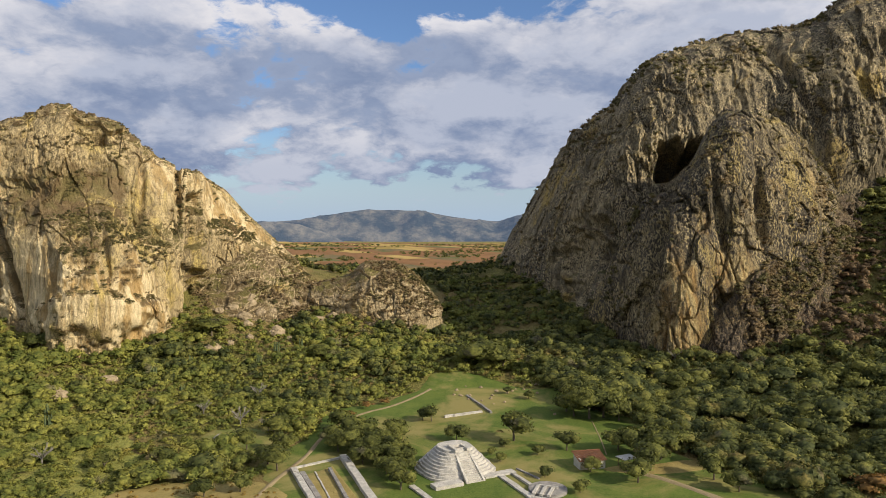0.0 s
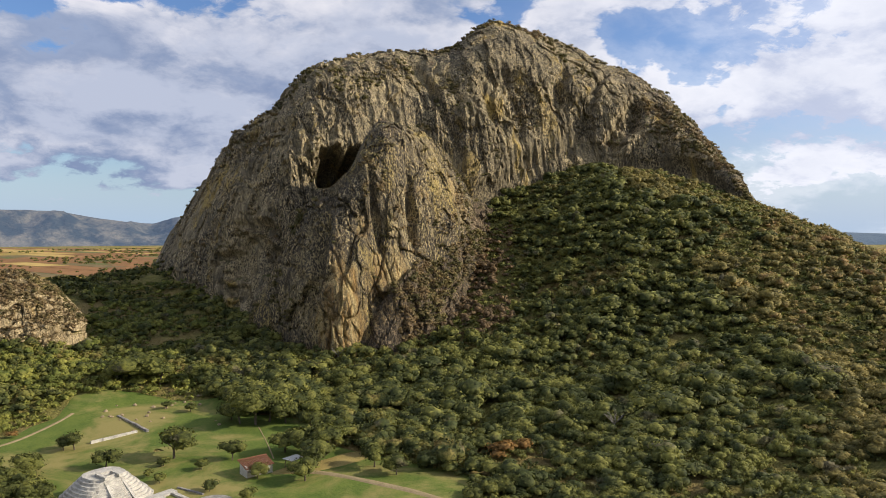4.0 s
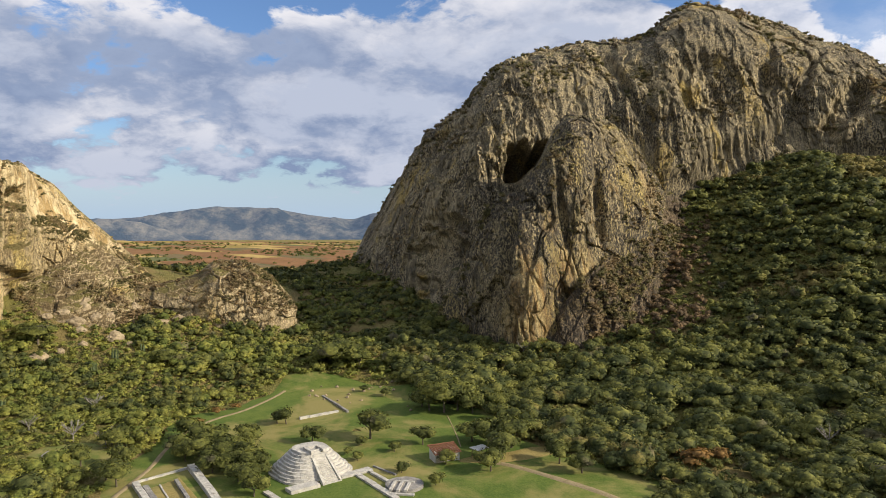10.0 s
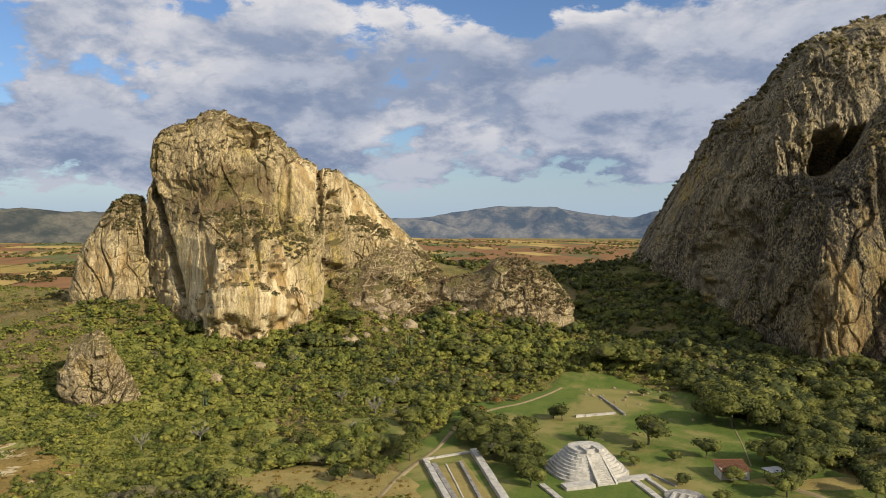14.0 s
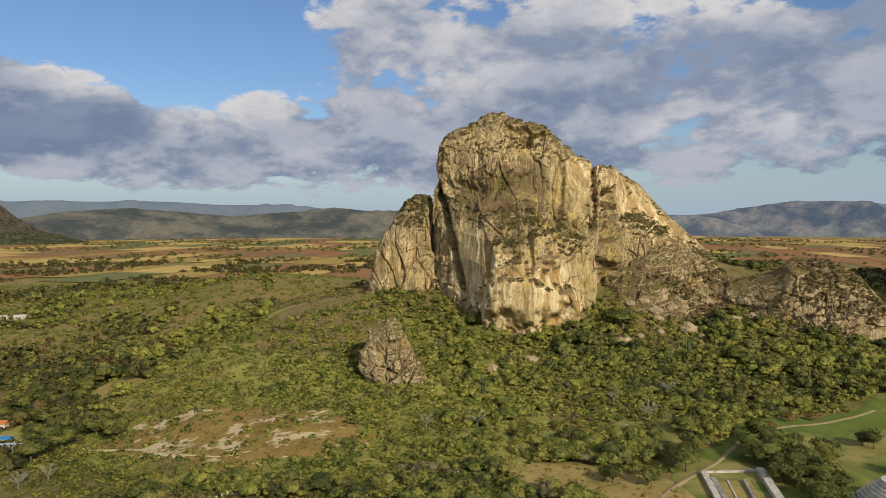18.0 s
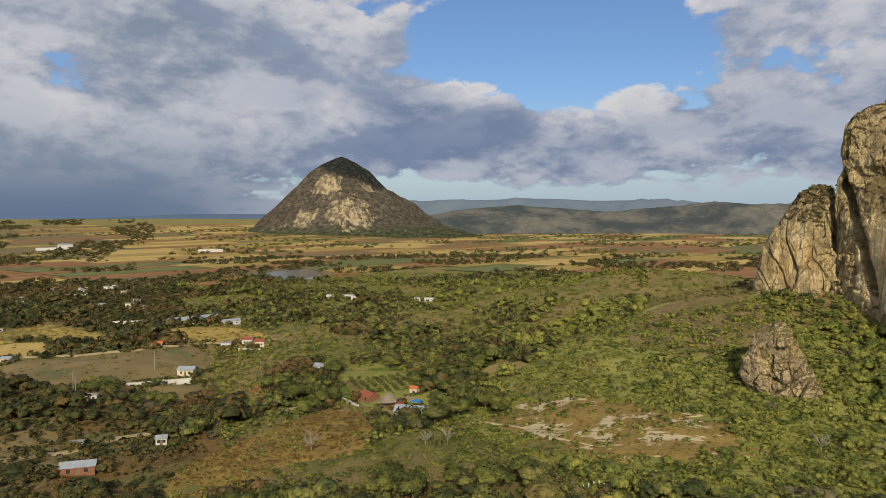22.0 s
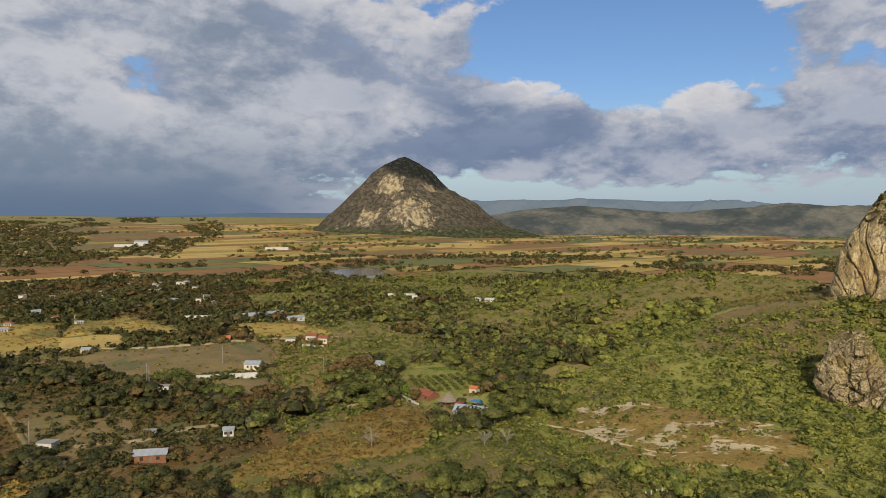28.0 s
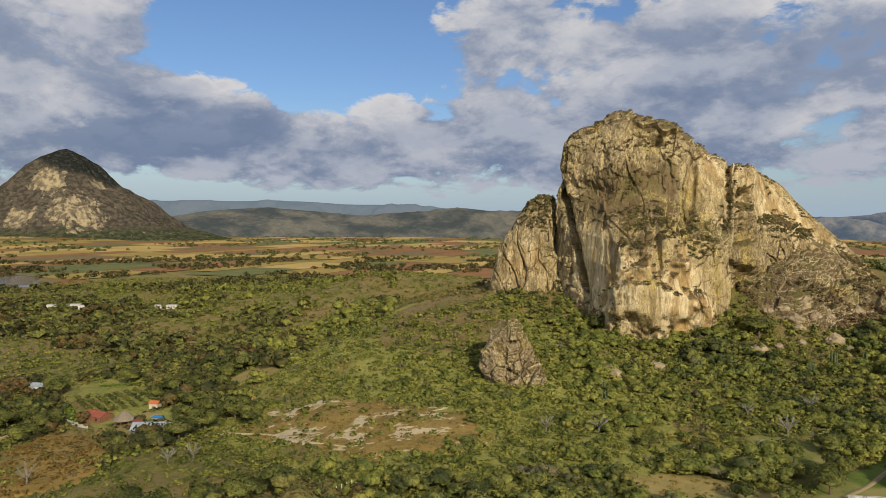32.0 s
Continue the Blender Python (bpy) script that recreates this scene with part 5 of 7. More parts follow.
def pyramid():
    z = float(land(3, 168)) + 0.1
    ob = hub("stepped_pyramid", 2.8, 168.0, z, 27, "pale stone stepped pyramid with rounded tiers and a front stair", "pyramid")
    tiers, rise, base, back = 10, 0.58, 9.5, 0.58
    for k in range(tiers):
        r = base - k * back
        pts = []
        for j in range(56):
            a = 2 * math.pi * j / 56
            c, s = math.cos(a), math.sin(a)
            e = 2 / 2.7
            wob = 1 + 0.012 * math.sin(9 * a + k * 2.1) + 0.008 * math.sin(23 * a + k)
            pts.append((r * wob * math.copysign(abs(c) ** e, c), (r * 0.94) * wob * math.copysign(abs(s) ** e, s)))
        bm = bmesh.new()
        prism(bm, pts, k * rise - (0.8 if k == 0 else 0.0), (k + 1) * rise, 0.16)
        part("tier", bm, M_STONE, ob)
    top = tiers * rise
    for k in range(18):
        zz, yy = (k + 1) * top / 18, -base * 0.94 - 1.6 + k * (tiers * back + 1.9) / 18
        half = 1.9 - 0.5 * k / 18
        part("step", block(-half, half, yy, yy + 1.5, zz - top / 18 - 0.5, zz), M_STONE, ob)
    for side in (-1, 1):
        bm = bmesh.new()
        x0, x1 = sorted((side * 1.95, side * 2.5))
        y0, y1 = -base * 0.94 - 1.7, -base * 0.94 + tiers * back + 0.3
        v = [bm.verts.new(p) for p in ((x0, y0, -0.4), (x1, y0, -0.4), (x1 - side * 0.5, y1, top - 0.5), (x0 - side * 0.5, y1, top - 0.5), (x0, y0, 0.5), (x1, y0, 0.5), (x1 - side * 0.5, y1, top + 0.3), (x0 - side * 0.5, y1, top + 0.3))]
        for f in ((0, 1, 2, 3), (4, 5, 6, 7), (0, 1, 5, 4), (1, 2, 6, 5), (2, 3, 7, 6), (3, 0, 4, 7)):
            bm.faces.new([v[i] for i in f])
        part("balustrade", bm, M_STONE, ob)
    for x0, x1, y0, y1, h in ((-2.2, -1.4, -4.6, -1.2, 0.5), (0.9, 1.7, -4.6, -1.2, 0.5), (-2.2, 1.7, -1.2, -0.4, 0.6), (-1.4, 0.9, -3.4, -2.9, 0.3)):
        part("summit_wall", block(x0, x1, y0, y1, top, top + h, 0.04), M_STONE, ob)
    part("plinth", block(-10.6, -3.4, -11.2, -8.2, -0.8, 0.9, 0.05), M_STONE, ob)
    part("plinth", block(3.0, 11.6, -9.8, -7.4, -0.8, 0.55, 0.05), M_STONE, ob)


pyramid()


def low_wall(name, a, b, thick, h, material, label, parts=1, category="ruin wall"):
    """A ruined wall from a to b, in courses that have settled unevenly."""
    (ax, ay), (bx, by) = a, b
    length, turn = math.hypot(bx - ax, by - ay), math.degrees(math.atan2(by - ay, bx - ax))
    n = max(2, int(length / 3))
    ob = hub(name, ax, ay, float(land((ax + bx) / 2, (ay + by) / 2)) + 0.2, turn, label, category, "ruin walls")
    rnd = random.Random(int(ax * 7 + by))
    for k in range(n):
        x0, x1 = k * length / n, (k + 1) * length / n - 0.02
        j = rnd.uniform(-0.06, 0.06)
        part("course", block(x0, x1, -thick / 2 + j, thick / 2 + j, -0.9, h * rnd.uniform(0.88, 1.08), 0.05), material, ob)
    return ob


low_wall("ball_court_wall", (-25.5, 175.5), (-11.5, 137.0), 1.8, 1.1, M_STONE, "long pale stone ball court bench wall")
low_wall("ball_court_wall", (-36.2, 166.0), (-23.6, 136.5), 1.4, 0.9, M_STONE, "broad pale stone ball court wall with a shaded outer face")
low_wall("ball_court_bench", (-33.6, 164.0), (-21.8, 136.5), 1.2, 0.6, M_STONE_GREY, "low grey stone bench inside the ball court")
low_wall("ball_court_end", (-36.8, 167.0), (-25.2, 175.8), 0.6, 0.5, M_STONE, "pale stone end wall of the ball court")
low_wall("ball_court_kerb", (-27.5, 166.5), (-17.5, 139.0), 0.8, 0.7, M_STONE_GREY, "dark low stone kerb across the court grass")
low_wall("ball_court_line", (-30.7, 165.0), (-21.0, 139.0), 0.35, 0.28, M_STONE, "thin pale stone line in the court grass")
low_wall("plaza_wall", (12.9, 164.2), (20.6, 146.0), 1.5, 0.45, M_STONE, "pale flat stone plaza border")
low_wall("plaza_wall", (15.6, 166.2), (20.2, 156.0), 0.9, 0.5, M_STONE, "pale low stone plaza wall")
low_wall("plaza_wall", (17.9, 167.5), (22.5, 160.5), 0.5, 0.35, M_STONE_GREY, "thin grey stone kerb in the grass")
low_wall("plaza_wall", (-7.2, 155.8), (-0.5, 144.0), 1.4, 0.45, M_STONE, "pale flat stone plaza border")
low_wall("terrace_wall", (0.4, 212.3), (12.4, 217.9), 0.8, 0.7, M_STONE, "pale low terrace wall of a sunken court")
low_wall("terrace_wall", (15.2, 216.6), (8.2, 238.6), 0.7, 0.6, M_STONE_GREY, "dark low side wall of a sunken court")


def round_platform():
    z = float(land(23.5, 154)) + 0.2
    ob = hub("round_platform", 23.4, 153.4, z, -20, "dark paved round platform with pale radial walls", "platform")
    bm = bmesh.new()
    prism(bm, [(4.4 * math.cos(a), 4.4 * math.sin(a)) for a in (2 * math.pi * k / 40 for k in range(40))], -0.8, 0.7, 0.1)
    part("drum", bm, M_STONE_GREY, ob)
    for k in range(3):
        part("radial_wall", block(-2.6 + k * 1.7, -1.9 + k * 1.7, -4.8, 0.6, 0.5, 1.0, 0.04), M_STONE, ob)
    part("radial_wall", block(-2.6, 2.2, 0.4, 1.0, 0.5, 1.0, 0.04), M_STONE, ob)
    part("front_step", block(-3.6, 3.2, -5.6, -4.6, -0.8, 0.35, 0.04), M_STONE, ob)


round_platform()


def ruin_house():
    z = float(land(-58, 191)) + 0.25
    ob = hub("ruined_platform", -58.0, 190.5, z, -3, "low roofless stone ruin in a clearing", "ruin")
    for x0, x1, y0, y1, h in ((-5, 5, 1.6, 2.4, 1.0), (-5, -3.2, -1.6, 1.6, 1.1), (-1.4, 0.6, -0.8, 0.8, 1.2), (-3.2, 1.8, -2.0, -1.5, 0.5), (4.2, 5, -1.0, 1.6, 0.8)):
        part("wall", block(x0, x1, y0, y1, -0.6, h, 0.05), M_STONE_GREY, ob)
    part("shelter", block(1.4, 4.0, -1.9, -0.2, 0.3, 1.5, 0.05), M_WOOD, ob, "dark wooden shelter")


ruin_house()


def site_hut():
    z = float(land(36, 169)) + 0.2
    ob = hub("tiled_hut", 36.0, 169.2, z, 12, "small white hut with a clay tile roof on the lawn", "hut")
    part("wall", block(-3.3, -3.1, -2.0, 2.0, -0.5, 2.6), M_WHITE, ob)
    part("wall", block(3.1, 3.3, -2.0, 2.0, -0.5, 2.2), M_WHITE, ob)
    part("wall", block(-3.1, 3.1, 1.8, 2.0, -0.5, 2.6), M_WHITE, ob)
    part("wall", block(-3.1, -1.2, -2.0, -1.8, -0.5, 1.0), M_CREAM, ob)
    part("wall", block(1.4, 3.1, -2.0, -1.8, -0.5, 2.1), M_WHITE, ob)
    for x in (-1.2, 1.2):
        part("post", block(x - 0.08, x + 0.08, -2.0, -1.84, -0.5, 2.2), M_WOOD, ob)
    part("floor", block(-3.1, 3.1, -1.8, 1.8, -0.5, 0.1), M_PAVED, ob)
    for k in range(22):
        bm = bmesh.new()
        x0, x1 = -3.7 + k * 7.4 / 22, -3.7 + (k + 1) * 7.4 / 22 - 0.03
        v = [bm.verts.new(p) for p in ((x0, -2.5, 2.12), (x1, -2.5, 2.12), (x1, 2.3, 3.25), (x0, 2.3, 3.25), ((x0 + x1) / 2, -2.5, 2.24), ((x0 + x1) / 2, 2.3, 3.37))]
        for f in ((0, 1, 2, 3), (0, 4, 5, 3), (4, 1, 2, 5), (0, 1, 4), (3, 2, 5)):
            bm.faces.new([v[i] for i in f])
        part("tile", bm, M_TERRA, ob)
    part("ridge_beam", block(-3.7, 3.7, 2.2, 2.42, 3.0, 3.42), M_TERRA, ob)


site_hut()


def tin_shelter():
    z = float(land(45, 168)) + 0.2
    ob = hub("tin_shelter", 45.2, 169.0, z, 25, "small open shelter with a pale tin roof under trees", "shelter")
    for x in (-1.6, 1.6):
        for y in (-1.2, 1.2):
            part("post", block(x - 0.07, x + 0.07, y - 0.07, y + 0.07, -0.5, 2.3), M_WOOD, ob)
    part("roof", block(-2.2, 2.2, -1.7, 1.7, 2.3, 2.42), M_WHITE, ob)
    part("water_drum", block(-0.4, 0.4, -0.4, 0.4, -0.3, 1.1, 0.08), M_WHITE, ob)


tin_shelter()

# ---------------------------------------------------------------- stones


def boulder_mesh(seed):
    bm = bmesh.new()
    bmesh.ops.create_icosphere(bm, subdivisions=3, radius=1.0)
    p = np.array([v.co[:] for v in bm.verts])
    f1, f2, val, ox, oz = cells(p[:, 0] * 1.3 + seed, p[:, 1] * 1.3, p[:, 2] * 1.3, seed)
    r = 0.86 + 0.22 * fbm(p[:, 0] * 1.2 + seed, p[:, 1] * 1.2, p[:, 2] * 1.2, 4, seed) + 0.10 * val + 0.10 * smooth(f2 - f1, 0, 0.2)
    for v, k in zip(bm.verts, r):
        v.co = Vector((v.co.x * 1.15, v.co.y * 0.9, v.co.z * 0.8)) * float(k)
    me = bpy.data.meshes.new("boulder")
    bm.to_mesh(me)
    bm.free()
    me.materials.append(M_ROCK_PALE)
    return me


M_ROCK_PALE = surface("pale_granite", (0.20, 0.155, 0.095), (0.38, 0.30, 0.185), 0.5, 2.5, bump=0.9, third=(0.10, 0.09, 0.075), third_scale=0.35, third_at=(0.56, 0.68))
BOULDERS = [boulder_mesh(s) for s in (3, 8, 14, 21)]
for k, (x, y, size) in enumerate(((-91, 273, 4.6), (-87, 314, 6.2), (-81, 318, 5.4), (-115, 237, 3.6), (-120, 216, 3.8), (-122, 219, 2.6), (-154, 235, 2.0), (-144, 178, 2.2), (-87, 302, 4.0), (-70, 292, 4.6), (-86, 279, 2.2), (-93, 307, 4.0),
                                  (-81, 308, 4.2), (-80, 286, 2.0), (-77, 312, 3.4), (-98, 303, 3.2), (-84, 296, 3.0), (-66, 300, 3.6), (-60, 306, 3.8), (-56, 312, 3.0), (-76, 330, 4.2), (-70, 324, 3.6), (-98, 262, 1.8), (-64, 288, 2.2), (-50, 316, 3.4), (-45, 322, 3.0),
                                  (52, 284, 2.4), (49, 288, 2.0), (140, 236, 1.6), (118, 222, 1.8), (175, 216, 1.5), (152, 292, 2.0), (160, 205, 1.4), (128, 330, 3.0), (135, 326, 2.2))):
    ob = new("boulder", BOULDERS[k % 4])
    ob.matrix_world = pose(x, y, float(land(x, y)) + size * 0.12, 0, 0, k * 67) @ Matrix.Scale(size * 0.8, 4)
    tagged(ob, "weathered pale granite boulder in the scrub", "boulder", "boulders below the cliffs")
for k in range(26):
    rnd = random.Random(k)
    x, y = rnd.uniform(0, 36), rnd.uniform(214, 250)
    size = rnd.uniform(0.3, 0.75)
    ob = new("fallen_stone", BOULDERS[k % 4])
    ob.matrix_world = pose(x, y, float(land(x, y)) + 0.3, 0, 0, k * 41) @ Matrix.Scale(size, 4)
    tagged(ob, "pale loose stone lying on the grass", "stone", "loose stones on the lawn")

# ---------------------------------------------------------------- the farm and the village
house(-284, 105, 20, 11.5, 7.5, 2.6, M_TERRA, M_REDROOF, "low farmhouse with a maroon tile roof")
house(-253, 107, -30, 4.2, 3.6, 2.4, M_TERRA, M_REDROOF, "small outbuilding with a red roof")
house(-271, 122, 35, 4.4, 4, 3.2, M_CREAM, M_ORANGE, "small pavilion with an orange roof", category="pavilion")
house(-228, 102, 48, 16, 9, 2.9, M_WHITE, M_METAL, "white barn with a pale sheet metal roof", category="barn")
house(-350, 103, 40, 11, 6, 2.8, M_WHITE, M_METAL, "white shed with a metal roof", category="shed")


def thatched_hut(x, y):
    ob = hub("thatched_hut", x, y, float(land(x, y)), 0, "round open hut with a conical palm thatch roof", "hut")
    bm = bmesh.new()
    bmesh.ops.create_cone(bm, cap_ends=True, segments=20, radius1=4.4, radius2=0.25, depth=3.2, matrix=Matrix.Translation((0, 0, 4.0)))
    part("roof", bm, M_THATCH, ob)
    for k in range(8):
        a = k * math.pi / 4
        part("post", block(3.4 * math.cos(a) - 0.1, 3.4 * math.cos(a) + 0.1, 3.4 * math.sin(a) - 0.1, 3.4 * math.sin(a) + 0.1, -0.6, 2.6), M_WOOD, ob)
    bm = bmesh.new()
    prism(bm, [(3.6 * math.cos(a), 3.6 * math.sin(a)) for a in (2 * math.pi * k / 20 for k in range(20))], -0.8, 0.3)
    part("floor", bm, M_TERRA, ob)


thatched_hut(-264, 107)


def pool(x, y, turn):
    ob = hub("swimming_pool", x, y, float(land(x, y)) + 0.6, turn, "small blue swimming pool with a pale rim", "pool")
    part("rim", block(-4, 4, -2.6, 2.6, -1.2, 0.12), M_PAVED, ob)
    part("water", block(-3.5, 3.5, -2.1, 2.1, -0.5, 0.16), M_POOL, ob)


pool(-255, 117, 40)
for x, y, turn, w, d, h, wall, roof, pitched, label in (
        (-339, -123, 62, 13, 6, 3.0, M_WHITE, M_METAL, True, "long white shed with a red base and metal roof"),
        (-346, -92, 70, 9, 5, 2.8, M_WHITE, M_METAL, True, "white shed with a pale roof"),
        (-453, -151, 62, 20, 11, 4.0, M_WHITE, M_METAL, True, "large shed with a grey metal roof"),
        (-436, -118, 30, 6, 5, 5.2, M_CREAM, M_WHITE, False, "cream two-storey flat-roofed house"),
        (-405, -109, 15, 9, 6, 2.8, M_CREAM, M_TERRA, True, "brown house with a clay tile roof"),
        (-405, -101, 10, 5, 4, 2.8, M_ORANGE, M_PAVED, False, "small orange flat-roofed house"),
        (-495, -124, 40, 11, 8, 3.2, M_WHITE, M_METAL, True, "white house beside a field"),
        (-537, -153, 50, 8, 6, 3.2, M_WHITE, M_PAVED, False, "plain white flat-roofed house among trees"),
        (-258, -38, 60, 7, 5, 3.0, M_WHITE, M_PAVED, False, "white flat-roofed house beside the road"),
        (-262, -7, 80, 5, 3, 2.4, M_WHITE, M_PAVED, False, "small white hut in the pasture"),
        (-232, -6, 80, 12, 6, 2.6, M_TERRA, M_METAL, True, "brick shed with a ribbed grey metal roof"),
        (-312, -9, 70, 6, 5, 2.8, M_REDROOF, M_REDROOF, True, "small house with a bright red roof"),
        (-324, -3, 70, 7, 4, 2.6, M_WHITE, M_PAVED, False, "low grey flat-roofed farm outbuilding"),
        (-448, -45, 60, 7, 5, 2.8, M_CREAM, M_METAL, True, "small house at the edge of the fallow field"),
        (-442, 31, 75, 9, 6, 2.8, M_CREAM, M_ORANGE, True, "house with an orange-red roof"),
        (-416, 67, 70, 7, 5, 3.0, M_WHITE, M_PAVED, False, "plain white flat-roofed house among trees"),
        (-418, 80, 60, 8, 6, 3.2, M_WHITE, M_REDROOF, True, "white house with a red roof"),
        (-408, 85, 60, 7, 6, 3.2, M_CREAM, M_REDROOF, True, "cream house with a red roof"),
        (-358, 39, 60, 10, 7, 2.8, M_CREAM, M_METAL, True, "farm shed with a grey roof"),
        (-287, 60, 70, 6, 4, 2.6, M_WHITE, M_PAVED, False, "small white house beside the farm road"),
        (-256, 19, 80, 4.5, 4, 2.6, M_WHITE, M_METAL, True, "small white hut with a metal roof"),
        (-526, 62, -75, 36, 8, 3.2, M_WHITE, M_METAL, True, "very long white poultry shed with a bright roof"),
        (-500, 84, -75, 15, 6, 3.0, M_WHITE, M_METAL, True, "long low metal-roofed farm shed"),
        (-656, 223, 60, 14, 8, 3.4, M_WHITE, M_WHITE, False, "white flat-roofed house in the scrub"),
        (-643, 226, 60, 9, 7, 4.0, M_WHITE, M_WHITE, False, "white flat-roofed house in the scrub"),
        (-664, 208, 60, 10, 7, 3.4, M_WHITE, M_WHITE, False, "white flat-roofed house in the scrub"),
        (-602, 287, 45, 12, 6, 3.0, M_WHITE, M_WHITE, False, "white farm buildings in the scrub"),
        (-612, 279, 45, 7, 5, 3.0, M_WHITE, M_PAVED, False, "white farm buildings in the scrub"),
        (-785, -13, 60, 16, 9, 4.0, M_WHITE, M_WHITE, False, "plain white flat-roofed house among trees"),
        (-862, 14, 50, 15, 9, 4.5, M_WHITE, M_PAVED, False, "plain white flat-roofed house among trees"),
        (-2000, -108, 85, 48, 20, 8, M_WHITE, M_WHITE, False, "large white grain plant on the plain"),
        (-2010, -68, 85, 34, 16, 13, M_WHITE, M_METAL, True, "tall white silo building on the plain"),
        (-1760, 250, 85, 56, 18, 8, M_WHITE, M_WHITE, False, "long white factory hall on the plain"),
        (-1900, -560, 60, 60, 24, 7, M_METAL, M_METAL, True, "large grey shed on the plain")):
    house(x, y, turn, w, d, h, wall, roof, label, pitched, openings=2 if w < 30 else 5)


def church(x, y):
    ob = hub("village_church", x, y, float(land(x, y)), 60, "white village church with a bell tower", "church")
    part("nave", block(-9, 9, -5, 5, -1, 8), M_WHITE, ob)
    part("roof", gable(-9, 9, -5, 5, 8, 10.4), M_REDROOF, ob)
    part("tower", block(-14, -9, -2.5, 2.5, -1, 15), M_WHITE, ob)
    bm = bmesh.new()
    prism(bm, [(-13.6, -2.1), (-9.4, -2.1), (-9.4, 2.1), (-13.6, 2.1)], 15, 20, 2.6)
    part("spire", bm, M_WHITE, ob)
    part("belfry_opening", block(-12.3, -10.7, -2.55, 2.55, 11, 13.5), M_DARK, ob)


church(-772, -272)


def village():
    rng = np.random.default_rng(3)
    proto = []
    for w, d, h, wall, roof, pitched in ((9, 7, 3.2, M_WHITE, M_PAVED, False), (11, 7, 3.4, M_WHITE, M_METAL, True), (8, 8, 5.6, M_CREAM, M_PAVED, False), (10, 6, 3.2, M_WHITE, M_TERRA, True), (7, 6, 3.0, M_CREAM, M_PAVED, False)):
        w, d, h = 0.75 * w, 0.75 * d, 0.8 * h
        proto.append(house(-700 - 22 * len(proto), -180 - 14 * len(proto), 50, w, d, h, wall, roof, "plain village house among trees", pitched, group="village houses"))
    for k in range(128):
        far = k > 96
        b, d = (rng.uniform(-117, -95), rng.uniform(560, 1000)) if not far else (rng.uniform(-116, -99), rng.uniform(1100, 1900))
        x, y = plan(b, d)
        copy_thing(proto[k % 5], pose(x, y, float(land(x, y)), 0, 0, rng.choice([20, 50, 65, 110]) + rng.uniform(-8, 8)))
    for k in range(26):
        x, y = rng.uniform(-900, -640), rng.uniform(-70, 40)
        copy_thing(proto[k % 5], pose(x, y, float(land(x, y)), 0, 0, rng.uniform(0, 90)))


village()


def garden_wall(a, b, h, label):
    (ax, ay), (bx, by) = a, b
    n = max(2, int(math.hypot(bx - ax, by - ay) / 4))
    ob = hub("garden_wall", ax, ay, float(land(ax, ay)), math.degrees(math.atan2(by - ay, bx - ax)), label, "wall", "farm walls")
    length = math.hypot(bx - ax, by - ay)
    for k in range(n):
        part("panel", block(k * length / n, (k + 1) * length / n - 0.25, -0.1, 0.1, -1.5, h), M_WHITE, ob)
        part("pier", block((k + 1) * length / n - 0.3, (k + 1) * length / n, -0.2, 0.2, -1.5, h + 0.3), M_WHITE, ob)


garden_wall((-346, 11), (-343, 39), 2.2, "long white garden wall")
garden_wall((-406, 72), (-399, 83), 1.8, "white wall in front of red-roofed houses")
garden_wall((-564, 10), (-556, 36), 2.4, "white farm yard wall")
garden_wall((-236, 92), (-216, 100), 1.5, "white yard wall beside the barn")
garden_wall((-296, 96), (-276, 98), 1.2, "low white garden wall")


def utility_pole(x, y, turn):
    ob = hub("utility_pole", x, y, float(land(x, y)), turn, "grey concrete utility pole with a cross arm", "pole", "utility poles")
    bm = bmesh.new()
    bmesh.ops.create_cone(bm, cap_ends=True, segments=8, radius1=0.2, radius2=0.12, depth=11, matrix=Matrix.Translation((0, 0, 4.5)))
    part("pole", bm, M_PAVED, ob)
    part("cross_arm", block(-1.1, 1.1, -0.08, 0.08, 9.1, 9.25), M_WOOD, ob)
    for x in (-0.9, 0.9):
        part("insulator", block(x - 0.06, x + 0.06, -0.06, 0.06, 9.25, 9.5, 0.02), M_DARK, ob)


for x, y in ((-302, -62), (-382, -76), (-338, -10), (-371, 25), (-341, 71), (-333, -9), (-262, -44), (-438, -90)):
    utility_pole(x, y, 60)


def post_row(points):
    for k, (x, y) in enumerate(points):
        bm = bmesh.new()
        bmesh.ops.create_cone(bm, cap_ends=True, segments=8, radius1=0.16, radius2=0.14, depth=2.4, matrix=Matrix.Translation((0, 0, 0.7)))
        ob = part("fence_post", bm, M_WHITE)
        ob.matrix_world = pose(x, y, float(land(x, y)) + 0.2)
        tagged(ob, "white-painted concrete fence post", "post", "white fence posts")


post_row([(-121.5 + 0.25 * k, 92.5 + 1.25 * k) for k in range(13)])

# ---------------------------------------------------------------- single trees


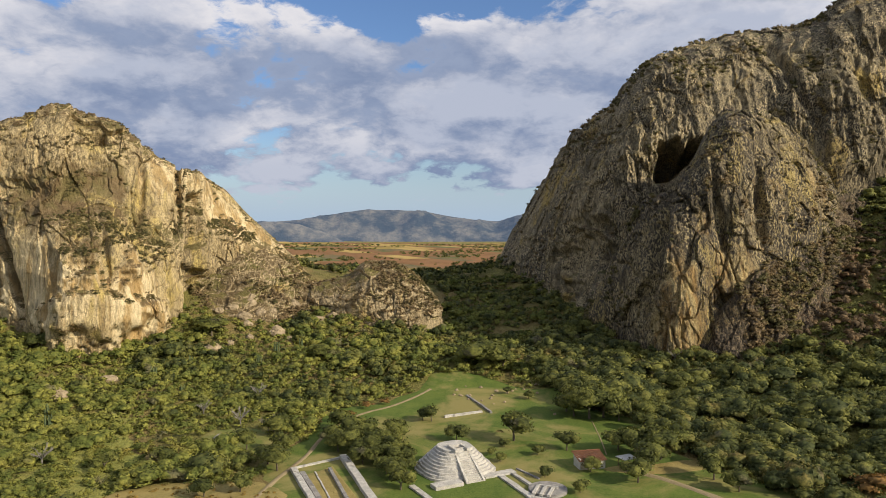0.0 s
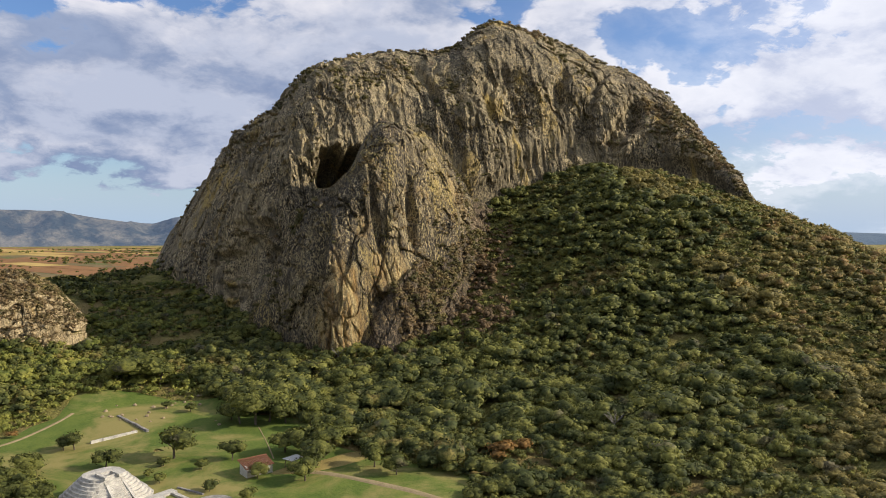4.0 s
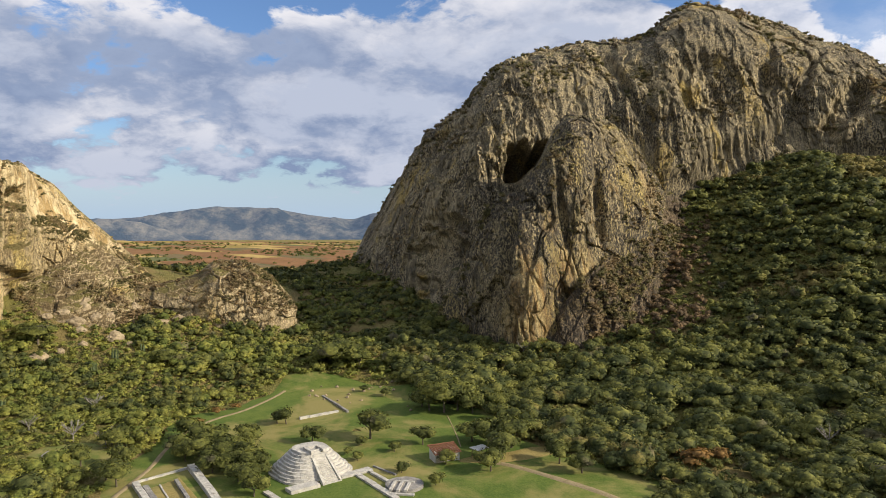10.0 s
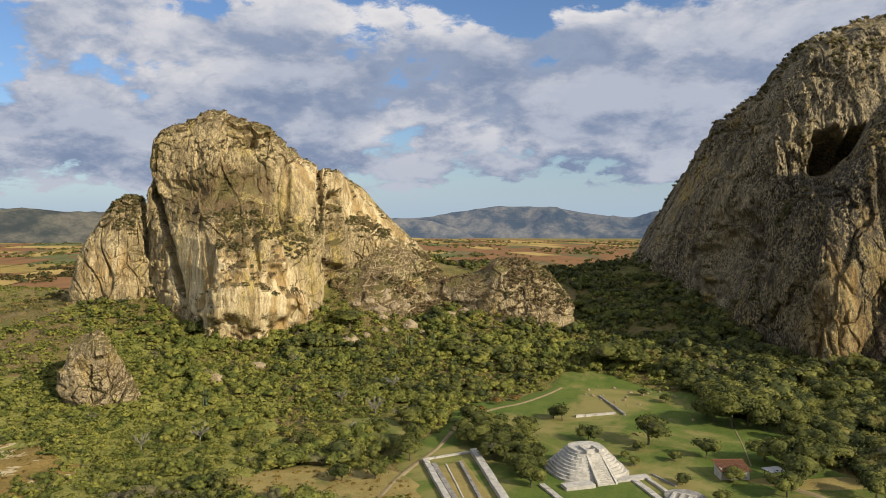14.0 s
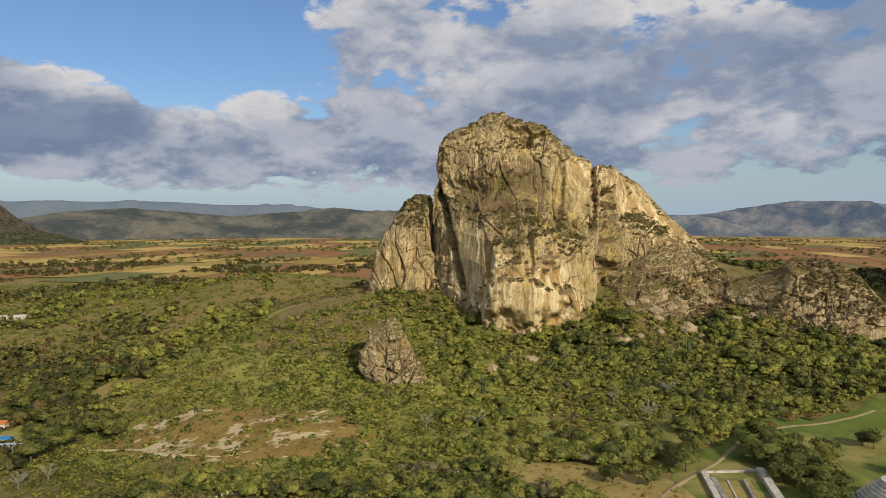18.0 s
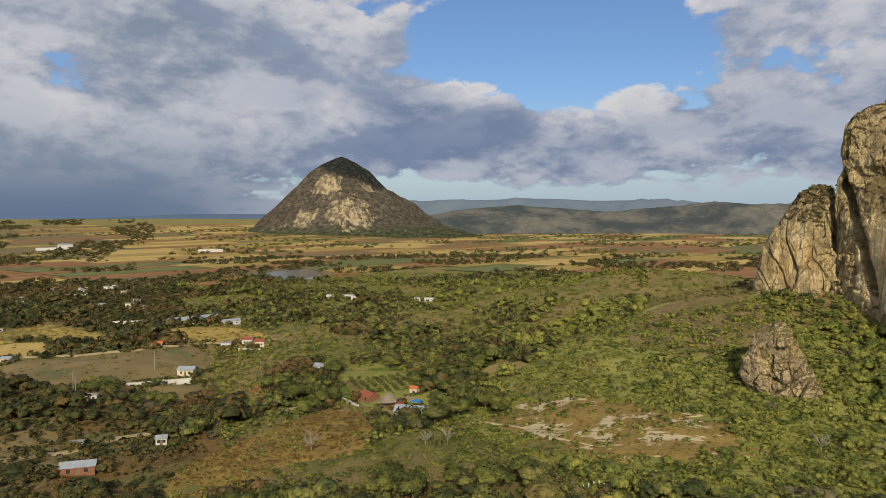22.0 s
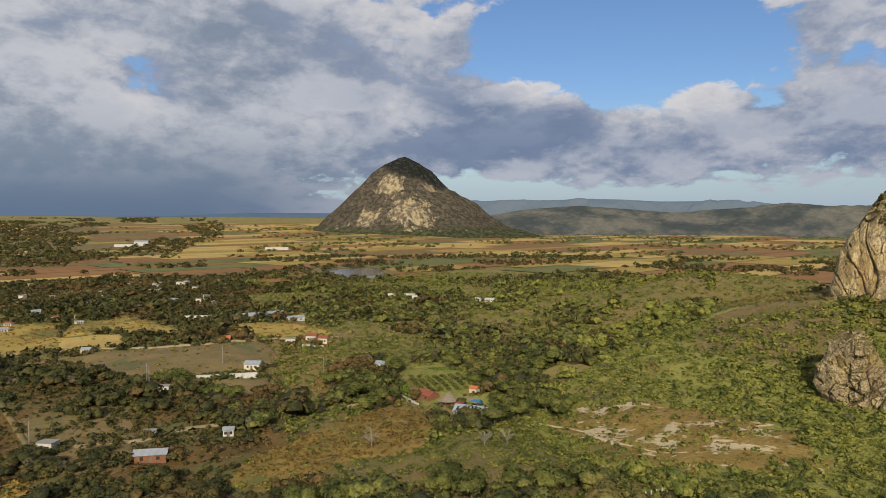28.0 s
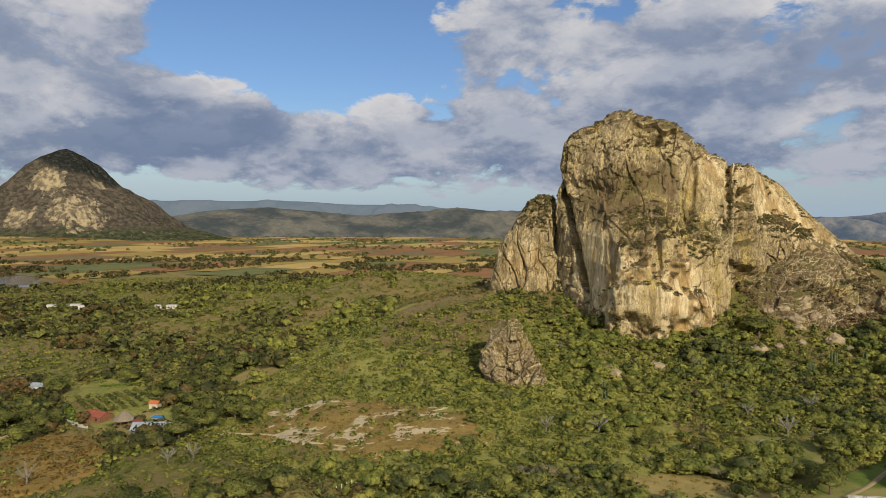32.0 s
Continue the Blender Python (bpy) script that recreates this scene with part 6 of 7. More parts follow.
def tree_parts(seed, leaves, height=1.0):
    """Meshes of a trunk with limbs and of a crown, for a tree of unit height."""
    rng = np.random.default_rng(seed)
    cv, cf, cn = crown(rng, 10, leaves, 0.046, 0.5, 0.78, 0.14, (ICO, ICO_F), 0.82)
    crown_me = shade_round(mesh_from("crown", cv, cf, M_LEAF_SINGLE, True), cn)
    bm = bmesh.new()

    def limb(a, b, r0, r1):
        a, b = Vector(a), Vector(b)
        q = (b - a).to_track_quat("Z", "Y").to_matrix().to_4x4()
        bmesh.ops.create_cone(bm, cap_ends=True, segments=7, radius1=r0, radius2=r1, depth=(b - a).length, matrix=Matrix.Translation((a + b) / 2) @ q)

    bend = (rng.uniform(-0.04, 0.04), rng.uniform(-0.04, 0.04), 0.32)
    limb((0, 0, -0.08), bend, 0.035, 0.024)
    for k in range(4):
        a = k * 1.6 + rng.uniform(0, 1)
        limb(bend, (0.28 * math.cos(a), 0.28 * math.sin(a), rng.uniform(0.5, 0.7)), 0.02, 0.007)
    trunk_me = bpy.data.meshes.new("trunk")
    bm.to_mesh(trunk_me)
    bm.free()
    trunk_me.materials.append(M_BARK)
    return trunk_me, crown_me


M_LEAF_SINGLE = leaf_material("tree_leaves", (0.060, 0.072, 0.017), (0.155, 0.162, 0.038), (0.15, 0.12, 0.045), (0.62, 0.74))
M_LEAF_ORANGE = leaf_material("rust_leaves", (0.15, 0.085, 0.026), (0.26, 0.150, 0.046), (0.22, 0.14, 0.045))
TREES = [tree_parts(s, 640) for s in (1, 2, 3, 4, 5, 6, 7, 8)]
TREE_PROTO = []
for trunk_me, crown_me in TREES:
    ob = new("tree")
    tagged(ob, "broad-crowned green tree casting shade on the grass", "tree", "trees of the site")
    for n, me in (("trunk", trunk_me), ("crown", crown_me)):
        new(n, me).parent = ob
    TREE_PROTO.append(ob)
TREE_USED = set()


def tree(x, y, size, k, wide=1.15, label="", group=""):
    p = TREE_PROTO[k % 8]
    m = pose(x, y, float(land(x, y)), 0, 0, (k * 77) % 360)
    s = Matrix.Diagonal((size * wide, size * wide, size, 1))
    if k % 8 not in TREE_USED:
        TREE_USED.add(k % 8)
        ob = p
        ob.matrix_world = m @ s
    else:
        ob = copy_thing(p, m)
        ob.matrix_world = m @ s
    return tagged(ob, label, "", group)


SITE_TREES = ((-24, 180, 5.6), (-19, 176, 5.4), (-16, 170, 5.0), (-20, 171, 4.6), (-13.5, 164, 4.4), (-9.0, 164.5, 4.2), (-14, 184, 5.2), (-23, 186, 5.0), (-30, 186, 5.0), (24, 162, 2.6), (19.5, 189.5, 7.6), (-12.6, 190.6, 5.4), (-3.4, 208.6, 4.4), (-6.0, 209.5, 3.8), (3.7, 190, 4.6), (44.5, 209.5, 9.4), (49.0, 211.0, 8.6), (40.5, 212.5, 7.0), (53, 207, 6.0), (35.5, 165.2, 3.4),
              (32.5, 181, 4.6), (46, 181, 6.0), (51, 178.5, 6.8), (55, 174, 7.4), (50, 166, 6.4), (45.0, 158.5, 5.2), (63, 160, 5.5), (30.5, 152.5, 3.0), (-21.5, 186, 6.4), (-17, 181, 6.2), (-13, 174.5, 5.6), (-10.5, 168.5, 5.2),
              (-25, 191, 6.0), (-11.5, 160, 4.6), (-9.5, 154, 4.4), (-28.5, 199.5, 6.0), (-27.5, 181, 4.6), (-42, 181, 5.2), (-43.5, 171, 5.0), (-40, 166, 5.2), (24.5, 177.5, 2.4), (16.5, 184.5, 2.2), (12.5, 178, 2.0), (14.5, 172.5, 2.2),
              (22.5, 239.5, 2.4), (29, 233, 3.0), (6, 178, 2.4), (58, 198, 5.0), (60, 190, 5.4), (62, 183, 5.8), (-52, 182, 5.2), (-48, 196, 5.6), (-45, 152, 4.0), (-52, 149, 4.2), (39, 218, 5.0), (61, 206, 6.0), (66, 153, 4.6))
for k, (x, y, size) in enumerate(SITE_TREES):
    tree(x, y, 1.22 * size, k)
rngt = np.random.default_rng(77)
FARM_TREES = [(-300 + 9 * math.sin(k * 1.7), 66 + 3.0 * k) for k in range(10)] + [(-302 - 5 * k, 28 - 4.0 * k) for k in range(9)] + [plan(-104 + 2.3 * k, 164 + 9 * math.sin(k * 2.1)) for k in range(22)] + [(-226 + 4 * k, 126 + 3 * math.sin(2 * k)) for k in range(7)]
for k, (x, y) in enumerate(FARM_TREES):
    tree(x + rngt.uniform(-3, 3), y + rngt.uniform(-3, 3), rngt.uniform(5.0, 8.5), k, 1.15, "tall dark green tree beside the farm", "trees round the farm")
for k, (x, y) in enumerate(((-295, 71), (-311, 78), (-326, 91), (-289, 88), (-339, 108), (-347, 108), (-329, 79), (-273, 76), (-305, 86), (-318, 70), (-255, 130), (-248, 134), (-288, 146), (-262, 145), (-263, 132), (-289, 138), (-280, 157), (-290, 130), (-240, 128), (-212, 112),
                           (-206, 100), (-336, 139), (-272, 140), (-300, 150), (-238, 118))):
    tree(x, y, rngt.uniform(5.0, 9.0), k + 3, 1.25, "tall dark green tree beside the farm", "trees round the farm")


def hedge(a, b, h):
    """A clipped hedge: a rounded body coated with leaf clumps."""
    n = int(math.hypot(b[0] - a[0], b[1] - a[1]) / 0.9) + 1
    spots = np.stack([np.linspace(a[0], b[0], n), np.linspace(a[1], b[1], n)], -1)
    ob = scatter("hedge", spots, np.full(n, h) * rngt.uniform(0.85, 1.15, n), SHRUBS, M_LEAF_LIME, "clipped lime-green garden hedge", "hedge")
    return ob


M_LEAF_LIME = leaf_material("lime_leaves", (0.10, 0.16, 0.022), (0.19, 0.26, 0.04), (0.20, 0.24, 0.05))
hedge((-310, 102), (-287, 98), 2.6)
hedge((-318, 103), (-311, 103), 2.8)
hedge((-257, 112), (-251, 112), 2.2)
hedge((-342, 128), (-330, 146), 2.0)
for r in range(6):
    hedge((-295 - 6.2 * r, 107 + r), (-285 - 6.2 * r, 132 + r), 0.9)
patch("farm_court", [(-270, 100), (-276, 112), (-268, 120), (-250, 116), (-240, 108), (-246, 100)], M_DRY, "trodden pale yard between the farm buildings", 0.75, wobble=0.06, category="yard")
for k in range(42):
    r, c = divmod(k, 7)
    x, y = -292 - 6.2 * r + 1.4 * c, 106 + 1.0 * r + 3.6 * c
    tree(x, y, 2.6, k, 1.0, "small round orchard tree planted in a row", "orchard trees")


for x, y, size, wide in ((16, 266, 12, 1.35), (23, 268, 9, 1.3), (9, 270, 9, 1.2), (60, 312, 11, 1.1), (-95, 284, 8.5, 1.6), (-48, 270, 6.5, 1.5), (-101, 288, 6.5, 1.3), (36, 262, 8, 1.2), (66, 262, 8, 1.2), (-146, 262, 9, 1.0), (-150, 256, 8, 1.1), (80, 232, 8, 1.2), (-70, 172, 5, 1.2), (-82, 166, 5, 1.2)):
    tree(x, y, size, int(abs(x)), wide, "large dark evergreen tree standing over the scrub", "large trees of the valley")


def rust_bush(x, y, size, wide, k):
    cv, cf, cn = crown(np.random.default_rng(90 + k), 6, 260, 0.06, 0.5, 0.6, 0.0)
    ob = new("rust_bush", shade_round(mesh_from("rust_bush", cv * np.array([size * wide, size * wide, size]), cf, M_LEAF_ORANGE, True), cn))
    ob.matrix_world = pose(x, y, float(land(x, y)) - 0.1, 0, 0, 40 * k)
    tagged(ob, "rust-orange dry-leaved bush among green scrub", "bush", "rust-coloured bushes")


for k, (x, y, size, wide) in enumerate(((97, 153, 5.6, 1.7), (103, 155, 4.6, 1.5), (-33, 209, 3.2, 1.4), (-38, 203, 3.0, 1.5), (-29, 214, 2.8, 1.4), (-44, 190, 2.6, 1.2), (-66, 158, 2.4, 1.3), (-24, 224, 3.0, 1.5), (-19, 229, 2.6, 1.4))):
    rust_bush(x, y, size, wide, k)


def cactus(x, y, size, seed):
    """A clump of upright ribbed columns."""
    rnd = random.Random(seed)
    ob = hub("column_cactus", x, y, float(land(x, y)), rnd.uniform(0, 360), "clump of grey-green columnar cactus in the scrub", "cactus", "column cacti")
    for k in range(7):
        a, r = k * 0.9 + rnd.uniform(0, 0.5), size * rnd.uniform(0.05, 0.28)
        bm = bmesh.new()
        h = size * rnd.uniform(0.65, 1.1)
        bmesh.ops.create_cone(bm, cap_ends=True, segments=8, radius1=size * 0.055, radius2=size * 0.035, depth=h, matrix=Matrix.Translation((r * math.cos(a), r * math.sin(a), h / 2 - 0.3)))
        part("stem", bm, M_CACTUS, ob)
    return ob


M_CACTUS = surface("cactus_skin", (0.07, 0.10, 0.045), (0.14, 0.17, 0.08), 1.5, 8.0)
for k, (x, y, size) in enumerate(((-112, 196, 4.2), (-118, 205, 3.6), (-103, 246, 4.4), (-96, 262, 3.8), (-70, 262, 4.0), (-66, 274, 4.4), (-58, 282, 3.6), (-88, 232, 3.4))):
    cactus(x, y, size, k)


def dead_tree(x, y, size, seed):
    """A leafless grey tree."""
    rnd = random.Random(seed)
    ob = hub("bare_tree", x, y, float(land(x, y)), rnd.uniform(0, 360), "leafless pale grey tree among green scrub", "tree", "leafless trees")
    bm = bmesh.new()
    bmesh.ops.create_cone(bm, cap_ends=True, segments=7, radius1=size * 0.04, radius2=size * 0.025, depth=size * 0.45, matrix=Matrix.Translation((0, 0, size * 0.2)))
    part("trunk", bm, M_GREYBARK, ob)
    for k in range(9):
        a, tip = k * 0.75 + rnd.uniform(-0.2, 0.2), Vector((0, 0, size * 0.36))
        bm = bmesh.new()
        for step in range(4):
            end = tip + Vector((math.cos(a) * size * 0.13, math.sin(a) * size * 0.13, size * rnd.uniform(0.06, 0.2)))
            for twig in range(1 + 2 * step):
                e = end + Vector((rnd.uniform(-1, 1), rnd.uniform(-1, 1), rnd.uniform(0, 0.8))) * size * 0.1 * (twig > 0)
                q = (e - tip).to_track_quat("Z", "Y").to_matrix().to_4x4()
                r = size * 0.016 * (1 - step * 0.2)
                bmesh.ops.create_cone(bm, cap_ends=False, segments=4, radius1=r, radius2=r * 0.6, depth=(e - tip).length, matrix=Matrix.Translation((tip + e) / 2) @ q)
            tip, a = end, a + rnd.uniform(-0.5, 0.5)
        part("branch", bm, M_GREYBARK, ob)


M_GREYBARK = surface("grey_bark", (0.17, 0.155, 0.13), (0.30, 0.275, 0.24), 2.0, 9.0)
for k, (x, y, size) in enumerate(((-98, 168, 5.0), (-60, 204, 5.5), (-50, 197, 5.0), (-62, 232, 5.0), (-188, 88, 4.2), (-183, 93, 4.6), (-74, 213, 4.5), (-110, 160, 4.5), (112, 196, 5.0), (150, 180, 5.0), (88, 262, 5.0), (131, 150, 5.0), (-214, 60, 5.5), (56, 230, 5.0))):
    dead_tree(x, y, size, k)

# ---------------------------------------------------------------- woods, scrub


def inside(p, points, grow=1.0):
    """Which places lie within a closed outline."""
    q = np.array(points, float)
    q = q.mean(0) + (q - q.mean(0)) * grow
    hit = np.zeros(len(p), bool)
    for (x0, y0), (x1, y1) in zip(q, np.roll(q, -1, 0)):
        cross = ((y0 > p[:, 1]) != (y1 > p[:, 1]))
        hit ^= cross & (p[:, 0] < (x1 - x0) * (p[:, 1] - y0) / ((y1 - y0) or 1e-9) + x0)
    return hit


OPEN_GROUND = [
    [(-31, 138), (-40, 159), (-44, 175), (-37, 191), (-35, 221), (-23, 229), (-9, 245), (-3, 261), (14, 259), (29, 244), (43, 242), (44, 224), (54, 212), (60, 202), (58, 187), (60, 176), (80, 142), (60, 128), (20, 130)],
    [(-64, 184), (-67, 199), (-54, 202), (-45, 187), (-50, 178)], [(-80, 143), (-63, 157), (-43, 158), (-33, 150), (-34, 138), (-60, 136)],
    [(-205, 15), (-223, 23), (-249, 51), (-280, 84), (-265, 95), (-219, 83), (-200, 69), (-208, 53), (-195, 38), (-191, 20)],
    [(-203, -77), (-214, -72), (-228, -40), (-214, -34), (-198, -45), (-188, -66)], [(-226, -88), (-222, -76), (-214, -78), (-208, -92), (-218, -100)],
    [(-535, -128), (-591, -133), (-580, -78), (-464, -61), (-470, -111)], [(-583, -68), (-597, -31), (-495, 16), (-520, -31), (-521, -67)], [(-518, -70), (-513, -31), (-466, -25), (-457, -60)],
    [(-511, 35), (-478, 86), (-434, 98), (-437, 60), (-467, 45)], [(-445, -47), (-450, -7), (-431, 45), (-408, 56), (-364, 50), (-352, 0), (-377, -37)],
    [(-356, -133), (-374, -125), (-391, -85), (-357, -75), (-345, -106), (-332, -124)], [(-312, 10), (-340, 22), (-338, 44), (-320, 36), (-303, 19)],
    [(-208, 118), (-206, 138), (-180, 150), (-140, 156), (-120, 146), (-122, 120), (-140, 108), (-178, 110)], [(-265, 150), (-277, 164), (-273, 176), (-254, 169), (-249, 156)],
    [(-285, 96), (-345, 108), (-348, 140), (-280, 132), (-240, 122), (-222, 110), (-222, 92), (-250, 96)], [(-1024, 212), (-1085, 299), (-965, 293), (-880, 251), (-887, 205)]]


KNOLL = [(-232, 132), (-262, 190), (-262, 246), (-215, 262), (-168, 240), (-130, 226), (-100, 214), (-90, 190), (-80, 150), (-90, 128), (-110, 110), (-150, 100), (-205, 112)]


def open_ground(p):
    hit = np.zeros(len(p), bool)
    for pts in OPEN_GROUND:
        hit |= inside(p, pts, 1.02)
    return hit


FEET = [(-39.3, 338), (-37.4, 332), (-33.8, 330), (-30.9, 304), (-29.3, 291), (-25.4, 291), (-22.6, 299), (-20.8, 330), (-20.2, 345), (-19.5, 318), (-16.5, 309), (-14.5, 309), (-12.5, 313), (-9.8, 325), (-8.6, 320), (-6.4, 318), (-2.2, 320), (-0.2, 330), (0.2, 440), (3.4, 482), (4.2, 466), (5.8, 438), (7.7, 408), (9.9, 376), (10.6, 366), (12.8, 345), (13.6, 294), (17.2, 285), (20.2, 290), (23.1, 302), (25.4, 316), (28.0, 350), (29.6, 392), (32.0, 428), (34.7, 438), (42.8, 441), (47.6, 431), (51.0, 421), (51.8, 480), (72, 480)]


def below_cliffs(p, slack=3.0):
    b, d = np.degrees(np.arctan2(p[:, 0], p[:, 1])), np.hypot(p[:, 0], p[:, 1])
    limit = np.interp(b, [f[0] for f in FEET], [f[1] for f in FEET], left=9e3, right=480)
    return d < limit + slack


def mixed_sizes(rng, n, low, mid, big):
    """Mostly small, some middling, a few large."""
    k = rng.uniform(0, 1, n)
    return np.where(k < 0.62, rng.uniform(low, mid, n), np.where(k < 0.94, rng.uniform(mid, 0.65 * mid + 0.35 * big, n), rng.uniform(0.6 * big, big, n)))


def plant():
    rng = np.random.default_rng(12)
    for d0, d1, gap, shapes in ((120, 262, 4.3, CROWNS_NEAR), (262, 480, 3.9, CROWNS_MID)):
        p = spread_points(rng, 8, 70, d0, d1, gap)
        p = p[~open_ground(p) & below_cliffs(p)]
        p = p[np.hypot(p[:, 0] - 96, p[:, 1] - 149) > 9.5]
        size = mixed_sizes(rng, len(p), 3.2, 5.6, 9.5) * (0.95 + 0.6 * fbm(p[:, 0] / 25, p[:, 1] / 25, 0, 2, 4))
        dry = np.degrees(np.arctan2(p[:, 0], p[:, 1])) + 9 * fbm(p[:, 0] / 40, p[:, 1] / 40, 0, 3, 41) + 0.035 * (np.hypot(p[:, 0], p[:, 1]) - 300) > 50
        bb, dd = np.degrees(np.arctan2(p[:, 0], p[:, 1])), np.hypot(p[:, 0], p[:, 1])
        talus = (bb > 22.5) & (bb < 33) & (dd > 288 + 9 * fbm(p[:, 0] / 12, p[:, 1] / 12, 0, 2, 43)) & (dd < 385)
        if talus.any():
            scatter("talus_scrub", p[talus], 0.75 * size[talus], shapes, M_LEAF_TALUS, "brown leafless scrub on the talus below the cliff", "bushes")
        dry, p, size = dry[~talus], p[~talus], size[~talus]
        scatter("mountain_wood", p[~dry], size[~dry], shapes, M_LEAF, "dense green and bronze dry-season wood on the mountain slope")
        scatter("mountain_scrub", p[dry], 0.8 * size[dry], shapes, M_LEAF_BRONZE, "bronze and olive dry scrub high on the ridge slope")
    for d0, d1, gap, shapes in ((120, 250, 3.9, CROWNS_NEAR), (250, 440, 3.6, CROWNS_MID)):
        p = spread_points(rng, -47, 8, d0, d1, gap)
        thin = fbm(p[:, 0] / 40 + 2, p[:, 1] / 40, 0, 3, 18)
        p = p[~open_ground(p) & below_cliffs(p) & (thin < 0.16)]
        size = mixed_sizes(rng, len(p), 2.2, 4.0, 7.0) * (1 + 0.6 * fbm(p[:, 0] / 18, p[:, 1] / 18, 0, 2, 6))
        knoll = inside(p, KNOLL) & (np.degrees(np.arctan2(p[:, 0], p[:, 1])) < -33)
        size = np.where(knoll, np.minimum(0.6 * size, 2.6), size)
        heath = (np.degrees(np.arctan2(p[:, 0], p[:, 1])) < -38.5 + 2 * fbm(p[:, 0] / 15, p[:, 1] / 15, 0, 2, 19)) & (np.hypot(p[:, 0], p[:, 1]) > 272)
        if heath.any():
            scatter("heath_bushes", p[heath], 0.5 * size[heath], shapes, M_LEAF_BRONZE, "brown and olive heath bushes below the pinnacle", "bushes")
            p, size = p[~heath], size[~heath]
        deep = (fbm(p[:, 0] / 24, p[:, 1] / 24, 0, 2, 23) + rng.uniform(-0.5, 0.5, len(p)) > 0.05) & ~inside(p, KNOLL)
        scatter("valley_scrub", p[~deep], size[~deep], shapes, M_LEAF_SUN, "sunlit green and yellow scrub below the crag")
        scatter("valley_trees", p[deep], size[deep], shapes, M_LEAF, "darker olive trees among the scrub below the crag")
    for d0, d1, gap, shapes in ((120, 262, 4.4, CROWNS_NEAR), (262, 420, 5.2, CROWNS_MID), (420, 900, 6.6, CROWNS_FAR)):
        p = spread_points(rng, -117, -47, d0, d1, gap)
        thin = fbm(p[:, 0] / 60 + 4, p[:, 1] / 60, 0, 3, 8)
        p = p[~open_ground(p) & (thin < np.where(np.degrees(np.arctan2(p[:, 0], p[:, 1])) < -80, 0.10, np.where((d0 > 400) & (np.degrees(np.arctan2(p[:, 0], p[:, 1])) > -62), -0.02, 0.12)))]
        size = mixed_sizes(rng, len(p), 2.0, 4.2, 9.5) * (1 + 0.6 * fbm(p[:, 0] / 30, p[:, 1] / 30, 0, 2, 6))
        size = np.where(inside(p, KNOLL), np.minimum(0.5 * size, 2.2), size)
        # towards the west the leaves take the colour darkened for cloud shade
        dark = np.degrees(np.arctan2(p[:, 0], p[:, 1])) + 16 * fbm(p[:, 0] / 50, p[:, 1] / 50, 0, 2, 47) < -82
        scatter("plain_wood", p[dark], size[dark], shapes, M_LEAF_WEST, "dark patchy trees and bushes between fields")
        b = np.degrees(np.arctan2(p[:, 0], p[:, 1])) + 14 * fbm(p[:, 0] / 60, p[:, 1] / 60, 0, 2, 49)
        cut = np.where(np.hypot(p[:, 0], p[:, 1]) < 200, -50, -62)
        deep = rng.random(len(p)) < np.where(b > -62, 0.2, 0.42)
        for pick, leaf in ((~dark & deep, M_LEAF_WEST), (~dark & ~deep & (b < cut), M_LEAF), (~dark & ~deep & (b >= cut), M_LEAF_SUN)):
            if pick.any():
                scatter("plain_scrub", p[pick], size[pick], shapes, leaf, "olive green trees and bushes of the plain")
    p = spread_points(rng, -117, 20, 860, 1500, 15)
    clump = fbm(p[:, 0] / 110, p[:, 1] / 110, 0, 3, 12)
    p = p[(clump > -0.02) & ~open_ground(p)]
    scatter("plain_trees", p, rng.uniform(4, 8.5, len(p)), CROWNS_FAR, M_LEAF_WEST, "scattered trees and hedges of the plain")
    p = spread_points(rng, -117, 20, 1500, 3400, 36)
    clump = fbm(p[:, 0] / 200, p[:, 1] / 200, 0, 3, 12)
    p = p[clump > -0.02]
    scatter("plain_trees", p, rng.uniform(5, 10, len(p)), CROWNS_FAR, M_LEAF, "scattered trees and hedges of the plain")
    # dark trees added in place of the cloud shade and haze over the far west
    p = spread_points(rng, -118, -86, 1400, 4300, 24)
    p = p[fbm(p[:, 0] / 500, p[:, 1] / 160, 0, 3, 14) + 0.02 * (-91 - np.degrees(np.arctan2(p[:, 0], p[:, 1]))) > -0.08]
    scatter("far_woods", p, rng.uniform(6, 12, len(p)), CROWNS_FAR, M_LEAF_WEST, "dark trees added for cloud shade on the far western plain")
    # hedges, gardens and shade trees round the buildings
    p, size = [], []
    for hx, hy, w, d in HOUSES:
        for k in range(9):
            a, far = rng.uniform(0, 2 * np.pi), rng.uniform(0.75, 1.25)
            p.append((hx + (0.5 * w + 2.6) * far * np.cos(a), hy + (0.5 * w + 2.6) * far * np.sin(a)))
            size.append(rng.uniform(1.2, 2.6) if k < 7 else rng.uniform(3.0, 5.5))
    scatter("garden_bushes", np.array(p), np.array(size), CROWNS_MID, M_LEAF_WEST, "dark garden bushes and shade trees round the houses", "bushes")
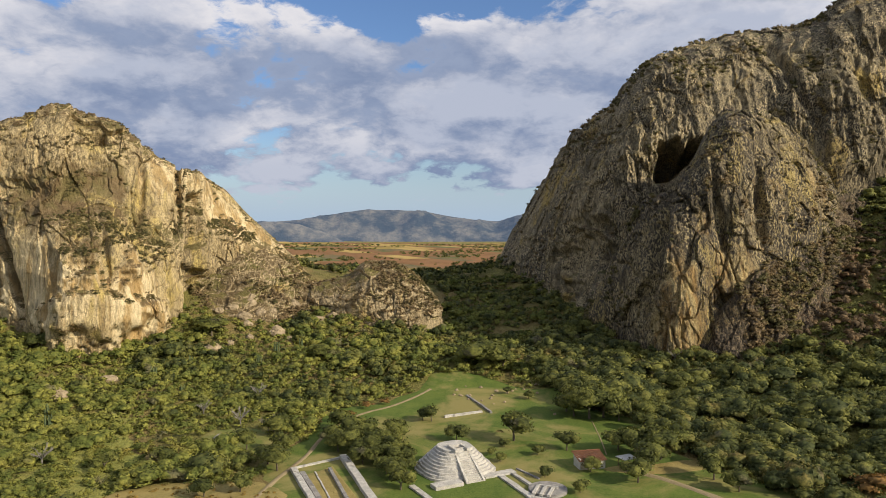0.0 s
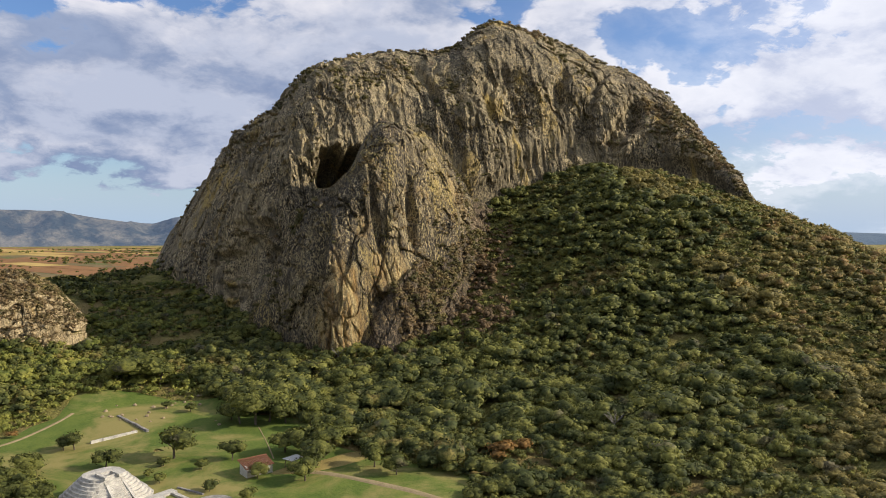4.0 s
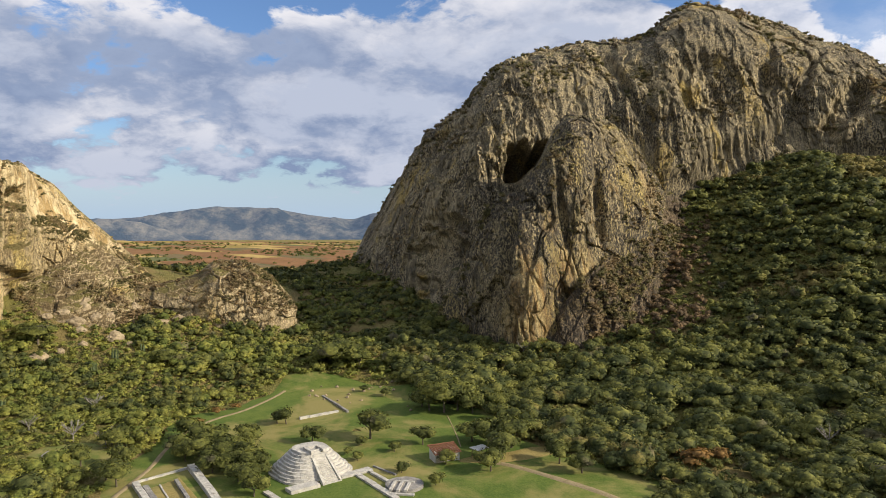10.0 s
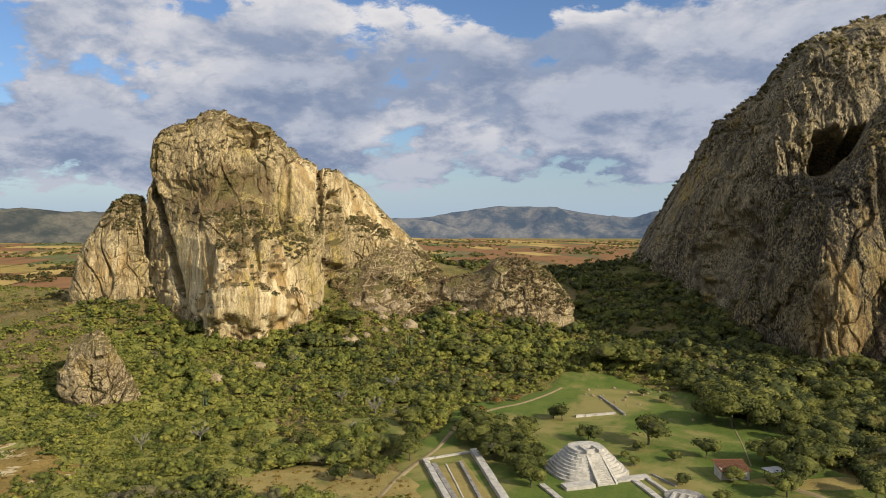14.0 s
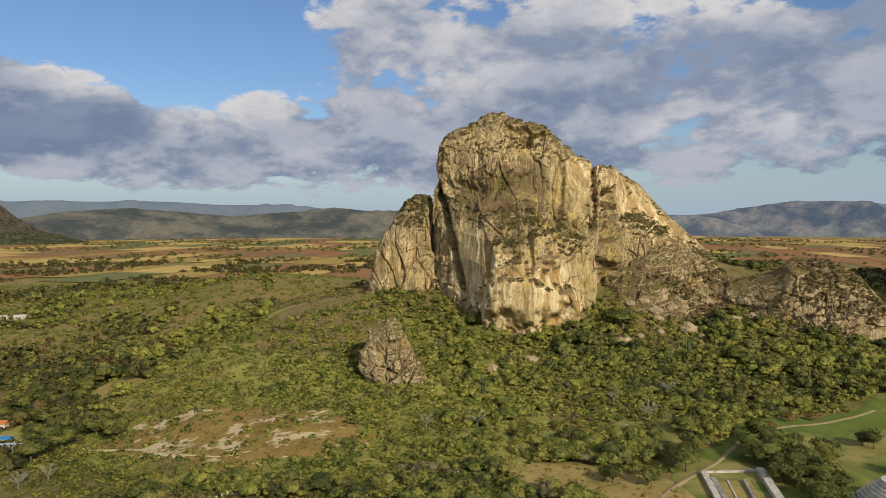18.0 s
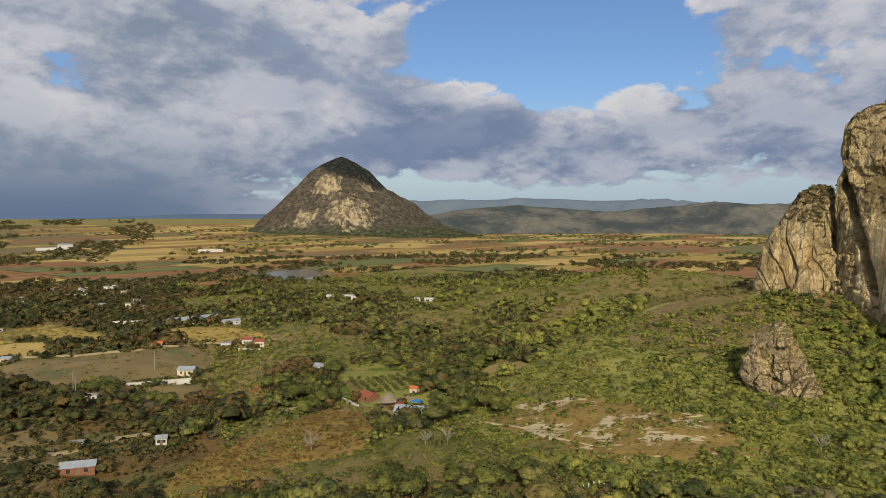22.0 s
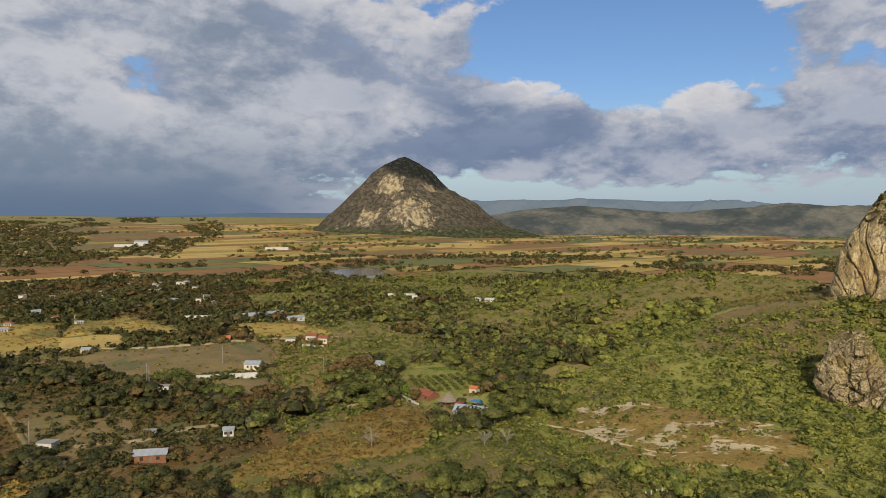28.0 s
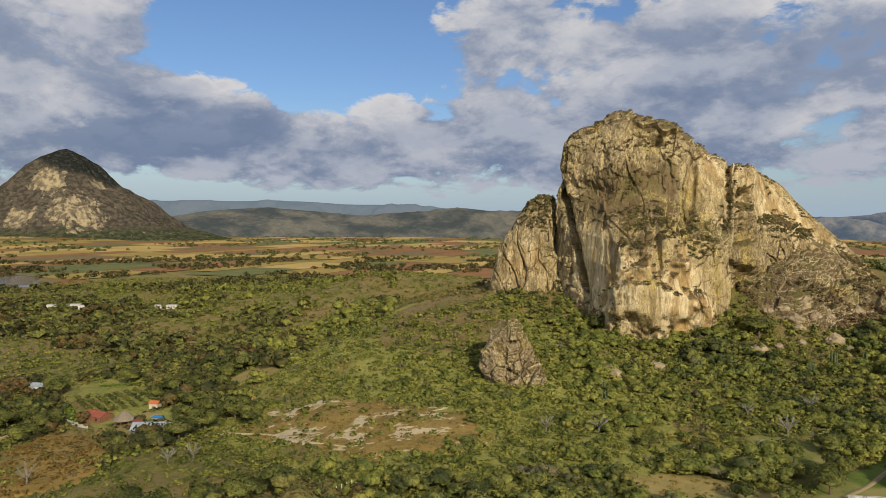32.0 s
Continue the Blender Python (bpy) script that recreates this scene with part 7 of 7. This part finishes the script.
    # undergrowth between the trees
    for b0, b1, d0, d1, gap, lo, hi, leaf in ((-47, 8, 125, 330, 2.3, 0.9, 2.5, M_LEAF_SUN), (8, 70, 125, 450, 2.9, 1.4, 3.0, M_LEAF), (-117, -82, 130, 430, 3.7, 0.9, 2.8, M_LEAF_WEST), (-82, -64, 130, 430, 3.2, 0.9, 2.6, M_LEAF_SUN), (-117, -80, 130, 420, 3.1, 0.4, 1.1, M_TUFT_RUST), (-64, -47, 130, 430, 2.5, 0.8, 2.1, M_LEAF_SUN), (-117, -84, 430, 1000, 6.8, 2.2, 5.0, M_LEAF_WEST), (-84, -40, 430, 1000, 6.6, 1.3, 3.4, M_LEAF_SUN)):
        p = spread_points(rng, b0, b1, d0, d1, gap)
        p = p[~open_ground(p) & below_cliffs(p)]
        near = np.hypot(p[:, 0], p[:, 1]) < 215
        if near.any():
            scatter("undergrowth", p[near], rng.uniform(lo, hi, near.sum()), SHRUBS, leaf, "low bushes and tall grass tufts of the dry season", "bushes")
        p = p[~near]
        scatter("undergrowth", p, rng.uniform(lo, hi, len(p)), CROWNS_TINY, leaf, "low bushes and tall grass tufts of the dry season", "bushes")
    # weeds and bushes at the edges of open ground
    p = spread_points(rng, -117, -40, 130, 620, 9.0)
    p = p[open_ground(p)]
    scatter("field_weeds", p, rng.uniform(0.7, 2.2, len(p)), CROWNS_TINY, M_LEAF_SUN, "scattered bushes in fields and pasture", "bushes")
    q = np.array(OPEN_GROUND[13], float)
    p = rng.uniform(q.min(0) - 12, q.max(0) + 12, (900, 2))
    p = p[(fbm(p[:, 0] / 16, p[:, 1] / 16, 0, 3, 57) > 0.05) | ~inside(p, q, 0.92)]
    scatter("meadow_bushes", p, rng.uniform(0.5, 2.0, len(p)), CROWNS_TINY, M_LEAF_SUN, "low green bushes of the eroded hill foot", "bushes")
    # standing grass and maize
    for k, gap, lo, hi, leaf, label in ((3, 1.7, 0.7, 1.5, M_TUFT_RUST, "tall rust-coloured grass tufts"), (4, 1.5, 1.2, 2.0, M_TUFT_GOLD, "ripe maize plants standing in the field"), (5, 1.5, 1.2, 2.0, M_TUFT_GOLD, "ripe maize plants standing in the field"), (6, 4.5, 1.0, 2.0, M_TUFT_GOLD, "ripe crop standing in the field"), (7, 4.5, 1.0, 2.0, M_TUFT_GOLD, "ripe crop standing in the field"),
                                        (9, 4.5, 1.0, 2.0, M_TUFT_GOLD, "ripe crop standing in the field"), (10, 6.0, 0.6, 1.6, M_TUFT_RUST, "dry weeds of the fallow field"), (13, 1.7, 0.4, 1.0, M_TUFT_RUST, "rust-coloured grass tufts of the hill foot"), (2, 2.0, 0.4, 0.9, M_TUFT_GOLD, "dry grass tufts of the clearing")):
        q = np.array(OPEN_GROUND[k], float)
        n = int(np.prod(q.max(0) - q.min(0)) / gap ** 2)
        p = rng.uniform(q.min(0), q.max(0), (n, 2))
        p = p[inside(p, q, 0.98)]
        scatter("grass_tufts", p, rng.uniform(lo, hi, len(p)), CROWNS_TINY, leaf, label, "grass")
    # the saddle behind the outcrop
    p = spread_points(rng, -14, 14, 400, 760, 7)
    p = p[~below_cliffs(p) | (np.degrees(np.arctan2(p[:, 0], p[:, 1])) < 3.6)]
    scatter("saddle_wood", p, rng.uniform(3, 6, len(p)), CROWNS_FAR, M_LEAF, "low wood on the saddle between the mountains")


plant()


def cliff_scrub():
    """Bushes that grow on the ledges and along the crests of the cliffs."""
    rng = np.random.default_rng(5)
    spots, zs, sizes = [], [], []
    for name, many, reach, big in (("cliff_mountain", 1700, 0.12, 2.2), ("cliff_buttress", 420, 0.1, 1.9), ("talus_slope", 900, -0.1, 2.0), ("cliff_block", 3200, -0.14, 1.0), ("cliff_pinnacle", 200, 0.05, 1.4), ("rock_outcrop", 700, -0.05, 1.4), ("rock_slope", 700, -0.05, 1.5), ("rock_block", 12, 0.1, 0.8)):
        P, up, T = ROCKS[name]
        mask = fbm(P[..., 0] / 22, P[..., 1] / 22, P[..., 2] / 22, 3, 77)
        w = np.where((T > 0.03) & (T < 0.88), smooth(mask, reach - 0.1, reach + 0.15) * (smooth(up, 0.42, 0.72) if name == "cliff_block" else smooth(up, 0.18, 0.5)), 0).ravel()
        top = np.where((T > 0.88) & (T < 1.02), 0.15 + smooth(mask, reach, reach + 0.2), 0).ravel()
        w = np.where((np.ravel(T) < 0.72) | (name != "cliff_block"), w, 0.12 * w)
        w = 0.97 * w / w.sum() + 0.03 * top / top.sum()
        pick = rng.choice(w.size, many, p=w / w.sum())
        q = P.reshape(-1, 3)[pick]
        spots.append(q[:, :2])
        sizes.append(big * rng.uniform(0.45, 1.35, many))
        zs.append(q[:, 2] - 0.2)
    scatter("cliff_scrub", np.concatenate(spots), np.concatenate(sizes), BUSHES, M_LEAF_CLIFF, "dry bushes and cactus scrub on the rock ledges", "bushes", np.concatenate(zs))


M_LEAF_CLIFF = leaf_material("ledge_leaves", (0.088, 0.082, 0.032), (0.190, 0.160, 0.062), (0.21, 0.150, 0.080), (0.46, 0.58))
cliff_scrub()
